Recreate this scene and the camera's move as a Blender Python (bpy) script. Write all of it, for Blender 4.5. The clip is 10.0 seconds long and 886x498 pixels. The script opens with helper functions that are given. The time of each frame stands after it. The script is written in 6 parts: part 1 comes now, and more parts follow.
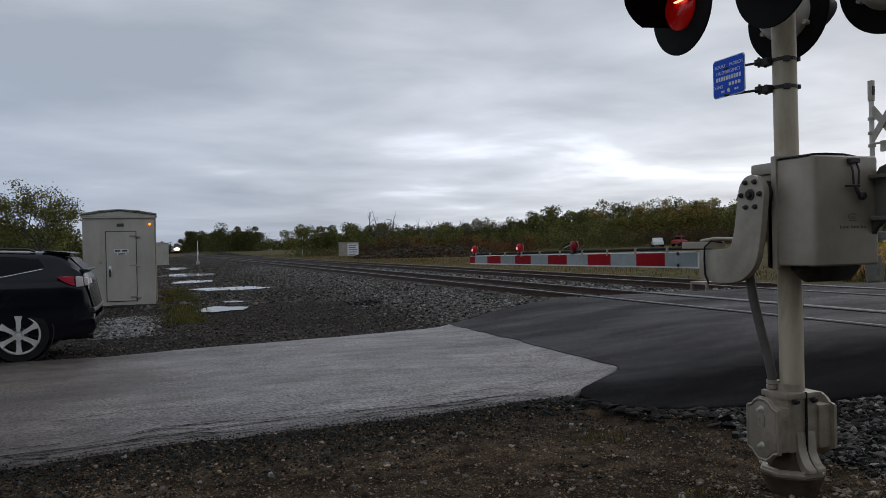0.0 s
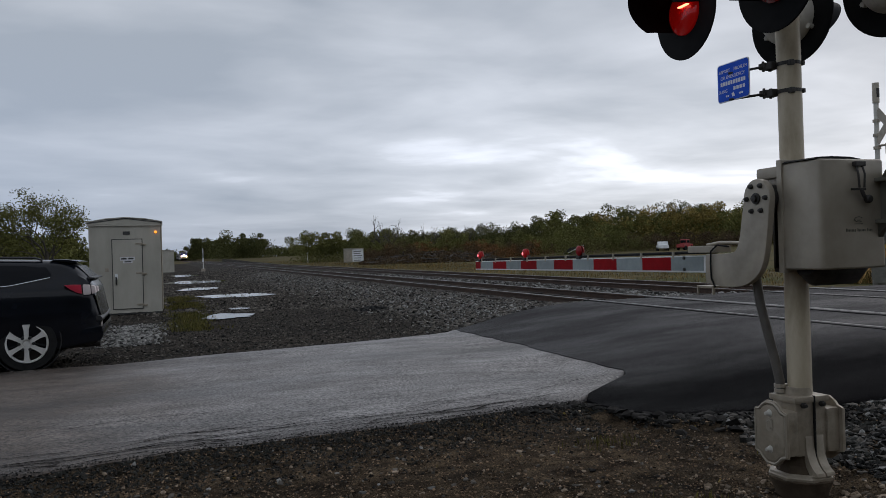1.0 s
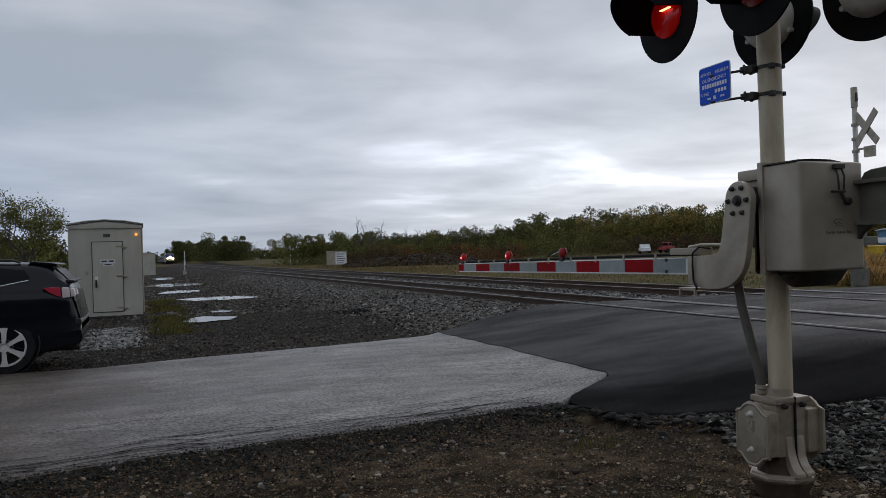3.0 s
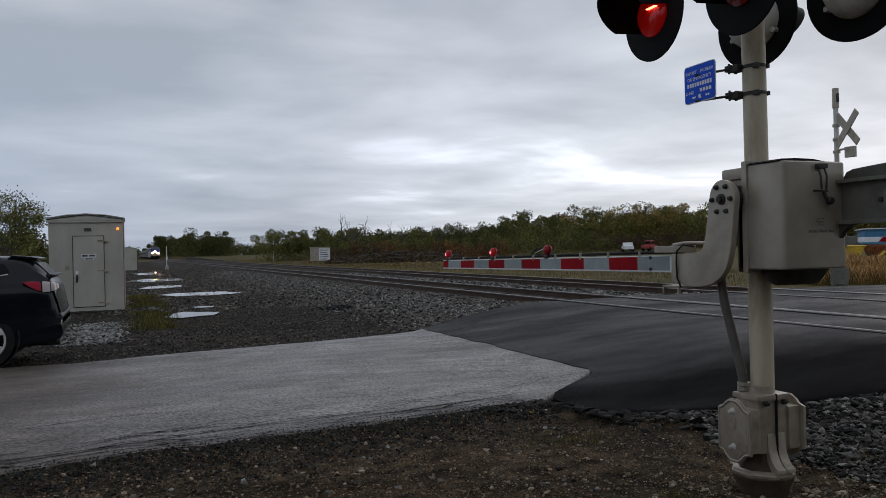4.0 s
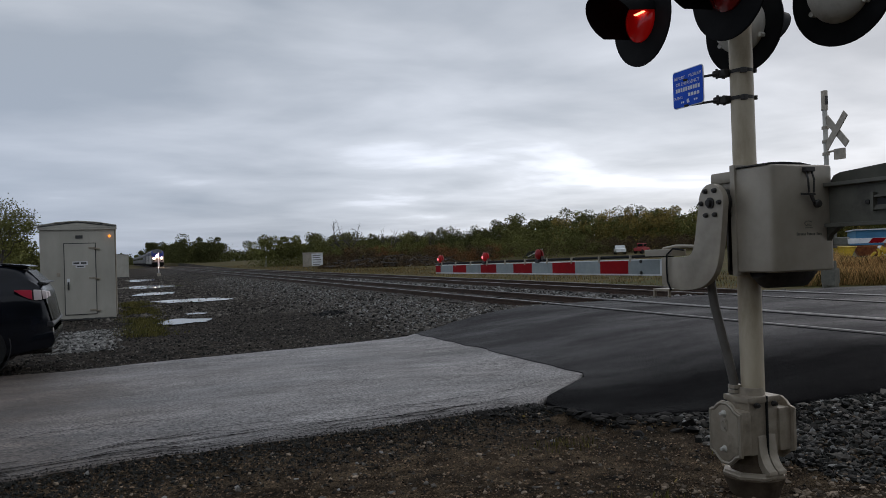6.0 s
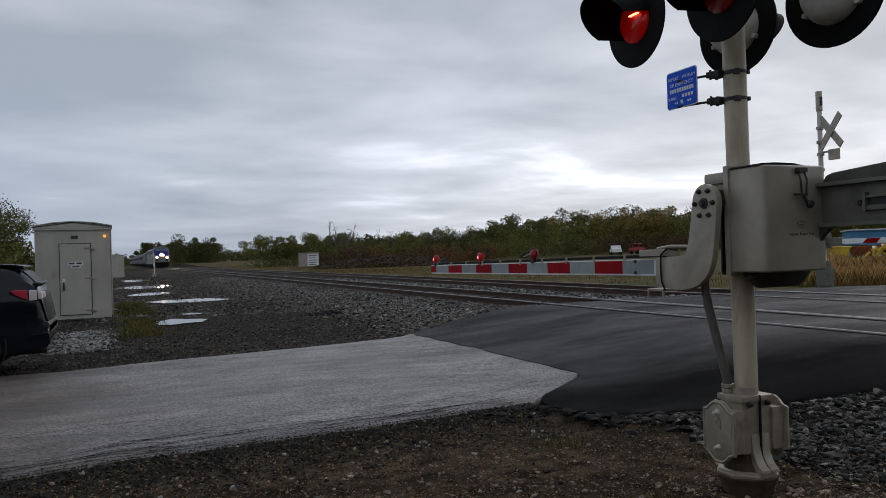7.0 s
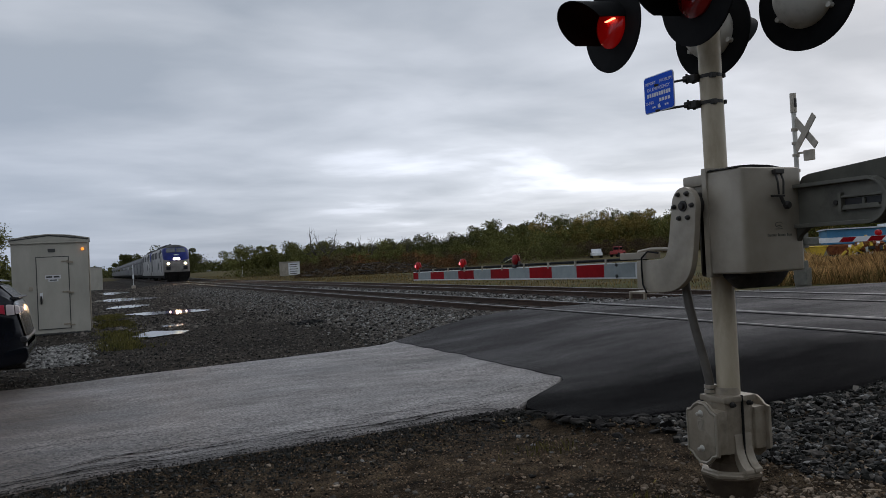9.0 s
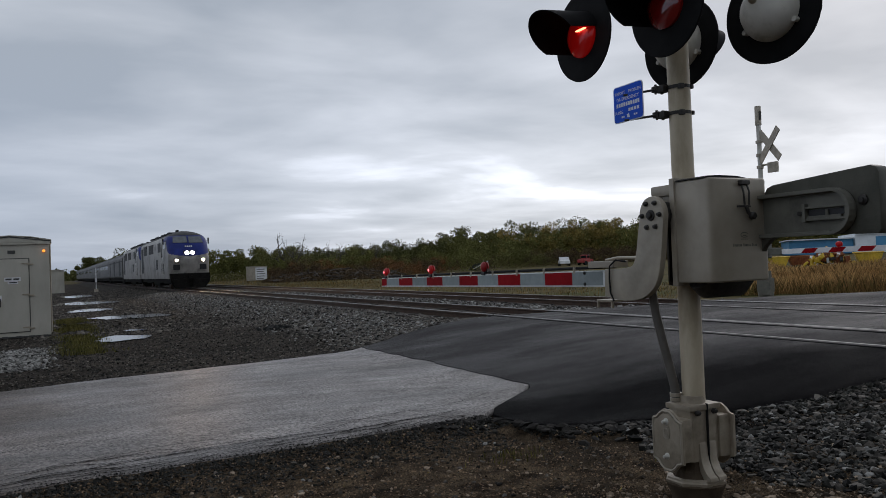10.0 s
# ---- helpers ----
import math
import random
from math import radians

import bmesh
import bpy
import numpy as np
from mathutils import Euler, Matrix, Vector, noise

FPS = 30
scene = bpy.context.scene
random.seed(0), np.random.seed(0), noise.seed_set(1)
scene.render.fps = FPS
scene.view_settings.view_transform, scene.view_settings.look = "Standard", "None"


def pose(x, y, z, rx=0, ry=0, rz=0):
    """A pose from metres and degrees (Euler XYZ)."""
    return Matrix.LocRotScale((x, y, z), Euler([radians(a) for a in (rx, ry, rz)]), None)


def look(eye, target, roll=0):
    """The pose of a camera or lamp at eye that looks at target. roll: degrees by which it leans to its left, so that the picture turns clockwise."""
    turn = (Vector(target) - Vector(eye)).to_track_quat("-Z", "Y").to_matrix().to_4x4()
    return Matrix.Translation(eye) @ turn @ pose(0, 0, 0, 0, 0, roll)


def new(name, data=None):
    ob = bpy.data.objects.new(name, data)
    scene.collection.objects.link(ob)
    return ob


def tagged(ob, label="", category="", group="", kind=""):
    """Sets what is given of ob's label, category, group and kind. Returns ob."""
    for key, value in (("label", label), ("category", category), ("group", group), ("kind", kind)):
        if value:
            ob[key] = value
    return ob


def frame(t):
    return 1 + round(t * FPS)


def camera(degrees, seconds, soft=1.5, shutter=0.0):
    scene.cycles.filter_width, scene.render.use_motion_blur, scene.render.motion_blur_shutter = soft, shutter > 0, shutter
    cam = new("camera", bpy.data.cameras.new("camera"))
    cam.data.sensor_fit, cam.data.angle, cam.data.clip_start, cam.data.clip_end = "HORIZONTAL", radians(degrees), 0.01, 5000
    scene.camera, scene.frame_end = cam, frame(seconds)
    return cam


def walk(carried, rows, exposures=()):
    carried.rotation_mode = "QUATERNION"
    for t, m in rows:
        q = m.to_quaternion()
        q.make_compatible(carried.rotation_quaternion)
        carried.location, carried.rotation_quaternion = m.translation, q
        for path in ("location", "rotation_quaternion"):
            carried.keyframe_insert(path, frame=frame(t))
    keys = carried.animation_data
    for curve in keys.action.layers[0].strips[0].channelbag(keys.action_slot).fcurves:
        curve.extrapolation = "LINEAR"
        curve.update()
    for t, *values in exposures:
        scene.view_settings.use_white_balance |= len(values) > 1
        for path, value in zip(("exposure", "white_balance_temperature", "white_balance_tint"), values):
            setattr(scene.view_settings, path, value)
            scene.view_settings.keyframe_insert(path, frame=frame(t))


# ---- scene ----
cam = camera(58.6, 10.0, soft=0.6)
EYE = 1.5
# seconds, the small drift of the eye, then the camera's three turns; it is held on one spot and pans
TURNS = [
    (0.0, 0.016, 0.014, -0.002, 89.755, 1.273, -19.812), (0.5, 0.006, 0.014, -0.001, 89.848, 1.192, -19.710),
    (1.0, 0.001, 0.003, 0.003, 90.151, 1.695, -19.466), (1.5, -0.005, -0.006, -0.002, 90.071, 1.744, -19.666),
    (2.0, 0.001, -0.005, -0.002, 90.124, 1.610, -20.307), (2.5, 0.008, 0.012, -0.001, 90.122, 1.629, -20.780),
    (2.7, 0.008, 0.012, -0.001, 90.321, 1.778, -20.589), (3.8, -0.001, 0.022, -0.006, 90.156, 1.249, -21.543),
    (4.0, -0.001, 0.022, -0.006, 90.057, 1.308, -21.853), (4.5, 0.010, 0.032, -0.001, 89.923, 1.391, -22.048),
    (5.0, 0.008, 0.025, -0.000, 90.144, 1.591, -22.040), (5.5, 0.002, 0.014, 0.002, 90.315, 1.744, -22.216),
    (7.0, -0.004, -0.022, 0.001, 90.356, 1.779, -22.661), (7.5, -0.007, -0.016, -0.001, 90.364, 1.964, -22.894),
    (8.0, -0.004, -0.019, -0.003, 90.399, 2.141, -23.117), (8.5, -0.005, -0.020, 0.001, 90.386, 1.774, -23.639),
    (9.0, -0.010, -0.023, 0.005, 90.758, 2.823, -24.010), (9.5, -0.012, -0.022, 0.003, 91.165, 2.921, -24.617),
    (10.0, -0.003, -0.004, 0.004, 91.134, 2.198, -26.289),
]
walk(cam, [(t, pose(dx, dy, EYE + dz, a, b, c)) for t, dx, dy, dz, a, b, c in TURNS], exposures=[(0.0, -0.09, 6500, 15), (10.0, -0.09, 6500, 15)])

rng = np.random.default_rng(7)


# ---- sky and sun ----
def make_world():
    w = bpy.data.worlds.new("overcast")
    scene.world = w
    w.use_nodes = True
    nt = w.node_tree
    N, L = nt.nodes, nt.links
    N.clear()
    out = N.new("ShaderNodeOutputWorld")
    bg = N.new("ShaderNodeBackground")
    L.new(bg.outputs[0], out.inputs[0])
    sky = N.new("ShaderNodeTexSky")
    sky.sky_type = "NISHITA"
    sky.sun_disc = False
    sky.sun_elevation = radians(22)
    sky.sun_rotation = radians(55)
    tc = N.new("ShaderNodeTexCoord")
    sep = N.new("ShaderNodeSeparateXYZ")
    L.new(tc.outputs["Generated"], sep.inputs[0])

    def math_node(op, a, b=None, c=None):
        m = N.new("ShaderNodeMath")
        m.operation = op
        for i, v in enumerate((a, b, c)):
            if v is None:
                continue
            if isinstance(v, (int, float)):
                m.inputs[i].default_value = v
            else:
                L.new(v, m.inputs[i])
        return m.outputs[0]

    # directions are laid onto a flat cloud deck
    zz = math_node("ADD", math_node("MAXIMUM", sep.outputs[2], 0.0), 0.09)
    comb = N.new("ShaderNodeCombineXYZ")
    L.new(math_node("DIVIDE", sep.outputs[0], zz), comb.inputs[0])
    L.new(math_node("DIVIDE", sep.outputs[1], zz), comb.inputs[1])

    def cloud(scale, detail, rough, loc, rot, stretch):
        mp = N.new("ShaderNodeMapping")
        mp.inputs["Location"].default_value = loc
        mp.inputs["Rotation"].default_value = (0, 0, radians(rot))
        mp.inputs["Scale"].default_value = stretch
        L.new(comb.outputs[0], mp.inputs[0])
        n = N.new("ShaderNodeTexNoise")
        n.inputs["Scale"].default_value = scale
        n.inputs["Detail"].default_value = detail
        n.inputs["Roughness"].default_value = rough
        n.inputs["Distortion"].default_value = 0.25
        L.new(mp.outputs[0], n.inputs["Vector"])
        return n.outputs[0]

    big = cloud(0.30, 3, 0.5, (3.1, 1.2, 0), -24, (0.9, 1.1, 1))
    fine = cloud(0.95, 5, 0.5, (0.4, 5.0, 0), -24, (0.9, 1.0, 1))
    streak = cloud(1.9, 5, 0.5, (7.3, 2.0, 0), -24, (0.9, 1.1, 1))
    mixv = math_node("ADD", math_node("ADD", math_node("MULTIPLY", big, 0.48), math_node("MULTIPLY", fine, 0.42)), math_node("MULTIPLY", streak, 0.10))
    ramp = N.new("ShaderNodeValToRGB")
    el = ramp.color_ramp.elements
    el[0].position, el[0].color = 0.395, (0.345, 0.400, 0.452, 1)
    el[1].position, el[1].color = 0.615, (0.865, 0.94, 1.02, 1)
    mid = el.new(0.47)
    mid.color = (0.462, 0.517, 0.567, 1)
    mid2 = el.new(0.555)
    mid2.color = (0.608, 0.668, 0.722, 1)
    L.new(mixv, ramp.inputs[0])
    # the deck brightens low towards the east and turns bluish low in the north
    side = math_node("ADD", math_node("MULTIPLY", sep.outputs[0], 0.95), math_node("MULTIPLY", sep.outputs[1], 0.30))
    low = math_node("SUBTRACT", 1.0, math_node("MULTIPLY", sep.outputs[2], 3.6))
    low = math_node("MAXIMUM", low, 0.0)
    east = math_node("MULTIPLY", math_node("MAXIMUM", math_node("SUBTRACT", side, 0.45), 0.0), low)
    glow = math_node("ADD", math_node("ADD", 0.90, math_node("MULTIPLY", math_node("MINIMUM", math_node("MAXIMUM", sep.outputs[2], 0.0), 0.25), 0.26)), math_node("MULTIPLY", east, 1.0))
    m1 = N.new("ShaderNodeMix")
    m1.data_type = "RGBA"
    m1.blend_type = "MIX"
    north = math_node("MULTIPLY", math_node("MULTIPLY", math_node("MAXIMUM", math_node("SUBTRACT", 0.76, side), 0.0), low), 1.5)
    L.new(north, m1.inputs[0])
    L.new(ramp.outputs[0], m1.inputs[6])
    m1.inputs[7].default_value = (0.352, 0.435, 0.553, 1)
    vm = N.new("ShaderNodeVectorMath")
    vm.operation = "SCALE"
    L.new(m1.outputs[2], vm.inputs[0])
    L.new(glow, vm.inputs["Scale"])
    # a little clear sky behind the deck
    m2 = N.new("ShaderNodeVectorMath")
    m2.operation = "MULTIPLY_ADD"
    L.new(sky.outputs[0], m2.inputs[0])
    m2.inputs[1].default_value = (0.006, 0.006, 0.006)
    L.new(vm.outputs[0], m2.inputs[2])
    L.new(m2.outputs[0], bg.inputs[0])
    bg.inputs[1].default_value = 1.10


make_world()
sun = new("sun", bpy.data.lights.new("sun", "SUN"))
sun.data.energy, sun.data.angle, sun.data.color = 0.5, radians(25), (1.0, 0.97, 0.93)
sun.matrix_world = look((0, 0, 40), (-25, -14, 22))


# ---- materials ----
def mat(name, col, rough=0.6, metal=0.0, col2=None, scale=8.0, detail=6.0, bump=0.0, bump_scale=None, spots=None,
        island=0.0, obj=0.0, rvar=0.0, coat=0.0, emit=None, power=0.0, stretch=(1, 1, 1), spec=0.5, grain=None):
    m = bpy.data.materials.new(name)
    m.use_nodes = True
    nt = m.node_tree
    N, L = nt.nodes, nt.links
    b = N["Principled BSDF"]
    b.inputs["Roughness"].default_value = rough
    b.inputs["Metallic"].default_value = metal
    b.inputs["Specular IOR Level"].default_value = spec
    b.inputs["Coat Weight"].default_value = coat
    b.inputs["Coat Roughness"].default_value = 0.08
    b.inputs["Base Color"].default_value = (*col, 1)
    if emit:
        b.inputs["Emission Color"].default_value = (*emit, 1)
        b.inputs["Emission Strength"].default_value = power
    tc = N.new("ShaderNodeTexCoord")
    mp = N.new("ShaderNodeMapping")
    mp.inputs["Scale"].default_value = stretch
    L.new(tc.outputs["Object"], mp.inputs[0])

    def nz(sc, det, rough_=0.6):
        n = N.new("ShaderNodeTexNoise")
        n.inputs["Scale"].default_value = sc
        n.inputs["Detail"].default_value = det
        n.inputs["Roughness"].default_value = rough_
        L.new(mp.outputs[0], n.inputs["Vector"])
        return n.outputs[0]

    def ramp(src, a, bb, ca, cb):
        r = N.new("ShaderNodeValToRGB")
        e = r.color_ramp.elements
        e[0].position, e[0].color = a, (*ca, 1)
        e[1].position, e[1].color = bb, (*cb, 1)
        L.new(src, r.inputs[0])
        return r.outputs[0]

    def mixc(fac, a, bb, blend="MIX"):
        x = N.new("ShaderNodeMix")
        x.data_type = "RGBA"
        x.blend_type = blend
        for s, v in ((0, fac), (6, a), (7, bb)):
            if isinstance(v, (int, float)):
                x.inputs[s].default_value = v
            elif isinstance(v, tuple):
                x.inputs[s].default_value = (*v, 1)
            else:
                L.new(v, x.inputs[s])
        return x.outputs[2]

    c = None
    if col2 is not None:
        c = ramp(nz(scale, detail), 0.34, 0.66, col, col2)
        c2 = ramp(nz(scale * 0.13, 3), 0.3, 0.7, (0.78, 0.78, 0.78), (1.15, 1.15, 1.15))
        c = mixc(1.0, c, c2, "MULTIPLY")
    if spots:
        sc, a, bb, colr = spots
        k = ramp(nz(sc, 5, 0.65), a, bb, (0, 0, 0), (1, 1, 1))
        c = mixc(k, c if c is not None else col, colr)
    if grain:                                               # fine speckle, not stretched
        g1 = N.new("ShaderNodeTexNoise")
        g1.inputs["Scale"].default_value, g1.inputs["Detail"].default_value, g1.inputs["Roughness"].default_value = grain[0], 3, 0.75
        L.new(tc.outputs["Object"], g1.inputs["Vector"])
        k = ramp(g1.outputs[0], 0.36, 0.64, (1 - grain[1],) * 3, (1 + grain[1],) * 3)
        c = mixc(1.0, c if c is not None else col, k, "MULTIPLY")
    if island or obj:
        src = N.new("ShaderNodeNewGeometry").outputs["Random Per Island"] if island else N.new("ShaderNodeObjectInfo").outputs["Random"]
        amt = island or obj
        v = ramp(src, 0.0, 1.0, (1 - amt,) * 3, (1 + amt,) * 3)
        c = mixc(1.0, c if c is not None else col, v, "MULTIPLY")
    if c is not None:
        L.new(c, b.inputs["Base Color"])
    if rvar:
        mr = N.new("ShaderNodeMapRange")
        L.new(nz(scale * 0.35, 5), mr.inputs[0])
        mr.inputs[1].default_value, mr.inputs[2].default_value = 0.3, 0.7
        mr.inputs[3].default_value, mr.inputs[4].default_value = max(0.03, rough - rvar), min(1, rough + rvar)
        L.new(mr.outputs[0], b.inputs["Roughness"])
    if bump:
        bp = N.new("ShaderNodeBump")
        bp.inputs["Strength"].default_value = bump
        bp.inputs["Distance"].default_value = 0.02
        L.new(nz(bump_scale or scale * 4, 6, 0.7), bp.inputs["Height"])
        L.new(bp.outputs[0], b.inputs["Normal"])
    return m


M_DIRT = mat("dirt", (0.015, 0.0095, 0.0055), 0.9, spec=0.04, grain=(85, 0.93), col2=(0.108, 0.078, 0.048), scale=5, bump=1.0, bump_scale=80, spots=(1.1, 0.50, 0.70, (0.007, 0.006, 0.0045)), rvar=0.1)
M_LOT = mat("gravel_lot", (0.011, 0.0092, 0.0074), 0.9, spec=0.04, grain=(14, 0.9), col2=(0.058, 0.048, 0.038), scale=3, bump=1.0, bump_scale=16, spots=(0.35, 0.46, 0.68, (0.012, 0.0092, 0.0065)))
M_TRACKBED = mat("oily_track_bed", (0.009, 0.0065, 0.005), 0.9, spec=0.04, grain=(14, 0.85), col2=(0.036, 0.027, 0.020), scale=6, bump=1.0, bump_scale=18)
M_BALLAST = mat("ballast_ground", (0.010, 0.0092, 0.0082), 0.95, spec=0.04, grain=(18, 0.9), col2=(0.078, 0.070, 0.061), scale=14, bump=1.0, bump_scale=22)
M_GRASSGROUND = mat("dry_grass_ground", (0.055, 0.045, 0.019), 0.95, spec=0.05, col2=(0.12, 0.094, 0.043), scale=0.6, bump=0.8, bump_scale=9, spots=(0.18, 0.5, 0.7, (0.06, 0.07, 0.025)))
M_STONE = mat("stones", (0.062, 0.056, 0.048), 0.8, spec=0.12, island=0.99, col2=(0.105, 0.094, 0.082), scale=30)
M_STONE_BROWN = mat("gravel_brown", (0.086, 0.058, 0.036), 0.8, spec=0.10, island=0.99, col2=(0.205, 0.140, 0.090), scale=30)
M_STONE_TAN = mat("stones_tan", (0.15, 0.112, 0.078), 0.8, spec=0.12, island=0.85, col2=(0.27, 0.215, 0.16), scale=30)
M_STONE_DARK = mat("ballast_dark", (0.0065, 0.0066, 0.0056), 0.6, spec=0.10, island=0.99, col2=(0.027, 0.0265, 0.0225), scale=30)
M_STONE_LIGHT = mat("stones_light", (0.115, 0.114, 0.105), 0.8, spec=0.15, island=0.95, col2=(0.20, 0.195, 0.185), scale=30)
M_ASPHALT = mat("old_wet_asphalt", (0.126, 0.115, 0.109), 0.5, spec=0.4, grain=(38, 0.92), col2=(0.258, 0.239, 0.229), scale=3.0, bump=0.8, bump_scale=80, rvar=0.14, spots=(0.42, 0.47, 0.70, (0.082, 0.078, 0.076)), stretch=(0.55, 1.3, 1))
M_ASPHALT_NEW = mat("new_black_asphalt", (0.0070, 0.0064, 0.0072), 0.62, spec=0.10, grain=(45, 0.6), col2=(0.0160, 0.0148, 0.0164), scale=2.2, bump=0.45, bump_scale=150, rvar=0.16, spots=(0.4, 0.52, 0.74, (0.031, 0.029, 0.032)), stretch=(0.5, 1.4, 1))


def darken_near_edge(m):
    """Darkens and dulls the crossing's near edge, blended into the road with a ragged border."""
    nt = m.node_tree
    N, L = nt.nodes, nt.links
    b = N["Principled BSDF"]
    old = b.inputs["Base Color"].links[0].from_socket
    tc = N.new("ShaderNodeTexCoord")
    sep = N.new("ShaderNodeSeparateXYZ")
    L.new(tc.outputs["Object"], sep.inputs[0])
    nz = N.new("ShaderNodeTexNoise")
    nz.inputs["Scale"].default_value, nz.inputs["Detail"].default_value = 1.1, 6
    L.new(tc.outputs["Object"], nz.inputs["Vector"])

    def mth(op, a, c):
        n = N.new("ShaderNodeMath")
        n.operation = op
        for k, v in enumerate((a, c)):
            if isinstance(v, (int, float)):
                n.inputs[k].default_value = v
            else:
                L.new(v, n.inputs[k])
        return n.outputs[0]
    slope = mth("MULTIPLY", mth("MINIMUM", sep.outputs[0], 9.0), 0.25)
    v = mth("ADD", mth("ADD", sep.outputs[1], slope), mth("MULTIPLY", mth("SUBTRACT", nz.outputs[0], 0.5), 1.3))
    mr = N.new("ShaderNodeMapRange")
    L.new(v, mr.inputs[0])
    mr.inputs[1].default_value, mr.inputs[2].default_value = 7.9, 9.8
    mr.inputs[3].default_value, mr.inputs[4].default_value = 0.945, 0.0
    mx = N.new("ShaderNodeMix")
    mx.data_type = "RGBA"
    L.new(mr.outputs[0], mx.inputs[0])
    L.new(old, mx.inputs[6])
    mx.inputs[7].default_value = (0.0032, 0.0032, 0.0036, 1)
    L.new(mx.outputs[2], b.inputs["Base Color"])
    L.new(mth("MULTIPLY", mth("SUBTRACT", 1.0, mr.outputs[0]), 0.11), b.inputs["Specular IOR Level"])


darken_near_edge(M_ASPHALT_NEW)


def wet_stain(m):
    """A broad dark damp stain across the west end of the old road."""
    nt = m.node_tree
    N, L = nt.nodes, nt.links
    b = N["Principled BSDF"]
    old = b.inputs["Base Color"].links[0].from_socket
    tc = N.new("ShaderNodeTexCoord")
    sep = N.new("ShaderNodeSeparateXYZ")
    L.new(tc.outputs["Object"], sep.inputs[0])
    nz = N.new("ShaderNodeTexNoise")
    nz.inputs["Scale"].default_value, nz.inputs["Detail"].default_value = 0.9, 7
    L.new(tc.outputs["Object"], nz.inputs["Vector"])
    ad = N.new("ShaderNodeMath")
    ad.operation = "MULTIPLY_ADD"
    L.new(nz.outputs[0], ad.inputs[0])
    ad.inputs[1].default_value = 3.2
    L.new(sep.outputs[0], ad.inputs[2])
    mr = N.new("ShaderNodeMapRange")
    L.new(ad.outputs[0], mr.inputs[0])
    mr.inputs[1].default_value, mr.inputs[2].default_value = 0.6, 2.3
    mr.inputs[3].default_value, mr.inputs[4].default_value = 1.0, 0.0
    mx = N.new("ShaderNodeMix")
    mx.data_type, mx.blend_type = "RGBA", "MULTIPLY"
    L.new(mr.outputs[0], mx.inputs[0])
    L.new(old, mx.inputs[6])
    mx.inputs[7].default_value = (0.54, 0.465, 0.40, 1)
    L.new(mx.outputs[2], b.inputs["Base Color"])


wet_stain(M_ASPHALT)
M_RUBBLE = mat("asphalt_rubble", (0.014, 0.013, 0.012), 0.85, spec=0.12, island=0.7, col2=(0.034, 0.031, 0.028), scale=20)
M_CRACK = mat("tar_crack", (0.008, 0.007, 0.006), 0.9, spec=0.03)
M_STEEL_RAIL = mat("rail_rust", (0.045, 0.026, 0.017), 0.7, col2=(0.085, 0.05, 0.034), scale=12, metal=0.3)
M_RAILTOP = mat("rail_polished", (0.085, 0.08, 0.076), 0.42, metal=1.0, col2=(0.15, 0.145, 0.14), scale=6)
# pale colour that paints the sky's reflection on a rail
M_RAIL_SHEEN = mat("rail_sheen_paint", (0.22, 0.215, 0.21), 0.4, metal=0.6, col2=(0.32, 0.315, 0.31), scale=3)
M_TIE = mat("creosote_timber", (0.028, 0.022, 0.018), 0.85, col2=(0.065, 0.055, 0.047), scale=6, obj=0.3, stretch=(1, 6, 1), bump=0.5)
M_ALU = mat("aluminium_grey_paint", (0.335, 0.292, 0.228), 0.40, metal=0.2, col2=(0.405, 0.357, 0.285), scale=5, bump=0.05, bump_scale=60, spots=(1.7, 0.50, 0.78, (0.20, 0.18, 0.145)), rvar=0.10)
M_ALU_CLEAN = mat("cast_aluminium", (0.27, 0.226, 0.168), 0.45, metal=0.2, col2=(0.37, 0.318, 0.245), scale=9, bump=0.15, bump_scale=90, spots=(5.0, 0.48, 0.72, (0.15, 0.122, 0.085)), rvar=0.12)
M_POLE = mat("weathered_pole", (0.46, 0.388, 0.27), 0.5, col2=(0.60, 0.52, 0.385), scale=4, spots=(3, 0.46, 0.74, (0.30, 0.235, 0.15)), stretch=(1.6, 1.6, 0.6), bump=0.08, bump_scale=40)
M_BLACK = mat("black_paint", (0.012, 0.012, 0.013), 0.5, col2=(0.02, 0.02, 0.021), scale=10)
M_HOOD = mat("matt_black_hood", (0.004, 0.004, 0.0045), 0.75, spec=0.14, col2=(0.007, 0.007, 0.0075), scale=10)
M_HARD = mat("dark_hardware", (0.03, 0.028, 0.026), 0.55, metal=0.5, col2=(0.06, 0.055, 0.05), scale=20)
M_RUBBER = mat("rubber", (0.014, 0.014, 0.014), 0.8, spec=0.12, col2=(0.023, 0.023, 0.023), scale=20)
M_CONDUIT = mat("grey_conduit", (0.085, 0.077, 0.066), 0.6, col2=(0.135, 0.122, 0.105), scale=9)
M_CW = mat("counterweight_iron", (0.054, 0.053, 0.040), 0.55, metal=0.2, spec=0.4, col2=(0.085, 0.082, 0.064), scale=7, bump=0.2, spots=(4, 0.58, 0.75, (0.07, 0.066, 0.056)))
M_CW_ARM = mat("counterweight_arm_paint", (0.112, 0.110, 0.089), 0.55, metal=0.1, col2=(0.155, 0.15, 0.123), scale=7, bump=0.2, spots=(4, 0.56, 0.75, (0.06, 0.058, 0.048)))
M_HOUSING = mat("pale_lamp_housing", (0.50, 0.48, 0.43), 0.5, col2=(0.60, 0.58, 0.52), scale=6, spots=(5, 0.55, 0.75, (0.36, 0.34, 0.29)))
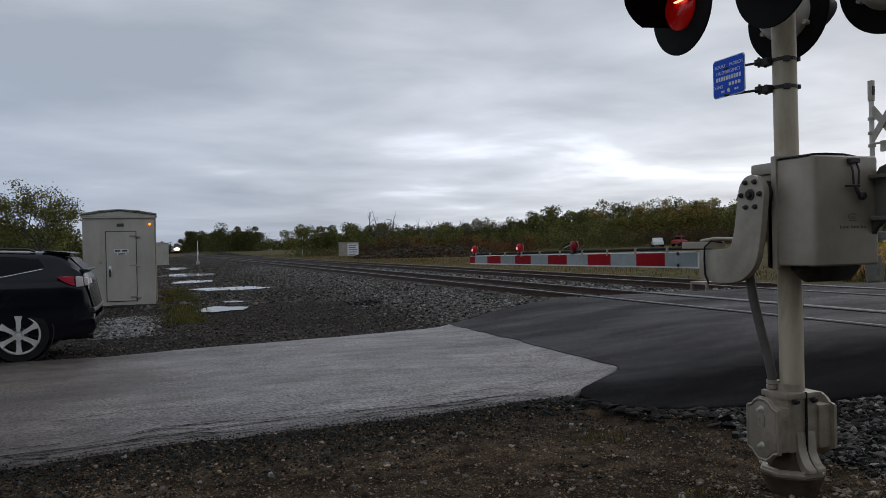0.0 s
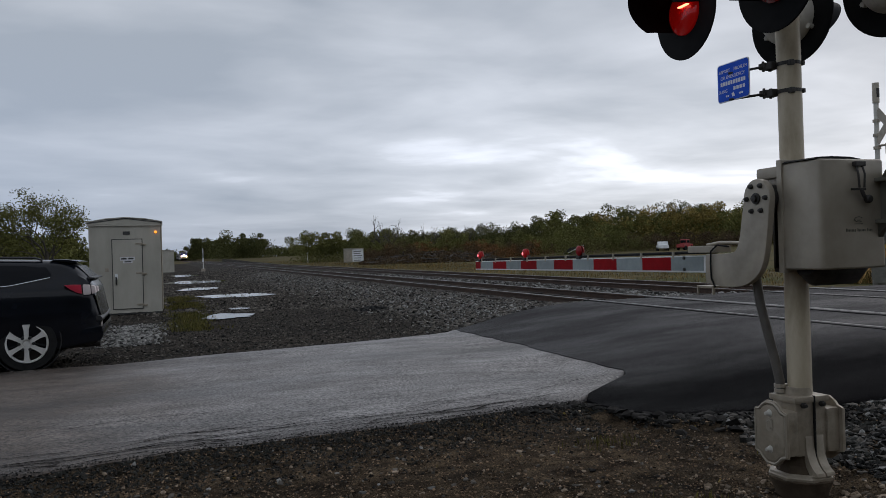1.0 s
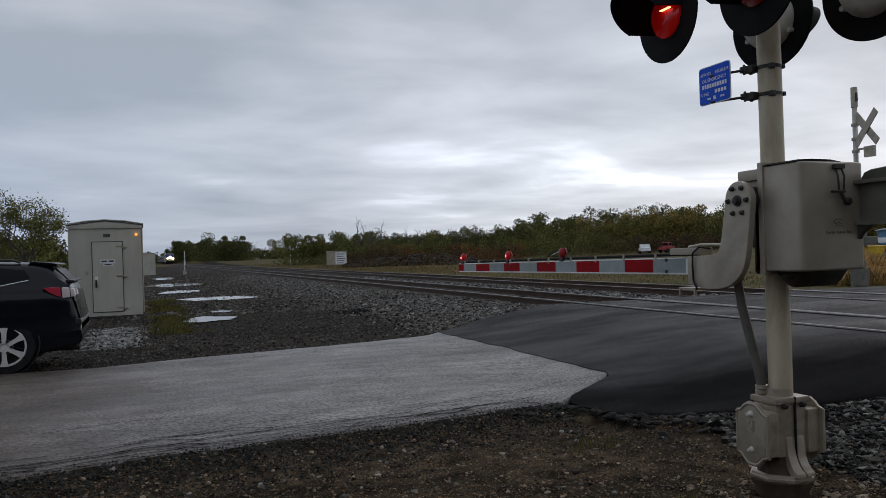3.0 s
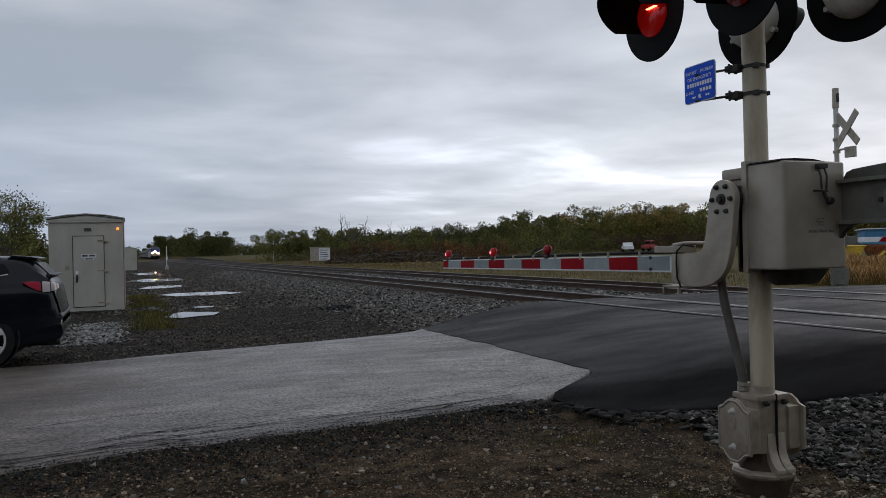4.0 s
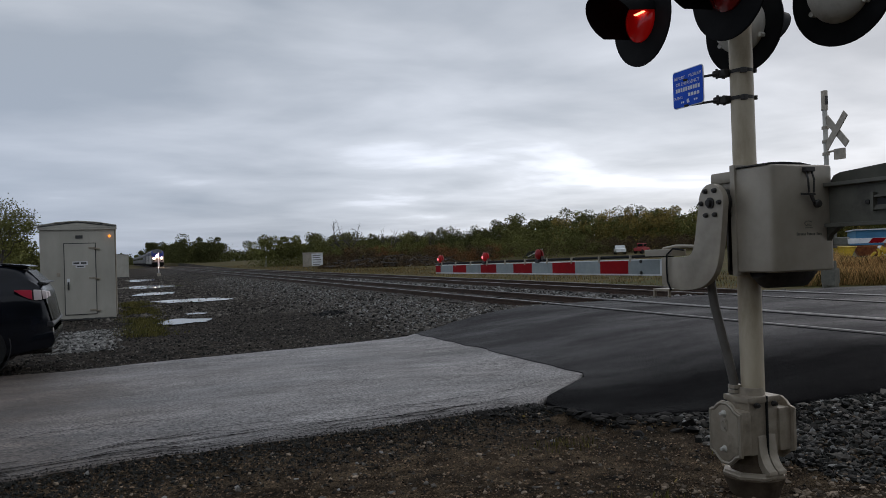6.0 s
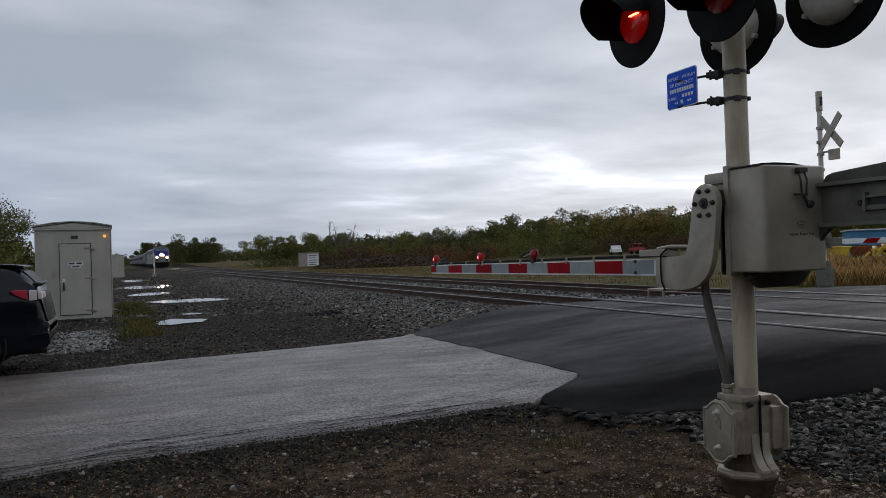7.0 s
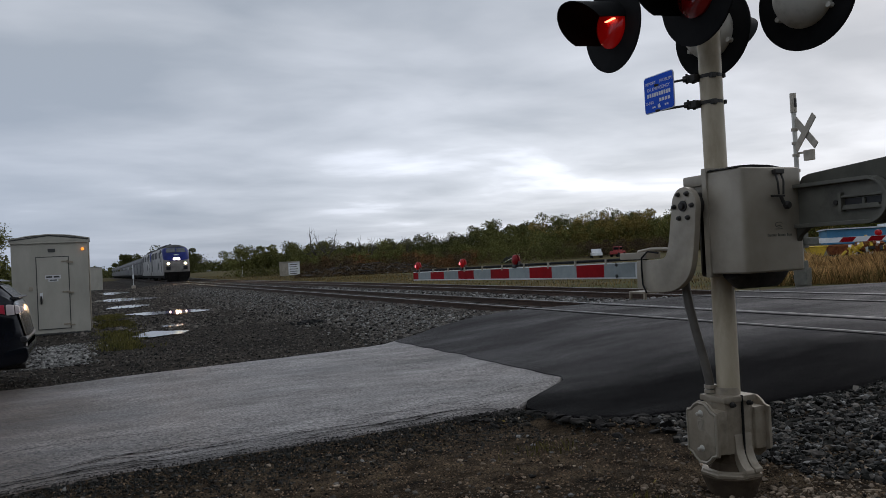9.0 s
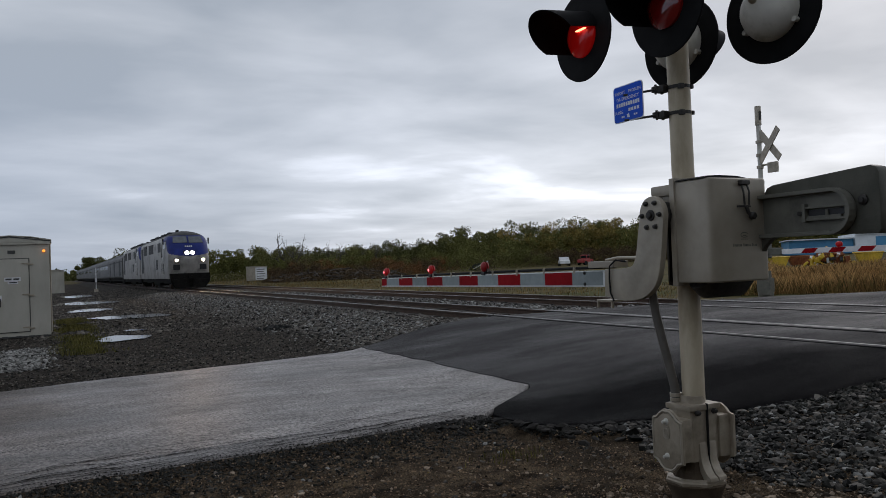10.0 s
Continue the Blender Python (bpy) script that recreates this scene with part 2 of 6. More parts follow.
M_CONC = mat("concrete", (0.055, 0.040, 0.027), 0.9, spec=0.1, col2=(0.095, 0.072, 0.05), scale=9, bump=0.5)
M_REDSTRIPE = mat("red_reflective", (0.24, 0.002, 0.005), 0.6, spec=0.1, col2=(0.30, 0.003, 0.007), scale=14)
M_WHITESTRIPE = mat("grey_white_reflective", (0.245, 0.285, 0.285), 0.5, spec=0.3, col2=(0.31, 0.35, 0.35), scale=12)
M_WHITE = mat("white_paint", (0.68, 0.69, 0.69), 0.5, col2=(0.78, 0.79, 0.79), scale=7, spots=(5, 0.6, 0.8, (0.5, 0.49, 0.46)))
M_SIGNBLUE = mat("sign_blue", (0.010, 0.09, 0.64), 0.5, spec=0.15, col2=(0.014, 0.11, 0.72), scale=10)
M_SIGNWHITE = mat("sign_white", (0.75, 0.77, 0.8), 0.45)
M_LENS_ON = mat("red_lens_lit", (0.32, 0.005, 0.004), 0.2, emit=(1.0, 0.010, 0.006), power=0.07, coat=0.15)
M_LENS_HOT = mat("red_lens_hot", (0.6, 0.1, 0.06), 0.2, emit=(1.0, 0.20, 0.10), power=5.0)
M_LENS_OFF = mat("red_lens_dark", (0.22, 0.006, 0.006), 0.15, coat=1.0)
M_ARM_LIT = mat("arm_lamp_red", (0.20, 0.002, 0.003), 0.4, emit=(1.0, 0.012, 0.015), power=0.07, spec=0.3)
M_ARM_OFF = mat("arm_lamp_dark", (0.26, 0.004, 0.006), 0.4, spec=0.3, col2=(0.34, 0.006, 0.008), scale=20)
M_ARM_HOT = mat("arm_lamp_bulb", (0.8, 0.2, 0.2), 0.25, emit=(1.0, 0.16, 0.18), power=2.6)
M_SHED = mat("shed_grey_paint", (0.405, 0.385, 0.325), 0.6, spec=0.3, col2=(0.47, 0.445, 0.38), scale=3, spots=(1.2, 0.55, 0.8, (0.34, 0.315, 0.26)), stretch=(1, 1, 0.4), bump=0.05)
M_SHED_DARK = mat("shed_dark", (0.05, 0.05, 0.048), 0.7)
M_AMBER = mat("amber_lamp", (0.8, 0.3, 0.03), 0.3, emit=(1.0, 0.33, 0.04), power=1.4)
M_CARPAINT = mat("black_blue_car_paint", (0.003, 0.004, 0.0065), 0.15, spec=0.30, col2=(0.007, 0.009, 0.014), scale=3)
M_CARGLASS = mat("tinted_glass", (0.006, 0.007, 0.009), 0.2, spec=0.12)
M_CHROME = mat("chrome", (0.75, 0.76, 0.78), 0.12, metal=1.0)
M_RIM = mat("alloy_rim", (0.80, 0.79, 0.75), 0.32, metal=0.2, col2=(0.70, 0.69, 0.66), scale=12)
M_TAILRED = mat("tail_lamp_red", (0.48, 0.03, 0.06), 0.15, coat=1.0)
M_TAILCLEAR = mat("tail_lamp_clear", (0.60, 0.53, 0.52), 0.55, spec=0.2)
M_TRAIN_SILVER = mat("train_silver", (0.21, 0.195, 0.175), 0.42, metal=0.3, spec=0.3, col2=(0.31, 0.29, 0.262), scale=1.5, spots=(0.9, 0.50, 0.68, (0.075, 0.066, 0.058)))
M_COACH = mat("coach_stainless", (0.085, 0.083, 0.080), 0.5, metal=0.3, spec=0.25, col2=(0.135, 0.13, 0.125), scale=1.2, spots=(0.7, 0.5, 0.7, (0.05, 0.047, 0.042)), stretch=(1, 0.3, 1))
M_TRAIN_BLUE = mat("train_blue", (0.010, 0.020, 0.13), 0.5, spec=0.2, col2=(0.014, 0.027, 0.17), scale=3)
M_TRAIN_ROOF = mat("train_dark_roof", (0.010, 0.0105, 0.012), 0.6, spec=0.3, col2=(0.018, 0.0185, 0.02), scale=3)
M_TRAIN_UNDER = mat("train_underframe", (0.006, 0.0055, 0.005), 0.85, spec=0.1, col2=(0.013, 0.012, 0.010), scale=5)
M_WINDSCREEN = mat("locomotive_windscreen", (0.05, 0.058, 0.066), 0.12, spec=0.9, col2=(0.075, 0.085, 0.095), scale=3)
M_GLASS_DARK = mat("dark_window", (0.008, 0.010, 0.012), 0.15, spec=0.25)
M_HEADLIGHT = mat("headlight", (1, 0.9, 0.7), 0.2, emit=(1.0, 0.66, 0.36), power=700.0)
M_TRUNK = mat("bark", (0.05, 0.042, 0.034), 0.9, col2=(0.09, 0.078, 0.064), scale=10, bump=0.6)
M_LEAF = mat("leaves_green", (0.11, 0.115, 0.036), 0.85, spec=0.08, island=0.32, col2=(0.165, 0.16, 0.05), scale=0.5)
M_LEAF_YEL = mat("leaves_autumn", (0.20, 0.155, 0.042), 0.8, spec=0.2, island=0.5, col2=(0.26, 0.19, 0.05), scale=0.5)
M_LEAF_DARK = mat("leaves_dark", (0.072, 0.078, 0.028), 0.9, spec=0.06, island=0.32, col2=(0.115, 0.115, 0.042), scale=0.5)
M_BRUSH = mat("brush_brown", (0.062, 0.045, 0.028), 0.9, spec=0.05, island=0.5, col2=(0.105, 0.072, 0.04), scale=0.6)
M_RUSSET = mat("russet_leaves", (0.13, 0.062, 0.028), 0.9, spec=0.05, island=0.6, col2=(0.20, 0.10, 0.04), scale=0.4)
M_DRYGRASS = mat("dry_grass", (0.27, 0.148, 0.056), 0.9, spec=0.1, island=0.8, col2=(0.54, 0.355, 0.15), scale=0.35)
M_WEED = mat("brown_weeds", (0.115, 0.098, 0.034), 0.9, spec=0.1, island=0.8, col2=(0.22, 0.135, 0.052), scale=0.8)
M_GRASS = mat("grass", (0.068, 0.070, 0.020), 0.9, spec=0.1, island=0.7, col2=(0.135, 0.115, 0.034), scale=1.5)
M_WATER = mat("puddle_water", (0.022, 0.019, 0.015), 0.05, bump=0.02, bump_scale=7, spec=0.4)
M_BLDG_BLUE = mat("building_blue", (0.05, 0.20, 0.36), 0.6, col2=(0.065, 0.24, 0.41), scale=1.2)
M_BLDG_WHITE = mat("building_white", (0.55, 0.58, 0.60), 0.6, col2=(0.65, 0.68, 0.70), scale=1.2)
M_YELLOW = mat("machine_yellow", (0.55, 0.36, 0.02), 0.5, col2=(0.65, 0.43, 0.03), scale=5, spots=(3, 0.56, 0.75, (0.33, 0.22, 0.04)))
M_REDPAINT = mat("machine_red", (0.30, 0.03, 0.03), 0.5, col2=(0.40, 0.045, 0.04), scale=5)
M_RUST = mat("rusty_steel", (0.16, 0.045, 0.022), 0.8, spec=0.2, col2=(0.30, 0.11, 0.04), scale=4)


# ---- mesh helpers ----
def put(name, me, material, parent=None, label="", smooth=False, **tags):
    for m in (material if isinstance(material, (list, tuple)) else [material]):
        me.materials.append(m)
    if smooth:
        for p in me.polygons:
            p.use_smooth = True
    ob = new(name, me)
    if parent is not None:
        ob.parent = parent
    return tagged(ob, label=label, **tags)


def part(name, bm, material, parent=None, label="", smooth=False, **tags):
    me = bpy.data.meshes.new(name)
    bmesh.ops.recalc_face_normals(bm, faces=bm.faces[:])
    bm.to_mesh(me)
    bm.free()
    ob = put(name, me, material, parent, label, False, **tags)
    if smooth:
        me.shade_smooth()
        me.set_sharp_from_angle(angle=radians(35))
    return ob


def thing(name, x, y, z, rz=0.0, label="", category="", group="", kind=""):
    ob = new(name)
    ob.empty_display_size = 0.1
    ob.matrix_basis = pose(x, y, z, 0, 0, rz)
    return tagged(ob, label, category, group, kind)


def B():
    return bmesh.new()


def box(bm, lo, hi, bev=0.0, m=0, rot=None):
    lo, hi = Vector(lo), Vector(hi)
    c, s = (lo + hi) / 2, hi - lo
    t = bmesh.new()
    bmesh.ops.create_cube(t, size=1.0, matrix=Matrix.Diagonal((*s, 1)))
    if bev:
        bmesh.ops.bevel(t, geom=t.edges[:], offset=bev, segments=2, affect="EDGES", profile=0.7)
    mm = Matrix.Translation(c) @ (rot.to_4x4() if rot else Matrix.Identity(4))
    join(bm, t, mm, m)
    return bm


def join(bm, t, mm=Matrix.Identity(4), m=0):
    vs = [bm.verts.new(mm @ v.co) for v in t.verts]
    t.verts.index_update()
    for f in t.faces:
        nf = bm.faces.new([vs[v.index] for v in f.verts])
        nf.material_index = m or f.material_index
    t.free()


def frame_axes(d):
    d = Vector(d).normalized()
    a = d.orthogonal().normalized() if abs(d.z) > 0.95 else d.cross(Vector((0, 0, 1))).normalized()
    return a, d.cross(a).normalized()


def tube(bm, pts, radii, seg=16, m=0, caps=True):
    pts = [Vector(p) for p in pts]
    if not isinstance(radii, (list, tuple)):
        radii = [radii] * len(pts)
    rings = []
    a = None
    for i, p in enumerate(pts):
        d = pts[min(i + 1, len(pts) - 1)] - pts[max(i - 1, 0)]
        if d.length < 1e-9:
            d = pts[-1] - pts[0]
        if a is None:
            a, b = frame_axes(d)
        else:
            d.normalize()
            a = (a - d * a.dot(d)).normalized()
            b = d.cross(a)
        rings.append([bm.verts.new(p + (a * math.cos(2 * math.pi * k / seg) + b * math.sin(2 * math.pi * k / seg)) * radii[i]) for k in range(seg)])
    for r0, r1 in zip(rings, rings[1:]):
        for k in range(seg):
            f = bm.faces.new((r0[k], r0[(k + 1) % seg], r1[(k + 1) % seg], r1[k]))
            f.material_index = m
    if caps:
        for r in (rings[0], rings[-1]):
            f = bm.faces.new(r)
            f.material_index = m
    return bm


def cyl(bm, p0, p1, r0, r1=None, seg=20, m=0):
    return tube(bm, [p0, p1], [r0, r0 if r1 is None else r1], seg, m)


def lathe(bm, origin, axis, prof, seg=28, m=0, caps=True):
    """prof: (distance along the axis, radius)."""
    o, d = Vector(origin), Vector(axis).normalized()
    a, b = frame_axes(d)
    rings = []
    for h, r in prof:
        r = max(r, 1e-4)
        rings.append([bm.verts.new(o + d * h + (a * math.cos(2 * math.pi * k / seg) + b * math.sin(2 * math.pi * k / seg)) * r) for k in range(seg)])
    for r0, r1 in zip(rings, rings[1:]):
        for k in range(seg):
            bm.faces.new((r0[k], r0[(k + 1) % seg], r1[(k + 1) % seg], r1[k])).material_index = m
    for r in (rings[0], rings[-1]) if caps else ():
        bm.faces.new(r).material_index = m
    return bm


def prism(bm, pts, axis, a, b, bev=0.0, m=0):
    """A flat outline, extruded from a to b along x, y or z. pts: the two other coordinates in order."""
    t = bmesh.new()
    i = "xyz".index(axis)

    def at(p, h):
        v = list(p)
        v.insert(i, h)
        return t.verts.new(v)
    lo = [at(p, a) for p in pts]
    hi = [at(p, b) for p in pts]
    n = len(pts)
    t.faces.new(lo)
    t.faces.new(hi)
    for k in range(n):
        t.faces.new((lo[k], lo[(k + 1) % n], hi[(k + 1) % n], hi[k]))
    bmesh.ops.recalc_face_normals(t, faces=t.faces[:])
    if bev:
        es = [e for e in t.edges if e.calc_face_angle(0) > 0.6]
        bmesh.ops.bevel(t, geom=es, offset=bev, segments=2, affect="EDGES", profile=0.7)
    join(bm, t, m=m)
    return bm


def round_rect(w, h, r, n=5, cx=0.0, cy=0.0):
    pts = []
    for sx, sy, a0 in ((1, 1, 0), (-1, 1, 90), (-1, -1, 180), (1, -1, 270)):
        for k in range(n + 1):
            a = radians(a0 + 90 * k / n)
            pts.append((cx + sx * (w / 2 - r) + r * math.cos(a), cy + sy * (h / 2 - r) + r * math.sin(a)))
    return pts


def from_arrays(name, verts, faces):
    me = bpy.data.meshes.new(name)
    me.from_pydata([tuple(v) for v in verts], [], [tuple(f) for f in faces])
    me.update()
    return me


def smooth(a, b, v):
    k = min(1, max(0, (v - a) / (b - a)))
    return k * k * (3 - 2 * k)


def ico_base():
    t = bmesh.new()
    bmesh.ops.create_icosphere(t, subdivisions=1, radius=1.0)
    t.verts.index_update()
    out = (np.array([v.co[:] for v in t.verts]), np.array([[v.index for v in f.verts] for f in t.faces]))
    t.free()
    return out


ICO = ico_base()
CHIP = (np.array([(1, 0, 0), (-1, 0, 0), (0, 1, 0), (0, -1, 0), (0, 0, 1), (0, 0, -1)], float) * 1.12,
        np.array([(0, 2, 4), (2, 1, 4), (1, 3, 4), (3, 0, 4), (2, 0, 5), (1, 2, 5), (3, 1, 5), (0, 3, 5)]))


def stones(name, places, sizes, material, flat=0.7, chips=False, **tags):
    """Many small broken stones in one mesh."""
    base, fac = CHIP if chips else ICO
    n = len(places)
    jit = 1 + rng.normal(0, 0.24, (n, len(base), 1)).clip(-0.5, 0.5)
    v = base[None] * jit * (1 + rng.normal(0, 0.28, (n, 1, 3)).clip(-0.55, 0.7))
    v[:, :, 2] *= flat
    ang = rng.uniform(0, 2 * math.pi, n)
    ca, sa = np.cos(ang)[:, None], np.sin(ang)[:, None]
    tx = rng.normal(0, 0.3, n)[:, None]
    x, y, z = v[:, :, 0], v[:, :, 1], v[:, :, 2]
    z, x = z + tx * x, x - tx * z
    v = np.stack([x * ca - y * sa, x * sa + y * ca, z], 2) * np.asarray(sizes)[:, None, None] + np.asarray(places)[:, None, :]
    f = (fac[None] + (np.arange(n) * len(base))[:, None, None]).reshape(-1, 3)
    return put(name, from_arrays(name, v.reshape(-1, 3), f), material, **tags)


def leaves(centres, size, spread=1.0):
    """Small four-cornered leaves at random turns: vertices and faces."""
    n = len(centres)
    a = rng.normal(0, 1, (n, 3))
    a /= np.linalg.norm(a, axis=1)[:, None]
    b = np.cross(a, rng.normal(0, 1, (n, 3)))
    b /= np.linalg.norm(b, axis=1)[:, None]
    s = (size * rng.uniform(0.55, 1.35, n))[:, None]
    c = np.asarray(centres)
    v = np.stack([c - a * s, c + b * s * 0.6, c + a * s, c - b * s * 0.6], 1).reshape(-1, 3)
    f = np.arange(4 * n).reshape(n, 4)
    return v, f


# ---- the lie of the land ----
RAILS = (8.40, 9.90, 12.70, 14.20)
RAIL_TOP = 0.40


def road_z(x):
    return 0.08 + 0.295 * smooth(3.9, 8.3, x) - 0.10 * smooth(15.0, 22.0, x)


def surf(x, y):
    """Height of the asphalt, with its crown."""
    return road_z(x) + 0.03 * math.sin(math.pi * min(1, max(0, (y - 6.2) / 6.4))) * (1 - smooth(2.8, 4.8, x)) + 0.006 * noise.noise((x, y, 0))


def near_edge(x):
    """The road's edge on the camera's side."""
    xs = (-80, -1.0, 0.05, 1.33, 2.63, 3.55, 3.75, 4.5, 5.3, 6.0, 9.0, 80)
    ys = (5.4, 5.97, 6.2, 6.27, 6.42, 6.50, 5.75, 5.35, 5.0, 4.8, 4.6, 4.6)
    return float(np.interp(x, xs, ys)) + 0.05 * noise.noise((x * 2.3, 1.0, 0)) + 0.035 * noise.noise((x * 9, 4.0, 0))


def far_edge(x):
    xs = (-80, -2, -0.75, 0.9, 2.7, 4.55, 5.8, 7.0, 8.0, 80)
    ys = (11.2, 11.65, 11.65, 12.1, 12.5, 12.9, 13.8, 14.35, 14.5, 14.5)
    return float(np.interp(x, xs, ys)) + 0.05 * noise.noise((x * 2.1, 7.0, 0)) + 0.015 * noise.noise((x * 9, 9.0, 0))


def land(x, y):
    """Height of the open ground."""
    z = 0.025 * noise.noise((x * 0.5, y * 0.5, 0)) + 0.012 * noise.noise((x * 2.1, y * 2.1, 3))
    bed = smooth(5.0, 7.2, x) * (0.235 - 0.06 * smooth(15.0, 16.6, x))
    z += bed if y > 6 else 0.0
    # heap of dark ballast beside the mast
    if y < 6.5:
        z += 0.20 * smooth(3.95, 5.6, x) * smooth(1.0, 3.0, y) * (1 - 0.75 * smooth(3.7, 4.9, y)) + 0.15 * smooth(5.5, 8, x)
    z -= 0.09 * math.exp(-((x - 3.69) ** 2 + (y - 3.85) ** 2) / 0.16)
    # the ground falls a little behind the tracks, then climbs to the woods
    z += 0.9 * smooth(40, 110, math.hypot(x - 12, max(0, y - 20) * 0.5)) if x > 16 else 0.0
    n, f = near_edge(x), far_edge(x)
    if n - 0.6 < y < f + 0.8:
        k = smooth(n - 0.6, n - 0.01, y) * (1 - smooth(f - 0.05, f + 0.8, y))
        z = z * (1 - k) + (road_z(x) - 0.014) * k
        if n + 0.1 < y < f - 0.1:
            z = road_z(x) - 0.06
    return z


def axis_steps(a, b, fine_a, fine_b, fine, grow=1.28):
    out = list(np.arange(fine_a, fine_b + 1e-6, fine))
    s, p = fine, fine_b
    while p < b:
        s *= grow
        p += s
        out.append(min(p, b))
    s, p = fine, fine_a
    while p > a:
        s *= grow
        p -= s
        out.insert(0, max(p, a))
    return out


def sheet(name, xs, ys, zfun, material, **tags):
    nx, ny = len(xs), len(ys)
    v = [(x, y, zfun(x, y)) for y in ys for x in xs]
    f = [(j * nx + i, j * nx + i + 1, (j + 1) * nx + i + 1, (j + 1) * nx + i) for j in range(ny - 1) for i in range(nx - 1)]
    ob = put(name, from_arrays(name, v, f), material, smooth=True, kind="structure", **tags)
    return ob


def build_ground():
    xs = axis_steps(-2200, 2200, -5, 18, 0.16)
    ys = axis_steps(-300, 2600, 1.0, 27, 0.16)
    ob = sheet("ground", xs, ys, land, [M_DIRT, M_BALLAST, M_GRASSGROUND, M_LOT, M_TRACKBED], label="wet dark gravelly dirt with ballast and dry grass beyond", category="ground")
    for p in ob.data.polygons:
        c = p.center
        w = 0.5 * noise.noise((c.x * 0.4, c.y * 0.4, 2))
        if c.x > 16.6 + w or c.y > 260:
            p.material_index = 2
        elif c.y > 12 and (8.25 < c.x < 10.05 or 12.55 < c.x < 14.35):
            p.material_index = 4
        elif c.x > 5.2 + w and c.y > 12:
            p.material_index = 1
        elif c.x < -3.5 + 3 * w and c.y > 30:
            p.material_index = 2
        elif c.y > 11:
            p.material_index = 3


build_ground()


def road_sheet(name, x0, x1, step, y0f, y1f, material, label, rows=26, lift=0.0):
    xs = np.arange(x0, x1 + 1e-6, step)
    v, f = [], []
    for x in xs:
        a, b = y0f(x), y1f(x)
        for k in range(rows + 1):
            u = k / rows
            u = 0.0 if k == 0 else 0.003 if k == 1 else 0.997 if k == rows - 1 else u
            y = a + (b - a) * u
            edge = min(k, rows - k)
            z = surf(x, y) - (0.05 if edge == 0 else 0)
            v.append((x, y, z))
    n = rows + 1
    for i in range(len(xs) - 1):
        for k in range(rows):
            f.append((i * n + k, (i + 1) * n + k, (i + 1) * n + k + 1, i * n + k + 1))
    return put(name, from_arrays(name, v, f), material, smooth=True, kind="structure", label=label, category="road")


def pale_near(x):
    """Near edge of the pale asphalt; at its end it runs back to the seam's tip."""
    return near_edge(x) if x < 3.5 else float(np.interp(x, (3.5, 3.9, 4.95), (near_edge(3.5), 6.75, 7.75))) + 0.05 * noise.noise((x * 6, 2, 0))


def seam_x(y):
    return 4.80 + 0.10 * noise.noise((y * 1.3, 0, 5)) + 0.03 * noise.noise((y * 6, 0, 5)) - 1.15 * (1 - smooth(6.4, 7.75, y))


def build_roads():
    """Old pale road that meets the new black asphalt of the crossing at a ragged seam."""
    road_sheet("road", -70, 4.96, 0.15, pale_near, far_edge, M_ASPHALT, "pale worn wet asphalt road with cracked edge")
    # black asphalt: rows along y, each starting at the seam
    v, f = [], []
    ys = np.linspace(4.45, 14.62, 100)
    us = np.concatenate([np.linspace(0, 0.3, 40), np.linspace(0.32, 1, 40)])
    for y in ys:
        for u in us:
            sx = seam_x(y)
            x = sx + (60 - sx) * u ** 2
            yy = min(max(y, near_edge(x)), far_edge(x))
            z = surf(x, yy) + 0.007
            if u == 0 or yy != y:
                z -= 0.03
            v.append((x, yy, z))
    n = len(us)
    for j in range(len(ys) - 1):
        for i in range(n - 1):
            q = (j * n + i, j * n + i + 1, (j + 1) * n + i + 1, (j + 1) * n + i)
            f.append(q)
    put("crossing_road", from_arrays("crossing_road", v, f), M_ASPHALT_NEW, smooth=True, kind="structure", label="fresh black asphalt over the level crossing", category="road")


build_roads()


def rail_profile(x):
    h = RAIL_TOP
    return [(x - 0.07, h - 0.17), (x + 0.07, h - 0.17), (x + 0.07, h - 0.155), (x + 0.012, h - 0.135), (x + 0.012, h - 0.05), (x + 0.036, h - 0.038),
            (x + 0.036, h - 0.008), (x + 0.028, h), (x - 0.028, h), (x - 0.036, h - 0.008), (x - 0.036, h - 0.038), (x - 0.012, h - 0.05), (x - 0.012, h - 0.135), (x - 0.07, h - 0.155)]


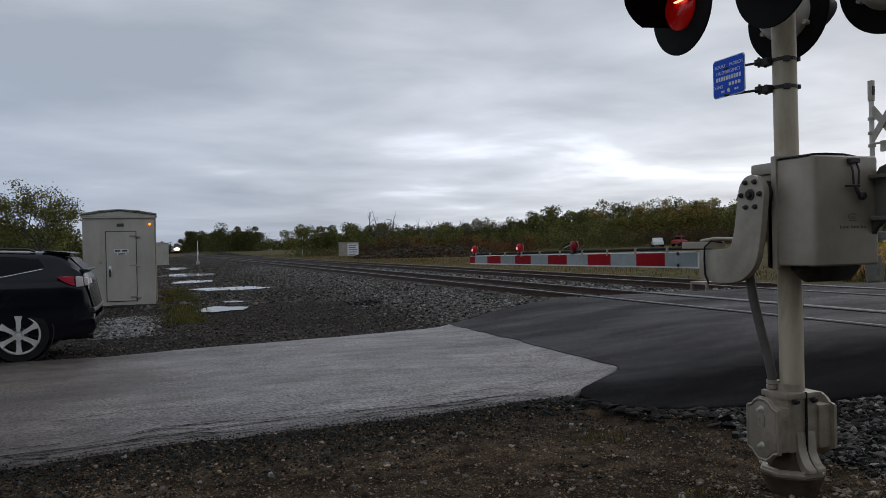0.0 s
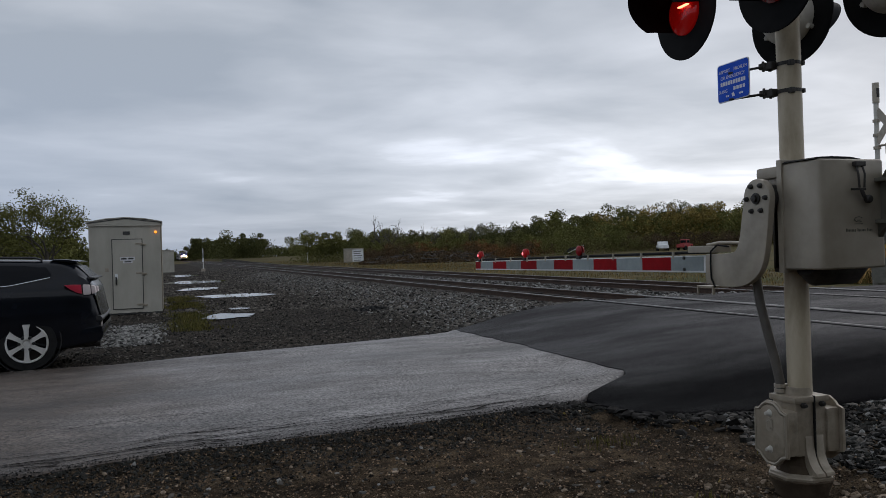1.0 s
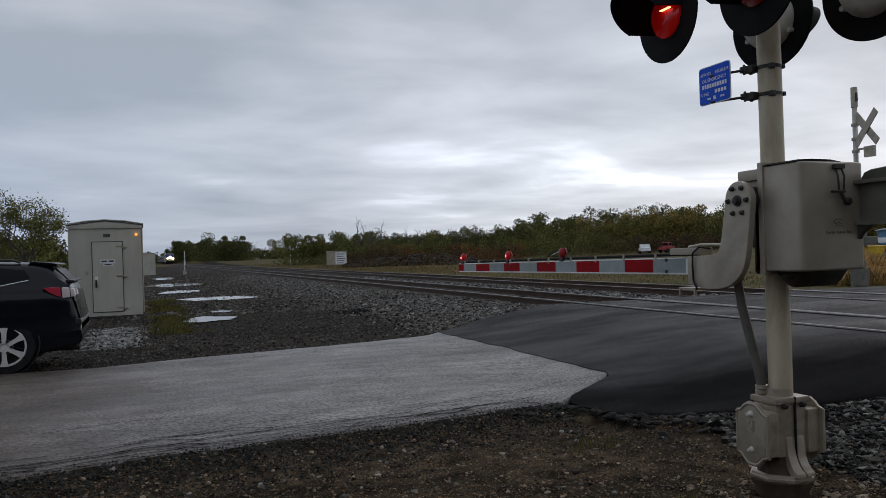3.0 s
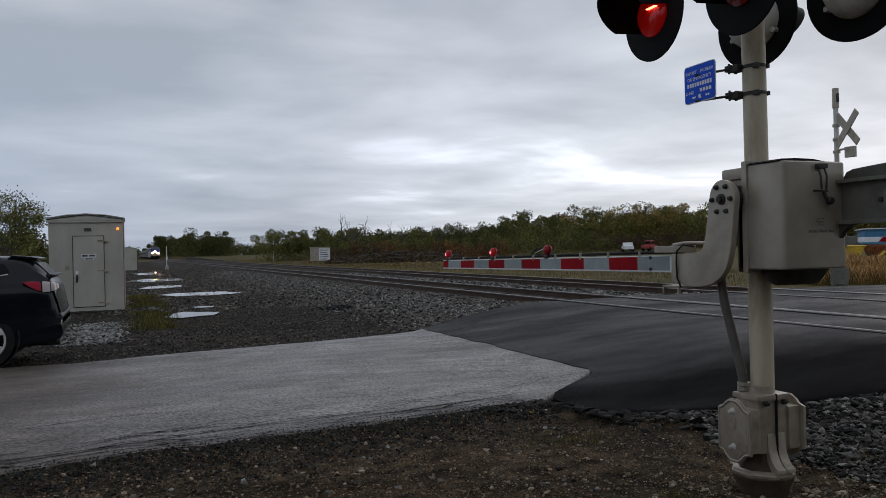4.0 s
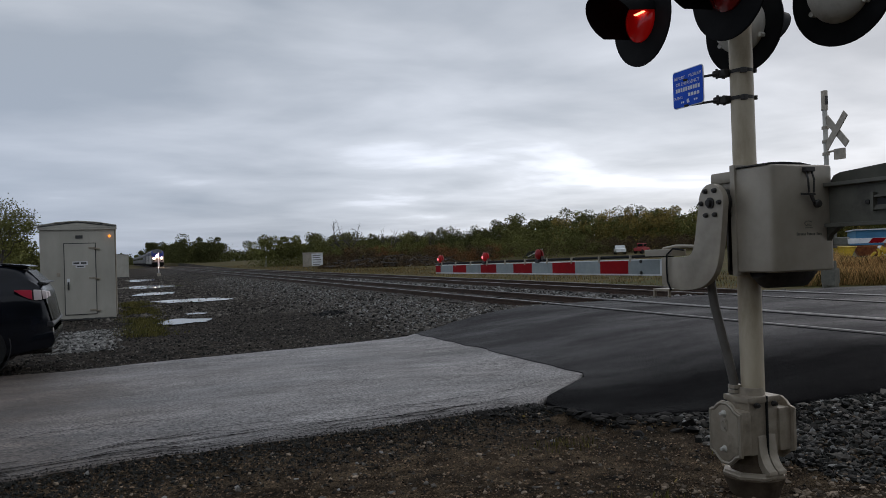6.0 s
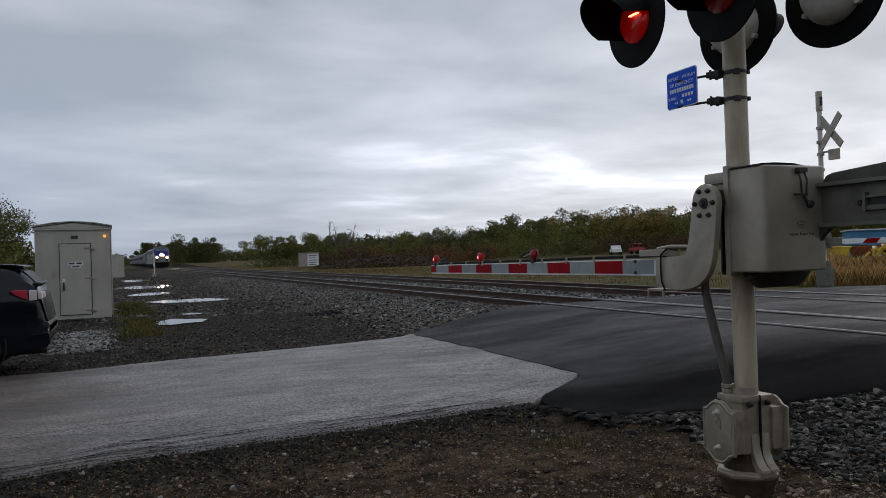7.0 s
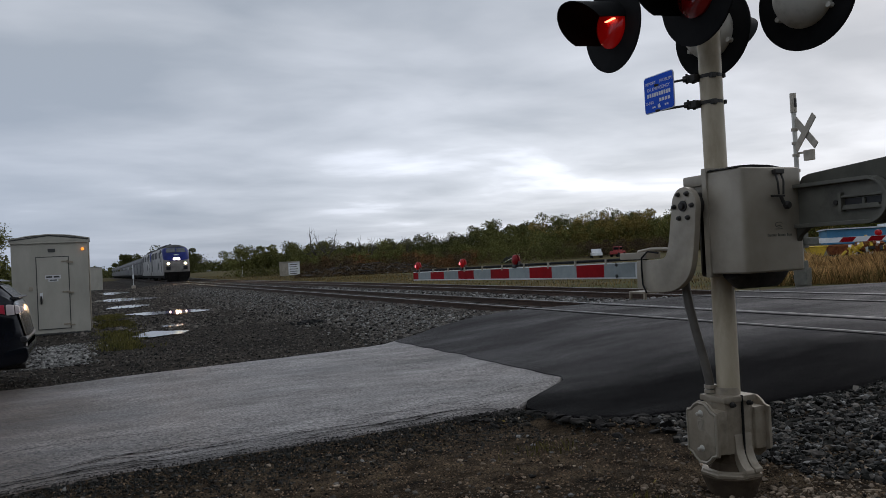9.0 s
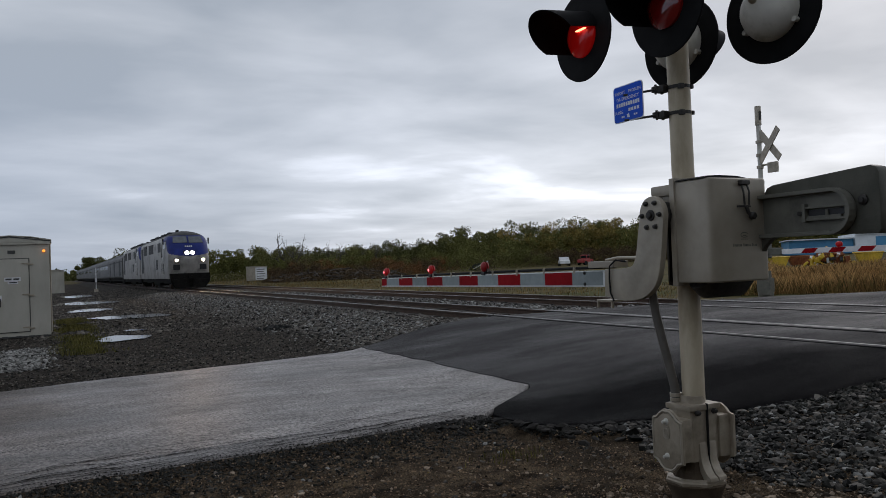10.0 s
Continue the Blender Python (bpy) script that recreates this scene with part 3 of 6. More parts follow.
def build_track(pair, label):
    tr = thing("railway_track", 0, 0, 0, label=label, category="railway track", group="railway tracks", kind="structure")
    for x in pair:
        bm = B()
        prism(bm, rail_profile(x), "y", -60, 1800)
        for f in bm.faces:
            if f.normal.z > 0.9 and f.calc_center_median().z > RAIL_TOP - 0.01:
                f.material_index = 1
        me = bpy.data.meshes.new("rail")
        bm.normal_update()
        for f in bm.faces:
            c = f.calc_center_median()
            f.material_index = 1 if c.z > RAIL_TOP - 0.006 else 0
        bm.to_mesh(me)
        bm.free()
        put("rail", me, [M_STEEL_RAIL, M_RAILTOP], tr, label="rusty steel rail with polished head")
        bm = B()
        for s in (-1, 1):
            box(bm, (x + s * 0.085 - 0.035, 4.4, RAIL_TOP - 0.04), (x + s * 0.085 + 0.035, 14.7, RAIL_TOP - 0.006))
        part("flangeway", bm, M_RUBBER, tr, label="black rubber flangeway strip")
    # added strip beside the rail; the rail head's sheen is put into its colour
    bm = B()
    box(bm, (pair[1] + 0.125, 4.4, RAIL_TOP - 0.03), (pair[1] + 0.16, 14.6, RAIL_TOP - 0.003), 0.003)
    part("edge_strip", bm, M_RAIL_SHEEN, tr, "added pale strip painted as the rail's bright reflection")
    mid = sum(pair) / 2
    bm = B()
    box(bm, (mid - 1.3, -0.115, 0.09), (mid + 1.3, 0.115, 0.262), 0.012)
    first = part("tie", bm, M_TIE, tr)
    y = 15.0
    first.location.y = y
    rest = B()
    k = 0
    while y < 330:
        y += 0.53
        k += 1
        if k < 110:
            o = new("tie", first.data)
            o.parent = tr
            o.location.y = y + random.uniform(-0.03, 0.03)
            o.location.z = random.uniform(-0.015, 0.01)
        else:
            box(rest, (mid - 1.3, y - 0.115, 0.09), (mid + 1.3, y + 0.115, 0.26))
    part("far_ties", rest, M_TIE, tr, kind="stuff", label="row of dark timber ties")
    return tr


build_track(RAILS[:2], "near railway track with rusty rails on timber ties")
build_track(RAILS[2:], "far railway track with rusty rails on timber ties")


# ---- signal shed ----
def signal_shed(x, y, z, w, d, h, full, label):
    s = thing("signal_shed", x, y, z, label=label, category="shed", group="signal sheds")
    bm = B()
    box(bm, (-w / 2, 0, 0.04), (w / 2, d, h - 0.14), 0.012)
    for k in range(1, 4):                                   # panel seams
        xx = -w / 2 + k * w / 4
        if abs(xx) > 0.42:
            box(bm, (xx - 0.012, -0.008, 0.1), (xx + 0.012, 0.002, h - 0.2))
    part("body", bm, M_SHED, s)
    bm = B()
    prism(bm, [(-w / 2 - 0.04, h - 0.15), (w / 2 + 0.04, h - 0.15), (w / 2 + 0.04, h - 0.09), (0, h + 0.03), (-w / 2 - 0.04, h - 0.09)], "y", -0.05, d + 0.05, 0.01)
    part("roof", bm, M_SHED, s)
    bm = B()
    for sx in (-1, 1):
        prism(bm, [(sx * (w / 2 + 0.06), h - 0.10), (sx * (w / 2 + 0.06), h - 0.075), (sx * w * .27, h + 0.015), (0, h + 0.05), (0, h + 0.025), (sx * w * .27, h - 0.01)], "y", -0.07, d + 0.07)
    part("roof_cap", bm, M_SHED, s, "grey ridge flashing")
    # solid dark strip: the roof edge's shadow line is put into its colour
    bm = B()
    for sx in (-1, 1):
        prism(bm, [(sx * (w / 2 + 0.03), h - 0.125), (sx * (w / 2 + 0.03), h - 0.102), (0, h + 0.023), (0, h - 0.005)], "y", -0.062, -0.05)
    part("roof_shadow_gap", bm, M_SHED_DARK, s, "dark strip painted as the shadow under the roof sheet")
    bm = B()
    box(bm, (-w / 2 + 0.03, 0.03, 0.0), (w / 2 - 0.03, d - 0.03, 0.075))
    for k in range(6):
        xx = -w / 2 + 0.15 + k * (w - 0.3) / 5
        box(bm, (xx - 0.07, -0.004, 0.0), (xx + 0.07, 0.04, 0.05))
    part("skid", bm, M_SHED_DARK, s, "dark skid base")
    if not full:
        return s
    dw, dh, dx = 0.76, 1.93, 0.05
    bm = B()
    box(bm, (dx - dw / 2 - 0.022, -0.012, 0.145), (dx + dw / 2 + 0.022, -0.001, 0.172 + dh))
    part("door_gap", bm, M_SHED_DARK, s, "dark gap round the door")
    bm = B()
    box(bm, (dx - dw / 2, -0.035, 0.165), (dx + dw / 2, -0.003, 0.15 + dh), 0.006)
    door = part("door", bm, M_SHED, s, "closed grey steel door")
    for hz in (0.27, 1.14, 1.96):
        bm = B()
        box(bm, (dx + dw / 2 - 0.16, -0.052, hz - 0.018), (dx + dw / 2 - 0.02, -0.034, hz + 0.018), 0.004)
        box(bm, (dx + dw / 2 + 0.0, -0.05, hz - 0.045), (dx + dw / 2 + 0.12, -0.004, hz - 0.01), 0.004)
        cyl(bm, (dx + dw / 2 + 0.0, -0.045, hz - 0.05), (dx + dw / 2, -0.045, hz + 0.03), 0.014, seg=8)
        part("hinge", bm, M_ALU_CLEAN, door, "bright hinge strap")
    bm = B()
    box(bm, (dx - dw / 2 + 0.05, -0.05, 0.98), (dx - dw / 2 + 0.12, -0.034, 1.14), 0.006)
    part("latch_plate", bm, M_WHITE, door, "pale latch plate")
    bm = B()
    box(bm, (dx - dw / 2 + 0.06, -0.095, 0.83), (dx - dw / 2 + 0.105, -0.05, 1.05), 0.012)
    part("door_handle", bm, M_HARD, door, "dark lever handle")
    bm = B()
    box(bm, (dx - 0.19, -0.04, 1.50), (dx + 0.19, -0.0355, 1.60))
    box(bm, (dx - 0.11, -0.04, 1.43), (dx + 0.13, -0.0355, 1.497))
    plate = part("name_plate", bm, M_WHITE, door, "white name plate")
    bm = B()
    for k, (a, b) in enumerate(((-0.165, -0.02), (0.02, 0.16))):
        box(bm, (dx + a, -0.043, 1.53), (dx + b, -0.039, 1.575))
    box(bm, (dx - 0.08, -0.043, 1.45), (dx + 0.10, -0.039, 1.48))
    part("plate_bars", bm, M_SHED_DARK, door, "dark bars on the plate")
    bm = B()
    box(bm, (dx - 0.17, -0.037, 0.33), (dx + 0.13, -0.034, 0.80))
    part("patch", bm, M_SHED, door, "paler patch of paint")
    bm = B()
    box(bm, (dx - 0.10, -0.02, 2.22), (dx + 0.08, 0.0, 2.31), 0.005)
    part("vent", bm, M_SHED_DARK, s, "dark louvre vent")
    bm = B()
    box(bm, (-w / 2 + 0.40, -0.03, 1.20), (-w / 2 + 0.49, 0.0, 1.31), 0.006)
    part("junction_cover", bm, M_ALU, s, "small grey cover")
    bm = B()
    box(bm, (-w / 2 - 0.03, -0.045, h - 0.20), (w / 2 + 0.03, -0.001, h - 0.15), 0.006)
    part("eave_trim", bm, M_SHED, s)
    bm = B()
    lathe(bm, (w / 2 - 0.13, 0.0, 2.28), (0, -1, 0), [(0, 0.038), (0.03, 0.038), (0.05, 0.03), (0.065, 0.018), (0.07, 0.001)], 14)
    part("amber_lamp", bm, M_AMBER, s, "lit amber indicator lamp")
    bm = B()
    cyl(bm, (w / 2 + 0.02, 0.1, 0.1), (w / 2 + 0.02, 0.1, h - 0.2), 0.02, seg=8)
    part("conduit", bm, M_ALU, s)
    return s


signal_shed(-1.01, 23.65, 0.0, 1.86, 2.4, 2.66, True, "grey painted steel signal shed with a closed door")
signal_shed(0.10, 92.0, 0.0, 1.9, 2.2, 2.5, False, "small grey steel equipment cabinet by the gravel lot")


# ---- the crossing signal beside the camera ----
MX, MY = 3.69, 3.90


def lamp_unit(parent, origin, toward, lens, tilt=0.0):
    """One flashing lamp: background disc, housing, hood and lens. toward: where it shines."""
    o, d = Vector(origin), Vector(toward).normalized()
    bm = B()
    lathe(bm, o, d, [(-0.006, 0.311), (0.0, 0.317), (0.010, 0.315), (0.012, 0.297), (0.004, 0.10), (0.004, 0.001)], 48)
    disc = part("background_disc", bm, M_HOOD, parent, "round black background plate", smooth=True)
    bm = B()
    lathe(bm, o, -d, [(0.0, 0.185), (0.02, 0.185), (0.05, 0.178), (0.10, 0.155), (0.14, 0.105), (0.155, 0.04), (0.157, 0.001)], 36)
    for k in range(3):
        a = radians(30 + 120 * k)
        u, w = frame_axes(d)
        c = o + (u * math.cos(a) + w * math.sin(a)) * 0.19
        cyl(bm, c, c - d * 0.045, 0.017, seg=8)
    part("housing", bm, M_HOUSING, parent, "domed grey lamp housing", smooth=True)
    # hood: open half tube that tapers downwards at its sides
    bm = B()
    u = Vector((0, 0, 1)) if abs(d.z) < 0.9 else Vector((1, 0, 0))
    s = d.cross(u).normalized()
    u = s.cross(d)
    ri = []
    lo_, mid_ = (-80, 0.42) if d.x < 0 else (-125, 0.0)     # cut back on the near side
    n = 22
    for off in (0.0, -0.006):
        rows = []
        for k in range(n + 1):
            a = radians(lo_ + (125 - lo_) * k / n)
            reach = 0.385 * (0.16 + 0.84 * (0.5 + 0.5 * math.cos(a - mid_)) ** 0.75)
            rr = 0.172 + off
            base = o + (u * math.cos(a) + s * math.sin(a)) * rr
            tip = o + (u * math.cos(a) + s * math.sin(a)) * (rr * 0.96) + d * reach - u * 0.02
            rows.append((bm.verts.new(base), bm.verts.new(tip)))
        ri.append(rows)
    for rows in ri:
        for p, q in zip(rows, rows[1:]):
            bm.faces.new((p[0], q[0], q[1], p[1]))
    for k in range(n):
        bm.faces.new((ri[0][k][1], ri[0][k + 1][1], ri[1][k + 1][1], ri[1][k][1]))
    part("hood", bm, M_HOOD, parent, "black visor hood", smooth=True)
    bm = B()
    lathe(bm, o, d, [(0.006, 0.152), (0.02, 0.150), (0.045, 0.125), (0.062, 0.07), (0.066, 0.001)], 32)
    ln = part("lens", bm, lens, parent, "red roundel lens", smooth=True)
    if lens is M_LENS_ON:
        bm = B()
        box(bm, (-0.05, -0.011, -0.004), (0.05, 0.011, 0.004), 0.003)
        hot = part("filament_glint", bm, M_LENS_HOT, ln, "bright spot of the lit lamp")
        hot.matrix_basis = Matrix.Translation(o + d * 0.074 + u * 0.02 - s * 0.075) @ Matrix(((s.x, d.x, u.x, 0), (s.y, d.y, u.y, 0), (s.z, d.z, u.z, 0), (0, 0, 0, 1)))


def build_mast():
    g = thing("crossing_signal", MX, MY, 0.0, label="grey railway crossing signal mast with red flashers and gate mechanism", category="crossing signal")

    def w(x, y, z):                                          # from the world to the mast's own space
        return (x - MX, y - MY, z)
    # foundation and split base casting
    bm = B()
    lathe(bm, (0, 0, -0.2), (0, 0, 1), [(0, 0.13), (0.16, 0.155), (0.245, 0.19), (0.255, 0.18)], 32)
    part("foundation", bm, M_CONC, g, "dirty round concrete foundation", smooth=True)
    bm = B()
    lathe(bm, (0, 0, 0.052), (0, 0, 1), [(0, 0.192), (0.016, 0.195), (0.022, 0.186), (0.034, 0.183), (0.038, 0.160), (0.030, 0.140), (0.030, 0.001)], 8)
    base = part("base_flange", bm, M_ALU_CLEAN, g, "flared cast base")
    base.rotation_euler.z = radians(22)
    # solid neck; dirt and the hollow's shade are both put into its colour
    bm = B()
    lathe(bm, (0, 0, 0.07), (0, 0, 1), [(0, 0.15), (0.03, 0.135), (0.06, 0.118), (0.11, 0.108), (0.17, 0.105), (0.20, 0.10)], 12)
    part("base_neck", bm, M_CONC, g, "grimy neck of the base, also coloured dark for its shaded hollow")
    bm = B()
    box(bm, (-0.118, -0.098, 0.19), (0.118, 0.098, 0.555), 0.026)
    box(bm, (-0.132, -0.11, 0.515), (0.132, 0.11, 0.553), 0.012)
    for s in (-1, 1):
        prism(bm, [(-0.09, 0.085), (-0.09, 0.33), (-0.104, 0.30), (-0.108, 0.24), (-0.118, 0.19), (-0.136, 0.15), (-0.160, 0.12), (-0.185, 0.105), (-0.19, 0.085)], "x", 0.015 + s * 0.037 - 0.032, 0.015 + s * 0.037 + 0.032, 0.005)
    core = part("base_casting", bm, M_ALU_CLEAN, g, "split cast aluminium base", smooth=True)
    bm = B()
    box(bm, (0.012, -0.1165, 0.14), (0.018, -0.0995, 0.557))
    part("joint", bm, M_RUBBER, core, "dark joint between the halves")
    for nm, sx in (("junction_box", -1), ("junction_box", 1)):
        bm = B()
        box(bm, (min(sx * 0.11, sx * 0.215), -0.115, 0.20), (max(sx * 0.11, sx * 0.208), 0.115, 0.475), 0.032)
        jb = part(nm, bm, M_ALU_CLEAN, g, "cast junction box", smooth=True)
        bm = B()
        oct_ = [(-0.145, 0.16), (-0.10, 0.145), (-0.075, 0.115), (-0.035, 0.085), (0.035, 0.085), (0.075, 0.115), (0.10, 0.145), (0.145, 0.16),
                (0.145, 0.475), (0.10, 0.49), (0.075, 0.52), (0.035, 0.545), (-0.035, 0.545), (-0.075, 0.52), (-0.10, 0.49), (-0.145, 0.475)]
        oct_ = [(y * 0.94, 0.53 + (z - 0.545) * 0.86) for y, z in oct_]
        prism(bm, oct_, "x", sx * 0.204, sx * 0.221, 0.006)
        inner = [(y * 0.86, 0.335 + (z - 0.335) * 0.86) for y, z in oct_]
        prism(bm, inner, "x", sx * 0.220, sx * 0.228, 0.006)
        rim_ = [(y * 0.93, 0.335 + (z - 0.335) * 0.93) for y, z in oct_]
        cov = part("cover", bm, M_ALU_CLEAN, jb, "scalloped cover plate", smooth=True)
        bm = B()
        tube(bm, [(sx * 0.223, y, z) for y, z in rim_ + rim_[:1]], 0.0085, 6, caps=False)
        part("cover_rim", bm, M_ALU, jb, "worn pale rim of the cover", smooth=True)
        for zz in (0.235, 0.455):
            bm = B()
            lathe(bm, (sx * 0.226, 0, zz), (sx, 0, 0), [(0, 0.023), (0.006, 0.021), (0.012, 0.013), (0.034, 0.010), (0.036, 0.001)], 10)
            part("bolt", bm, M_HOUSING, cov, "pale round bolt")
        bm = B()
        prism(bm, round_rect(0.055, 0.08, 0.02, 3, 0.0, 0.385), "x", sx * 0.227, sx * 0.233)
        tube(bm, [(sx * 0.233, 0.016 * math.cos(k), 0.385 + 0.026 * math.sin(k)) for k in np.linspace(0, 2 * math.pi, 15)], 0.004, 6, caps=False)
        part("maker_badge", bm, M_ALU, cov, "raised oval badge")
    for px_, py_ in ((-0.07, -0.118), (0.07, -0.118)):
        bm = B()
        lathe(bm, (px_, py_ + 0.012, 0.505), (0, -1, 0), [(0, 0.019), (0.014, 0.019), (0.016, 0.012), (0.03, 0.012), (0.031, 0.001)], 6)
        part("clamp_bolt", bm, M_HARD, core, "rusty clamp bolt")
    # pole
    bm = B()
    cyl(bm, (0.010, -0.004, 0.50), (-0.003, 0.004, 4.6), 0.0715, seg=40)
    part("pole", bm, M_POLE, g, "weathered round metal pole", smooth=True)
    bm = B()
    tube(bm, [(0, 0, 0.545), (0, 0, 0.60)], [0.082, 0.077], 32)
    part("pole_collar", bm, M_ALU_CLEAN, g, smooth=True)
    # conduit from the base to the mechanism
    bm = B()
    tube(bm, [(-0.73 * o, 0.68 * o, z) for o, z in ((.100, .55), (.106, .64), (.128, .76), (.168, .94), (.205, 1.12), (.222, 1.26), (.215, 1.38))], 0.029, 14)
    hose = part("flexible_conduit", bm, M_CONDUIT, g, "grey flexible conduit", smooth=True)
    for zz in (0.57, 0.60):
        bm = B()
        tube(bm, [(-0.073, 0.068, zz - 0.01), (-0.073, 0.068, zz + 0.012)], 0.04, 12)
        part("coupling", bm, M_ALU, hose)
    # gate mechanism case, on the camera's side of the pole
    x0, x1, y0, y1, z0, z1 = 3.50 - MX, 3.988 - MX, 3.488 - MY, 3.80 - MY, 1.332, 1.965
    bm = B()
    t = bmesh.new()
    bmesh.ops.create_cube(t, size=1.0, matrix=Matrix.Translation(((x0 + x1) / 2, (y0 + y1) / 2, (z0 + z1) / 2)) @ Matrix.Diagonal((x1 - x0, y1 - y0, z1 - z0, 1)))
    vert_e = [e for e in t.edges if abs(e.verts[0].co.z - e.verts[1].co.z) > 0.1]
    bmesh.ops.bevel(t, geom=vert_e, offset=0.034, segments=3, affect="EDGES", profile=0.5)
    bmesh.ops.bevel(t, geom=[e for e in t.edges if e.calc_face_angle(0) > 0.6], offset=0.020, segments=3, affect="EDGES", profile=0.6)
    join(bm, t)
    case = part("mechanism_case", bm, M_ALU, g, "large grey cast mechanism case", smooth=True)
    bm = B()
    box(bm, (x0 - 0.012, y1 - 0.03, z0 - 0.02), (x1 + 0.012, y1 + 0.012, z1 + 0.025), 0.008)
    part("case_rim", bm, M_ALU, case, smooth=True)
    bm = B()
    prism(bm, [(x0 - 0.006, z1 + 0.001), (x0 + 0.02, z1 + 0.012), (x0 + 0.12, z1 + 0.017), (x0 + 0.26, z1 + 0.015), (x1 - 0.13, z1 + 0.001)], "y", y0 + 0.03, y1 + 0.01, 0.003)
    part("lid_gasket", bm, M_RUBBER, case, "black gasket under the lid")
    bm = B()
    box(bm, (x0 + 0.03, y1 - 0.01, z0 - 0.02), (x1 - 0.02, y1 + 0.10, z1 - 0.02), 0.02)
    part("case_back", bm, M_HARD, case, "dark rear housing")
    # underside bulge; the shadow below the case is put into its shape and colour
    bm = B()
    tube(bm, [(x0 + 0.10, (y0 + y1) / 2 + 0.03, z0 + 0.03), (x0 + 0.13, (y0 + y1) / 2 + 0.03, z0 + 0.0), (x1 - 0.10, (y0 + y1) / 2 + 0.03, z0 + 0.0), (x1 - 0.03, (y0 + y1) / 2 + 0.03, z0 + 0.05)], [0.09, 0.10, 0.10, 0.08], 18)
    part("motor_bulge", bm, M_HARD, case, "rounded underside, coloured dark for the shadow below the case", smooth=True)
    # latch on the case front
    lx = x0 + 0.275
    bm = B()
    tube(bm, [(lx - 0.022, y0 - 0.012, z1 - 0.035), (lx - 0.024, y0 - 0.03, z1 - 0.09), (lx - 0.018, y0 - 0.03, z1 - 0.17)], 0.006, 8)
    tube(bm, [(lx + 0.022, y0 - 0.012, z1 - 0.035), (lx + 0.024, y0 - 0.03, z1 - 0.09), (lx + 0.018, y0 - 0.03, z1 - 0.17)], 0.006, 8)
    box(bm, (lx - 0.036, y0 - 0.03, z1 - 0.045), (lx + 0.036, y0 + 0.002, z1 - 0.018), 0.005)
    box(bm, (lx - 0.075, y0 - 0.032, z1 - 0.185), (lx + 0.03, y0 - 0.02, z1 - 0.172), 0.003)
    part("latch", bm, M_HARD, case, "dark bail latch")
    bm = B()
    lathe(bm, (lx + 0.045, y0 - 0.02, z1 - 0.235), (0, -1, 0), [(0, 0.024), (0.02, 0.024), (0.028, 0.018), (0.029, 0.001)], 12)
    tube(bm, [(lx, y0 - 0.026, z1 - 0.18), (lx + 0.015, y0 - 0.03, z1 - 0.22), (lx + 0.04, y0 - 0.03, z1 - 0.235)], 0.011, 8)
    part("padlock", bm, M_HARD, case, "dark padlock")
    bm = B()
    for k in range(19):
        if k not in (7, 14):
            box(bm, (lx - 0.095 + 0.0105 * k, y0 - 0.001, z0 + 0.213), (lx - 0.0885 + 0.0105 * k, y0 + 0.01, z0 + 0.226 + (0.005 if k in (0, 8, 15) else 0)))
    tube(bm, [(lx + 0.03 * math.cos(k), y0 - 0.0005, z0 + 0.283 + 0.015 * math.sin(k)) for k in np.linspace(0.5, 5.6, 14)], 0.0022, 6)
    box(bm, (lx - 0.012, y0 - 0.001, z0 + 0.276), (lx + 0.014, y0 + 0.01, z0 + 0.281))
    box(bm, (lx - 0.03, y0 - 0.001, z0 + 0.255), (lx + 0.03, y0 + 0.01, z0 + 0.259))
    part("maker_mark", bm, M_CW_ARM, case, "faint dark maker mark")
    # side gear housing between the case and the gate arm's bracket
    bm = B()
    box(bm, w(3.49, 3.78, 1.885), w(3.60, 3.985, 1.955), 0.02)
    box(bm, w(3.52, 3.80, 1.84), w(3.60, 3.95, 1.89), 0.01)
    part("gear_housing", bm, M_ALU, g, "grey side housing", smooth=True)
    # the box fills the gap beside the case, coloured dark for its shade
    bm = B()
    box(bm, w(3.53, 3.78, 1.33), w(3.60, 3.90, 1.86), 0.01)
    cyl(bm, w(3.43, 3.88, 1.765), w(3.60, 3.88, 1.765), 0.085, seg=24)
    part("main_shaft", bm, M_HARD, g, "dark gate shaft with a dark block painted as the shaded gap")
    # clamps and the blue sign
    sgn = None
    for zz in (2.43, 2.60):
        bm = B()
        tube(bm, [(0, 0, zz - 0.011), (0, 0, zz + 0.011)], 0.074, 24)
        box(bm, (-0.105, 0.03, zz - 0.024), (-0.045, 0.10, zz + 0.022), 0.006)
        box(bm, (-0.112, 0.08, zz - 0.014), (-0.066, 0.135, zz + 0.026), 0.007)
        box(bm, (-0.052, -0.075, zz - 0.02), (-0.02, -0.02, zz + 0.014), 0.005)
        cyl(bm, (-0.075, 0.075, zz - 0.032), (-0.075, 0.075, zz + 0.03), 0.010, seg=8)
        cyl(bm, (-0.094, 0.112, zz - 0.026), (-0.094, 0.112, zz + 0.038), 0.008, seg=8)
        box(bm, (0.052, -0.062, zz - 0.014), (0.072, -0.036, zz + 0.012), 0.003)
        cl = part("clamp", bm, M_HARD, g, "dark pole clamp")
        bm = B()
        cyl(bm, (-0.11, 0.10, zz), (-0.205, 0.30, zz), 0.008, seg=8)
        part("rod", bm, M_HARD, cl)
    bm = B()
    prism(bm, round_rect(0.300, 0.250, 0.024, 4, 4.172 - MY, 2.547), "x", 3.495 - MX, 3.499 - MX)
    sgn = part("notice_sign", bm, M_SIGNWHITE, g, "blue emergency notice sign with white border")
    bm = B()
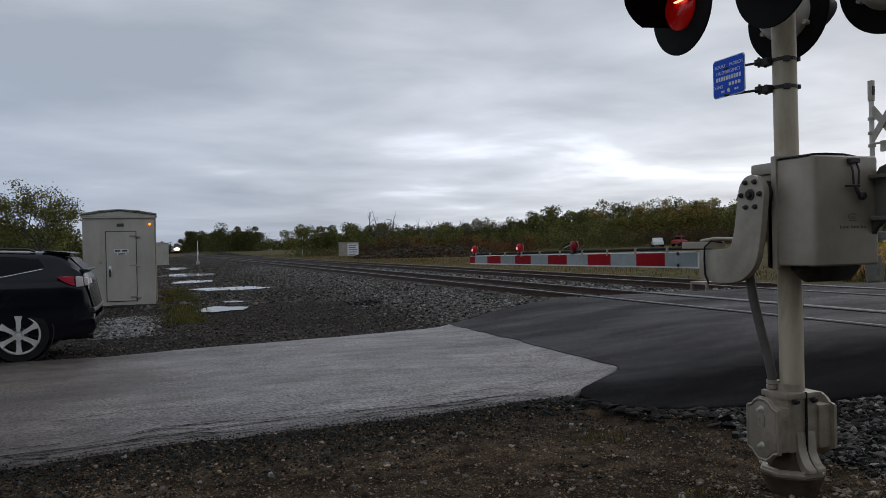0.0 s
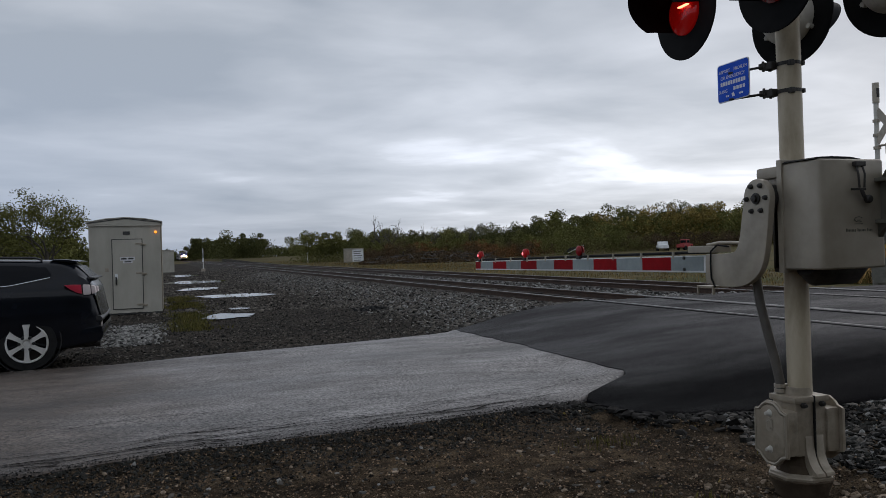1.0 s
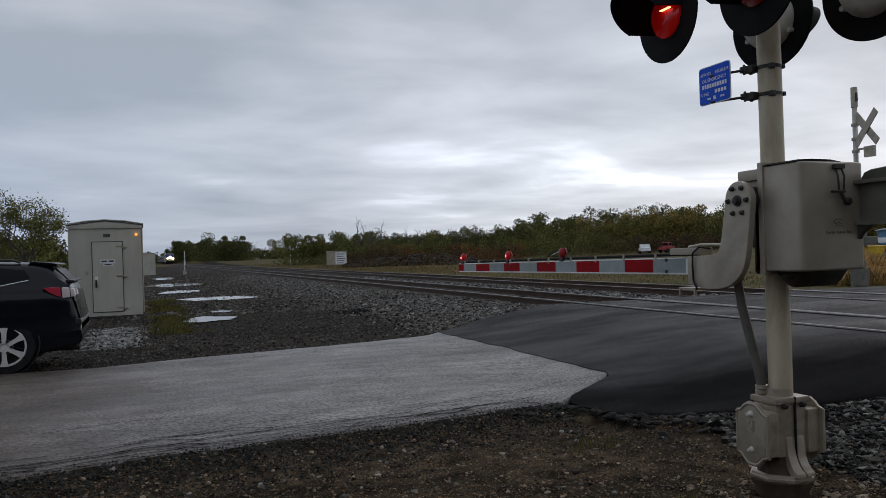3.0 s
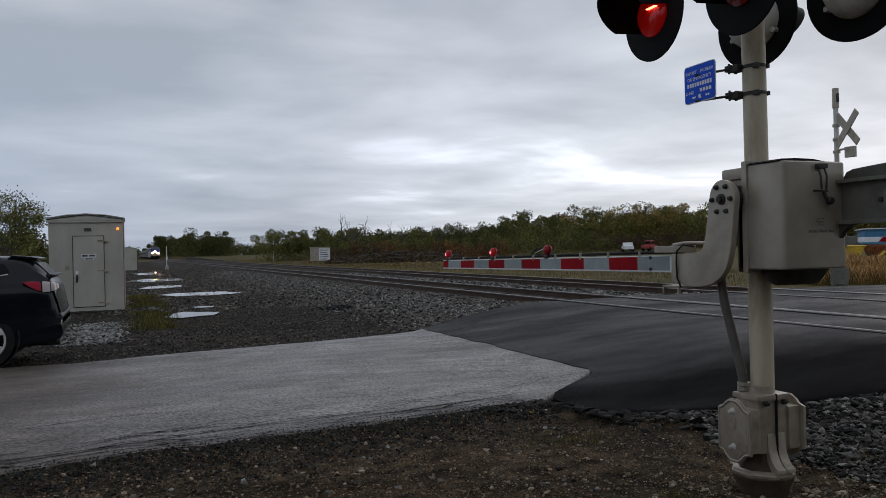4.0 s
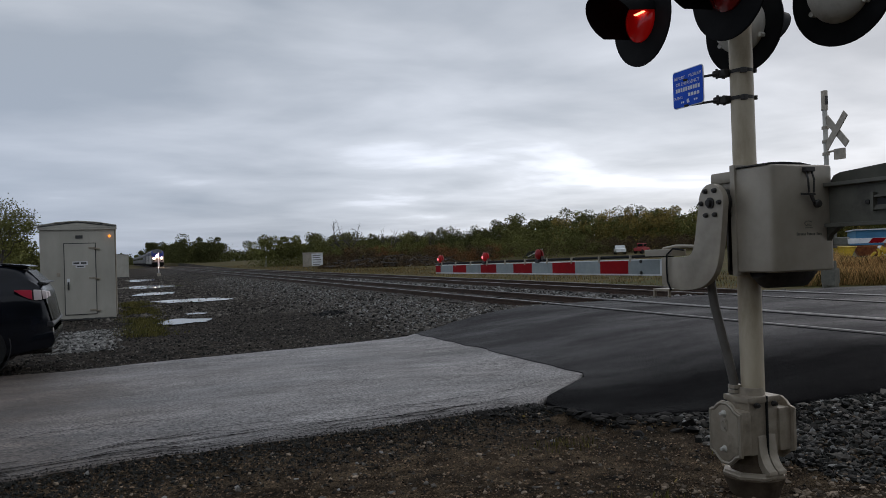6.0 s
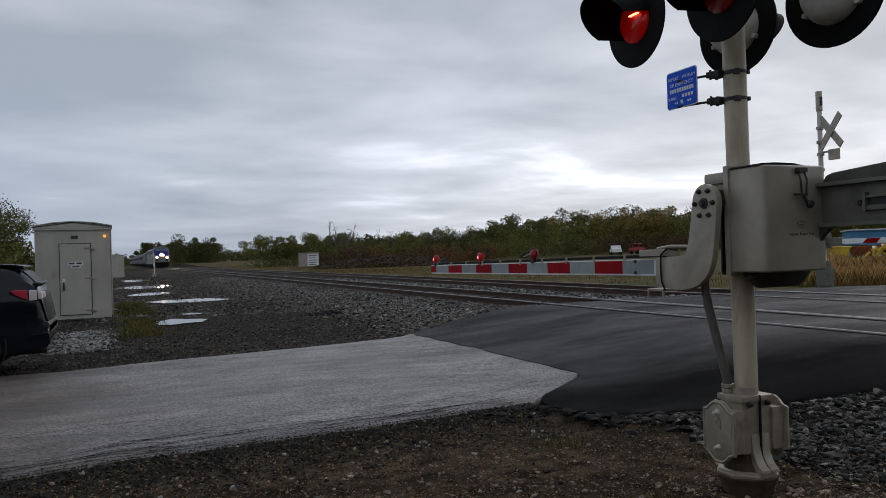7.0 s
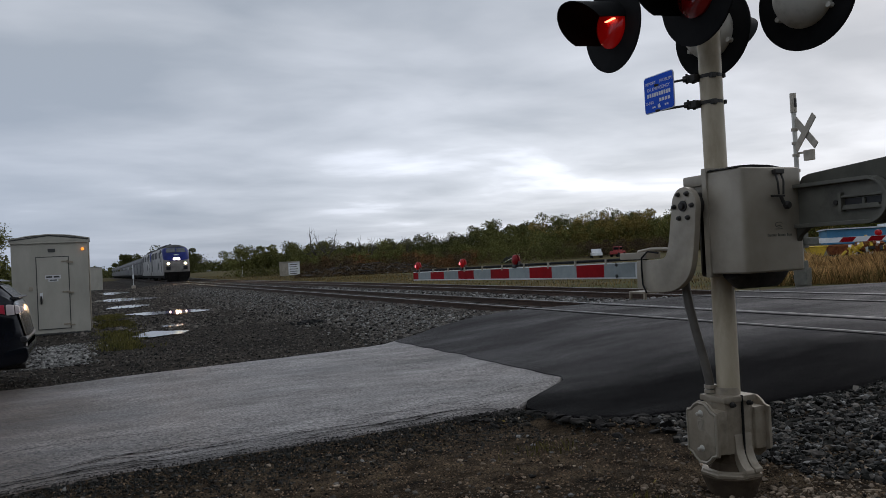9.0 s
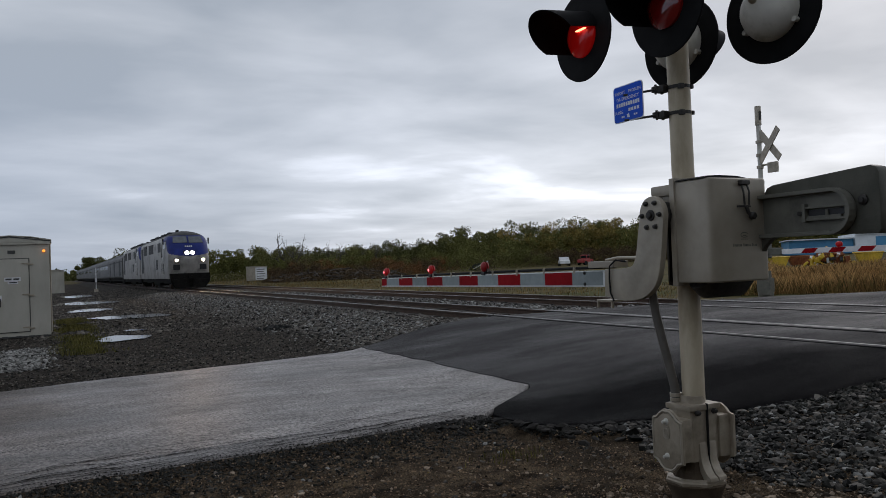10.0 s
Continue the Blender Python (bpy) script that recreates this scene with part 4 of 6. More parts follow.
    prism(bm, round_rect(0.288, 0.238, 0.019, 4, 4.172 - MY, 2.547), "x", 3.4925 - MX, 3.4955 - MX)
    part("blue_field", bm, M_SIGNBLUE, sgn, "blue field")

    def words(txt, size, yc, z):
        cu = bpy.data.curves.new("sign_text", "FONT")
        cu.body, cu.size, cu.align_x, cu.extrude = txt, size, "CENTER", 0.0006
        cu.materials.append(M_SIGNWHITE)
        o = new("sign_text", cu)
        o.parent = sgn
        o.matrix_basis = Matrix.Translation((3.4915 - MX, yc - MY, z)) @ Matrix(((0, 0, -1, 0), (-1, 0, 0, 0), (0, 1, 0, 0), (0, 0, 0, 1)))
    words("REPORT", 0.029, 4.248, 2.612)
    words("PROBLEM", 0.029, 4.098, 2.612)
    words("OR EMERGENCY", 0.031, 4.172, 2.570)
    words("X-ING", 0.030, 4.265, 2.482)
    for a, b, zz, h in ((4.055, 4.295, 2.528, 0.026), (4.06, 4.175, 2.487, 0.022), (4.21, 4.245, 2.452, 0.012), (4.08, 4.12, 2.452, 0.012)):
        bm = B()
        n = max(2, int((b - a) / 0.024))
        for k in range(n):
            aa = a + (b - a) * k / n
            box(bm, (3.491 - MX, aa - MY, zz), (3.4922 - MX, aa + (b - a) / n * 0.72 - MY, zz + h))
        part("number_bar", bm, M_SIGNWHITE, sgn, "white bar in place of numbers")
    bm = B()
    prism(bm, [(4.155, 2.447), (4.18, 2.447), (4.185, 2.468), (4.165, 2.475)], "x", 3.491, 3.4922)
    bmesh.ops.translate(bm, vec=(-MX, -MY, 0), verts=bm.verts[:])
    part("emblem", bm, M_SIGNWHITE, sgn)
    # crossarms and lamps
    bm = B()
    cyl(bm, w(3.57, 4.62, 3.45), w(3.57, 3.55, 3.45), 0.03, seg=12)
    cyl(bm, w(3.83, 4.45, 3.45), w(3.83, 3.30, 3.45), 0.03, seg=12)
    box(bm, (-0.16, -0.09, 3.38), (0.17, 0.09, 3.52), 0.02)
    part("crossarm", bm, M_ALU, g, "grey lamp crossarm")
    for (x, y, z), (ax, ay), ln in (((3.40, 4.51, 3.078), (-1, 0.0), M_LENS_ON), ((3.40, 3.665, 3.04), (-1, 0.0), M_LENS_OFF),
                                    ((3.98, 4.175, 2.985), (1, 0.14), M_LENS_OFF), ((3.98, 3.385, 2.975), (1, 0.16), M_LENS_OFF)):
        head = thing("lamp_head", x - MX, y - MY, z, 0)
        head.parent = g
        lamp_unit(head, (0, 0, 0), (ax, ay, 0.0), ln)
        bm = B()
        tube(bm, [(-ax * 0.1, 0, 0.02), (-ax * 0.165, 0, 0.05), (-ax * 0.165, 0, 3.45 - z)], 0.024, 10)
        part("lamp_bracket", bm, M_ALU, head)
    return g


build_mast()


def build_gate():
    """The lowered gate arm of this signal: bracket, striped boom, lamps, counterweights."""
    g = thing("gate_arm", 3.42, 3.88, 1.765, label="lowered red and white striped crossing gate arm with red lamps", category="crossing gate")

    def q(y, z):
        return (y - 3.88, z - 1.765)
    # bracket seen from the side: round head at the pivot, leg down, foot towards the boom
    pts = []
    for k in range(0, 13):
        a = radians(0 + 180 * k / 12)
        pts.append((-0.112 * math.cos(a), 0.120 * math.sin(a)))
    leg = [q(4.035, 1.55), q(4.06, 1.47), q(4.10, 1.435), q(4.375, 1.43), q(4.38, 1.245), q(4.20, 1.213), q(4.02, 1.225), q(3.92, 1.27), q(3.85, 1.34), q(3.815, 1.45), q(3.79, 1.60)]
    for _ in range(2):                                      # rounded casting, sharp only at the foot's end
        cut_ = [leg[0]]
        for a, b in zip(leg, leg[1:]):
            foot_end = abs(a[0] - b[0]) < 0.01 and a[0] > 0.45
            cut_ += [a, b] if foot_end else [(a[0] * .75 + b[0] * .25, a[1] * .75 + b[1] * .25), (a[0] * .25 + b[0] * .75, a[1] * .25 + b[1] * .75)]
        leg = cut_ + [leg[-1]]
    bm = B()
    prism(bm, pts + leg, "x", -0.025, 0.02, 0.010)
    br = part("bracket", bm, M_ALU, g, "cast grey bracket with six bolts", smooth=True)
    for k in range(6):
        a = radians(60 * k)
        bm = B()
        lathe(bm, (-0.024, 0.080 * math.cos(a), 0.086 * math.sin(a)), (-1, 0, 0), [(0, 0.017), (0.01, 0.017), (0.012, 0.013), (0.022, 0.011), (0.023, 0.001)], 6)
        part("bolt", bm, M_HARD, br, "dark hex bolt")
    bm = B()
    lathe(bm, (-0.022, 0, 0), (-1, 0, 0), [(0, 0.034), (0.012, 0.034), (0.014, 0.022), (0.03, 0.020), (0.032, 0.001)], 20)
    part("hub", bm, M_HARD, br, "dark shaft hub")
    # second bracket plate and clamp tray
    bm = B()
    box(bm, (0.06, 0.15, -0.50), (0.08, 0.52, -0.335), 0.004)
    part("inner_plate", bm, M_ALU, br)
    bm = B()
    box(bm, (-0.03, *q(4.26, 1.44)), (0.09, *q(4.55, 1.485)), 0.004)
    tube(bm, [(0.03, *q(4.10, 1.50)), (0.03, *q(4.28, 1.505)), (0.03, *q(4.42, 1.49))], 0.011, 8)
    part("cable_tray", bm, M_ALU, br, "grey cable tray")
    bm = B()
    box(bm, (-0.028, *q(4.30, 1.205)), (0.095, *q(4.47, 1.22)), 0.003)
    box(bm, (-0.028, *q(4.30, 1.165)), (-0.012, *q(4.315, 1.21)))
    box(bm, (-0.028, *q(4.455, 1.165)), (-0.012, *q(4.47, 1.21)))
    part("clamp_channel", bm, M_ALU_CLEAN, br, "bright clamp channel")
    bm = B()
    tube(bm, [(-0.035, *q(4.13, 1.478)), (-0.05, *q(4.22, 1.49)), (-0.042, *q(4.295, 1.45)), (-0.035, *q(4.31, 1.37)), (-0.035, *q(4.305, 1.27)), (-0.035, *q(4.27, 1.215))], 0.006, 8)
    part("cable", bm, M_RUBBER, br, "black looped cable")
    # boom
    a0, a1 = 4.38, 8.55

    def zt(y):
        return 1.423 - 0.050 * (y - a0) / (a1 - a0)

    def zb(y):
        return 1.306 - 0.030 * (y - a0) / (a1 - a0)
    bm = B()
    prism(bm, [q(a0, zb(a0)), q(a1, zb(a1)), q(a1, zt(a1)), q(a0, zt(a0))], "x", 0.0, 0.03, 0.004)
    boom = part("boom", bm, M_WHITE, g, "white edged boom")
    cuts = [4.425]
    while cuts[-1] < a1 - 0.02:
        cuts.append(min(a1 - 0.006, cuts[-1] + 0.3605))
    for k, (ya, yb) in enumerate(zip(cuts, cuts[1:])):
        bm = B()
        prism(bm, [q(ya, zb(ya) + 0.012), q(yb, zb(yb) + 0.012), q(yb, zt(yb) - 0.008), q(ya, zt(ya) - 0.008)], "x", -0.002, 0.001)
        part("stripe", bm, M_REDSTRIPE if k % 2 else M_WHITESTRIPE, boom, "red stripe" if k % 2 else "grey white stripe")
    bm = B()
    tube(bm, [(0.015, *q(4.30, 1.445)), (0.015, *q(a1 - 0.1, zt(a1) + 0.014))], 0.011, 8)
    part("cable_run", bm, M_RUBBER, boom, "black cable along the boom")
    for yy in np.arange(4.75, 8.4, 0.40):
        bm = B()
        box(bm, (-0.004, *q(yy, zt(yy) - 0.02)), (0.034, *q(yy + 0.02, zt(yy) + 0.03)))
        part("clip", bm, M_ALU, boom)
    for zz in (1.405, 1.325):
        bm = B()
        lathe(bm, (-0.002, *q(4.63, zz)), (-1, 0, 0), [(0, 0.012), (0.008, 0.012), (0.009, 0.001)], 8)
        part("boom_bolt", bm, M_HARD, boom)
    for yy, lit in ((8.42, True), (7.22, True), (6.12, False)):
        zz = zt(yy) + 0.052
        bm = B()
        box(bm, (-0.012, *q(yy - 0.03, zt(yy) - 0.006)), (0.042, *q(yy + 0.03, zt(yy) + 0.022)), 0.006)
        box(bm, (0.0, *q(yy - 0.016, zt(yy) + 0.01)), (0.03, *q(yy + 0.016, zt(yy) + 0.05)))
        lp = part("lamp_base", bm, M_BLACK, g, "black gate lamp bracket")
        bm = B()
        for sx in (-1, 1):
            lathe(bm, (0.015 + sx * 0.008, *q(yy, zz + 0.015)), (sx, 0, 0), [(0, 0.046), (0.006, 0.046), (0.014, 0.040), (0.022, 0.024), (0.025, 0.001)], 20)
        part("lamp_lens", bm, M_ARM_LIT if lit else M_ARM_OFF, lp, "lit red lens" if lit else "red lens", smooth=True)
        if lit:
            bm = B()
            lathe(bm, (-0.018, *q(yy + 0.005, zz + 0.012)), (-1, 0, 0), [(0, 0.014), (0.004, 0.012), (0.006, 0.001)], 12)
            part("bulb", bm, M_ARM_HOT, lp, "glowing bulb")
        bm = B()
        box(bm, (0.006, *q(yy - 0.075, zz - 0.06)), (0.024, *q(yy - 0.055, zz + 0.0)))
        tube(bm, [(0.015, *q(yy - 0.06, zz - 0.05)), (0.015, *q(yy - 0.10, zz - 0.02)), (0.015, *q(yy - 0.13, zz - 0.065))], 0.007, 6)
        part("lamp_lead", bm, M_CONDUIT, lp)
    # counterweight arm on the other end of the shaft
    cx = 3.95 - 3.42

    def end_arc(r, k0=0, k1=180):
        return [q(3.00 - r * math.sin(radians(k)), 1.722 + r * math.cos(radians(k))) for k in range(k0, k1 + 1, 15)]
    R = 0.132
    bm = B()
    prism(bm, [q(3.62, 1.722 - R), q(3.62, 1.722 + R), *end_arc(R)], "x", cx - 0.004, cx + 0.012, 0.004)
    arm = part("counterweight_arm", bm, M_CW_ARM, g, "dark channel shaped counterweight arm", smooth=True)
    bm = B()                                                # flange of the channel
    prism(bm, [q(3.62, 1.722 + R - 0.022), q(3.62, 1.722 + R), q(3.00, 1.722 + R), q(3.00, 1.722 + R - 0.022)], "x", cx - 0.05, cx + 0.0, 0.003)
    prism(bm, [q(3.50, 1.722 - R), q(3.50, 1.722 - R + 0.022), q(3.00, 1.722 - R + 0.022), q(3.00, 1.722 - R)], "x", cx - 0.05, cx + 0.0, 0.003)
    for k in range(0, 180, 15):
        o0, o1, i0, i1 = end_arc(R, k, k)[0], end_arc(R, k + 15, k + 15)[0], end_arc(R - 0.018, k, k)[0], end_arc(R - 0.018, k + 15, k + 15)[0]
        prism(bm, [o0, o1, i1, i0], "x", cx - 0.05, cx + 0.0)
    part("arm_flange", bm, M_CW_ARM, arm, "raised flange round the arm")
    bm = B()
    box(bm, (cx - 0.03, *q(2.905, 1.745)), (cx - 0.003, *q(3.185, 1.757)), 0.002)
    box(bm, (cx - 0.03, *q(2.905, 1.675)), (cx - 0.003, *q(3.185, 1.687)), 0.002)
    box(bm, (cx - 0.036, *q(3.165, 1.668)), (cx - 0.003, *q(3.185, 1.775)), 0.002)
    box(bm, (cx - 0.03, *q(2.898, 1.675)), (cx - 0.003, *q(2.912, 1.757)), 0.002)
    box(bm, (cx - 0.022, *q(3.025, 1.70)), (cx - 0.003, *q(3.04, 1.735)), 0.002)
    box(bm, (cx - 0.022, *q(2.94, 1.687)), (cx - 0.003, *q(3.165, 1.702)), 0.002)
    part("slot_frame", bm, M_CW_ARM, arm, "raised frame round the slots")
    bm = B()
    box(bm, (cx - 0.008, *q(2.925, 1.703)), (cx - 0.005, *q(3.16, 1.737)))
    part("slot", bm, M_BLACK, arm, "dark slot")
    bm = B()
    lathe(bm, (cx - 0.004, *q(3.22, 1.722)), (-1, 0, 0), [(0, 0.014), (0.012, 0.014), (0.014, 0.001)], 8)
    part("arm_bolt", bm, M_HARD, arm)
    bm = B()
    prism(bm, [q(3.50, 1.62), q(3.50, 1.865), q(3.475, 1.90), q(3.43, 1.915), q(2.79, 1.958), q(2.752, 1.945), q(2.735, 1.915), q(2.735, 1.605), q(2.75, 1.582), q(3.40, 1.60)], "x", cx + 0.02, cx + 0.11, 0.012)
    cw = part("counterweight", bm, M_CW, g, "thick dark iron counterweight", smooth=True)
    bm = B()
    lathe(bm, (cx + 0.022, *q(2.83, 1.77)), (-1, 0, 0), [(0, 0.03), (0.014, 0.03), (0.02, 0.018), (0.03, 0.016), (0.031, 0.001)], 8)
    part("weight_bolt", bm, M_HARD, cw)
    bm = B()
    cyl(bm, (0.15, 0, 0), (cx + 0.03, 0, 0), 0.04, seg=14)
    tube(bm, [(cx - 0.005, *q(3.88, 1.765)), (cx - 0.005, *q(3.60, 1.77))], [0.1, 0.085], 12)
    part("shaft_end", bm, M_HARD, g)
    bm = B()
    prism(bm, [q(3.64, 1.60), q(3.36, 1.60), q(3.42, 1.578), q(3.47, 1.54), q(3.505, 1.48), q(3.52, 1.40), q(3.64, 1.40)], "x", cx - 0.03, cx + 0.01, 0.005)
    part("buffer_strut", bm, M_CW, g, "dark curved strut")
    return g


build_gate()


# ---- parked car ----
def build_car():
    c = thing("car", -0.84, 11.86, 0.05, label="black sport utility car standing at the road edge", category="car")
    st = [(0.0, .78, .46, .66, .68, .74), (-.04, .87, .36, .80, .84, .82), (-.08, .905, .32, .98, 1.06, .85), (-.12, .925, .30, 1.06, 1.20, .84),
          (-.20, .945, .28, 1.10, 1.33, .79), (-.30, .955, .27, 1.12, 1.44, .76), (-.40, .96, .26, 1.13, 1.52, .745), (-.60, .97, .25, 1.13, 1.575, .745), (-1.2, .98, .25, 1.13, 1.61, .76), (-2.0, .98, .24, 1.12, 1.645, .77),
          (-2.8, .98, .24, 1.11, 1.63, .76), (-3.3, .98, .24, 1.10, 1.52, .74), (-3.9, .97, .24, 1.07, 1.16, .78), (-4.5, .96, .25, 1.00, 1.06, .78), (-5.0, .90, .28, .86, .90, .74), (-5.2, .75, .36, .64, .66, .62)]
    tab = np.array(st)

    def section(x):
        """Half width and height pairs of the body at one place, by smooth interpolation."""
        i = int(np.clip(np.searchsorted(-tab[:, 0], -x) - 1, 0, len(tab) - 2))
        p0, p1, p2, p3 = (tab[int(np.clip(i + k, 0, len(tab) - 1))] for k in (-1, 0, 1, 2))
        h = p2[0] - p1[0]
        u = (x - p1[0]) / h
        m1 = (p2 - p0) / (p2[0] - p0[0]) * h if p2[0] != p0[0] else p2 - p1
        m2 = (p3 - p1) / (p3[0] - p1[0]) * h if p3[0] != p1[0] else p2 - p1
        _, w, zb, bl, zr, wr = (2 * u ** 3 - 3 * u ** 2 + 1) * p1 + (u ** 3 - 2 * u ** 2 + u) * m1 + (3 * u ** 2 - 2 * u ** 3) * p2 + (u ** 3 - u ** 2) * m2
        tall = smooth(.05, .30, zr - bl)
        key = [(w - .14, zb), (w - .05, zb + .05), (w - .015, zb + .16), (w, (zb + bl) * .5), (w - .008, bl - .14), (w - .03, bl - .04), (w - .065, bl + .02 * tall),
               (wr + .045, bl + (zr - bl) * (.62 if tall > .1 else .5)), (wr - .01, zr - .075 * tall - .008), (wr - .08, zr - .022), (wr - .22, zr - .004), (wr - .42, zr)]
        return key

    bm = B()
    rings = []
    xs_ = np.concatenate([np.linspace(0, -.7, 26), np.linspace(-.8, -5.2, 34)])
    for x in xs_:
        half = section(float(x))
        ring = [(x, 1.0 - y, z) for y, z in half] + [(x, 1.0 + y, z) for y, z in reversed(half)]
        rings.append([bm.verts.new(p) for p in ring])
    for a, b in zip(rings, rings[1:]):
        for k in range(len(a)):
            bm.faces.new((a[k], a[(k + 1) % len(a)], b[(k + 1) % len(a)], b[k]))
    bm.faces.new(rings[0])
    bm.faces.new(rings[-1])
    body = part("body", bm, M_CARPAINT, c, "glossy black body", smooth=True)

    def side_y(x, z):
        half = section(x)
        return 1.0 - float(np.interp(z, [p[1] for p in half[3:]], [p[0] for p in half[3:]]))

    def pane(xa, xb, lo, hi, label):
        """Side glass that follows the body between two lines, 4 mm proud of it."""
        bm = B()
        n, m = 22, 6
        grid = []
        for i in range(n + 1):
            x = xa + (xb - xa) * i / n
            a, b = lo(x), hi(x)
            grid.append([bm.verts.new((x, side_y(x, a + (b - a) * k / m) - .005, a + (b - a) * k / m)) for k in range(m + 1)])
        for p, q in zip(grid, grid[1:]):
            for k in range(m):
                bm.faces.new((p[k], q[k], q[k + 1], p[k + 1]))
        part("side_window", bm, M_CARGLASS, c, label, smooth=True)

    def belt(x):
        return float(np.interp(x, (-3.4, -2.2, -1.15, -.63), (1.13, 1.145, 1.185, 1.305)))

    def head_line(x):
        return min(float(np.interp(x, (-3.4, -3.0, -2.2, -1.0, -.76), (1.18, 1.42, 1.53, 1.505, 1.465))), 1.318 + 1.15 * max(0.0, -.62 - x) ** .75)
    pane(-.63, -2.15, belt, head_line, "dark tinted rear quarter window")
    pane(-2.25, -3.35, belt, head_line, "dark tinted door window")
    bm = B()
    bm.faces.new([bm.verts.new(p) for p in ((-.135, .32, 1.235), (-.135, 1.68, 1.235), (-.325, 1.60, 1.47), (-.325, .40, 1.47))])
    bm.normal_update()
    bmesh.ops.solidify(bm, geom=bm.faces[:], thickness=0.012)
    bmesh.ops.translate(bm, vec=(.012, 0, .008), verts=bm.verts[:])
    part("rear_window", bm, M_CARGLASS, c, "dark rear window")
    bm = B()
    prism(bm, [(-.66, 1.60), (-.40, 1.572), (-.29, 1.548), (-.30, 1.53), (-.40, 1.53), (-.62, 1.57)], "y", .32, 1.68, .004)
    part("spoiler", bm, M_CARPAINT, c, "roof spoiler")
    bm = B()
    tube(bm, [(x, side_y(x, belt(x)) - .006, belt(x) - .008) for x in np.linspace(-.64, -3.3, 18)], .011, 8)
    part("belt_trim", bm, M_CHROME, c, "bright belt line trim")
    bm = B()
    tube(bm, [(-.75, .33, 1.585), (-.85, .33, 1.625), (-2.6, .33, 1.69), (-2.8, .33, 1.65)], .018, 8)
    part("roof_rail", bm, M_BLACK, c)
    # tail lamp that wraps the corner
    bm = B()
    prism(bm, [(-.46, 1.165), (-.36, 1.172), (-.245, 1.165), (-.235, 1.01), (-.29, 1.03), (-.38, 1.09)], "y", .028, .12, .010)
    tl = part("tail_lamp", bm, M_TAILRED, c, "red wrapped tail lamp", smooth=True)
    for pts, ya, yb in (([(-.225, 1.165), (-.135, 1.155), (-.125, 1.0), (-.22, .995)], .036, .16), ([(-.125, 1.15), (-.075, 1.13), (-.062, 1.02), (-.115, 1.005)], .070, .26), ([(-.11, 1.13), (-.055, 1.12), (-.045, 1.035), (-.11, 1.03)], .27, .46)):
        bm = B()
        prism(bm, pts, "y", ya, yb, .014)
        part("clear_lamp", bm, M_TAILCLEAR, tl, "clear lamp segment", smooth=True)
    bm = B()
    prism(bm, [(-.18, 1.285), (-.08, 1.268), (-.08, 1.25), (-.17, 1.24)], "y", .24, 1.70, .004)
    part("hatch_lip", bm, M_BLACK, c)
    bm = B()
    prism(bm, [(-.30, .69), (-.01, .70), (.012, .66), (-.01, .63), (-.30, .64)], "y", .10, 1.9, .01)
    part("bumper_strip", bm, M_BLACK, c, "dark bumper strip")
    bm = B()
    prism(bm, [(-.62, .26), (-.02, .36), (.02, .44), (.0, .56), (-.55, .50)], "y", .06, 1.94, .02)
    part("bumper", bm, M_CARPAINT, c, "black lower bumper", smooth=True)
    bm = B()
    cyl(bm, (-.3, .5, .27), (-.05, .5, .27), .035, seg=12)
    part("exhaust", bm, M_HARD, c)
    for x in (-.93, -4.05):
        for y in (.02, 1.98):
            s = 1 if y < 1 else -1
            bm = B()
            lathe(bm, (x, y + s * .26, .375), (0, -s, 0), [(0, .25), (0, .36), (.03, .375), (.21, .375), (.245, .36), (.25, .27), (.22, .262)], 40, caps=False)
            wh = part("wheel", bm, M_RUBBER, c, "black tyre on alloy wheel", smooth=True)
            bm = B()
            lathe(bm, (x, y + s * .15, .375), (0, -s, 0), [(0, .05), (0, .235), (.09, .262), (.10, .262), (.10, .243), (.03, .225), (.03, .05)], 40)
            part("rim", bm, M_HARD, wh, "dark wheel barrel", smooth=True)
            for k in range(6):
                a = radians(60 * k + 90)
                d = Vector((math.cos(a), 0, math.sin(a)))
                e = Vector((-math.sin(a), 0, math.cos(a)))
                o = Vector((x, y - s * -.012, .375))
                bm = B()
                prof = ((.05, .036), (.11, .027), (.18, .029), (.255, .047))
                lo = [bm.verts.new(o + d * r + e * h) for r, h in prof] + [bm.verts.new(o + d * r - e * h) for r, h in reversed(prof)]
                bm.faces.new(lo)
                bm.normal_update()
                bmesh.ops.solidify(bm, geom=bm.faces[:], thickness=.035)
                part("spoke", bm, M_RIM, wh, "bright alloy spoke")
            bm = B()
            lathe(bm, (x, y + s * .05, .375), (0, -s, 0), [(0, .238), (.035, .240), (.04, .25), (.035, .266), (0, .268)], 40, caps=False)
            part("rim_lip", bm, M_RIM, wh, "bright rim lip", smooth=True)
            bm = B()
            lathe(bm, (x, y + s * .03, .375), (0, -s, 0), [(0, .058), (.03, .056), (.042, .04), (.043, .001)], 18)
            part("hub_cap", bm, M_RIM, wh, smooth=True)
            for k in range(6):
                a = radians(60 * k + 60)
                bm = B()
                lathe(bm, (x + .088 * math.cos(a), y + s * .05, .375 + .088 * math.sin(a)), (0, -s, 0), [(0, .024), (.096, .021), (.097, .001)], 8)
                part("wheel_nut", bm, M_BLACK, wh)
            bm = B()
            lathe(bm, (x, y + s * .30, .40), (0, -s, 0), [(0, .40), (.275, .43), (.278, .415), (.0, .395)], 32, caps=False)
            part("arch_liner", bm, M_BLACK, c, smooth=True)
    seen = set()
    for ob in c.children_recursive:                         # low roofline
        if ob.data.name not in seen:
            seen.add(ob.data.name)
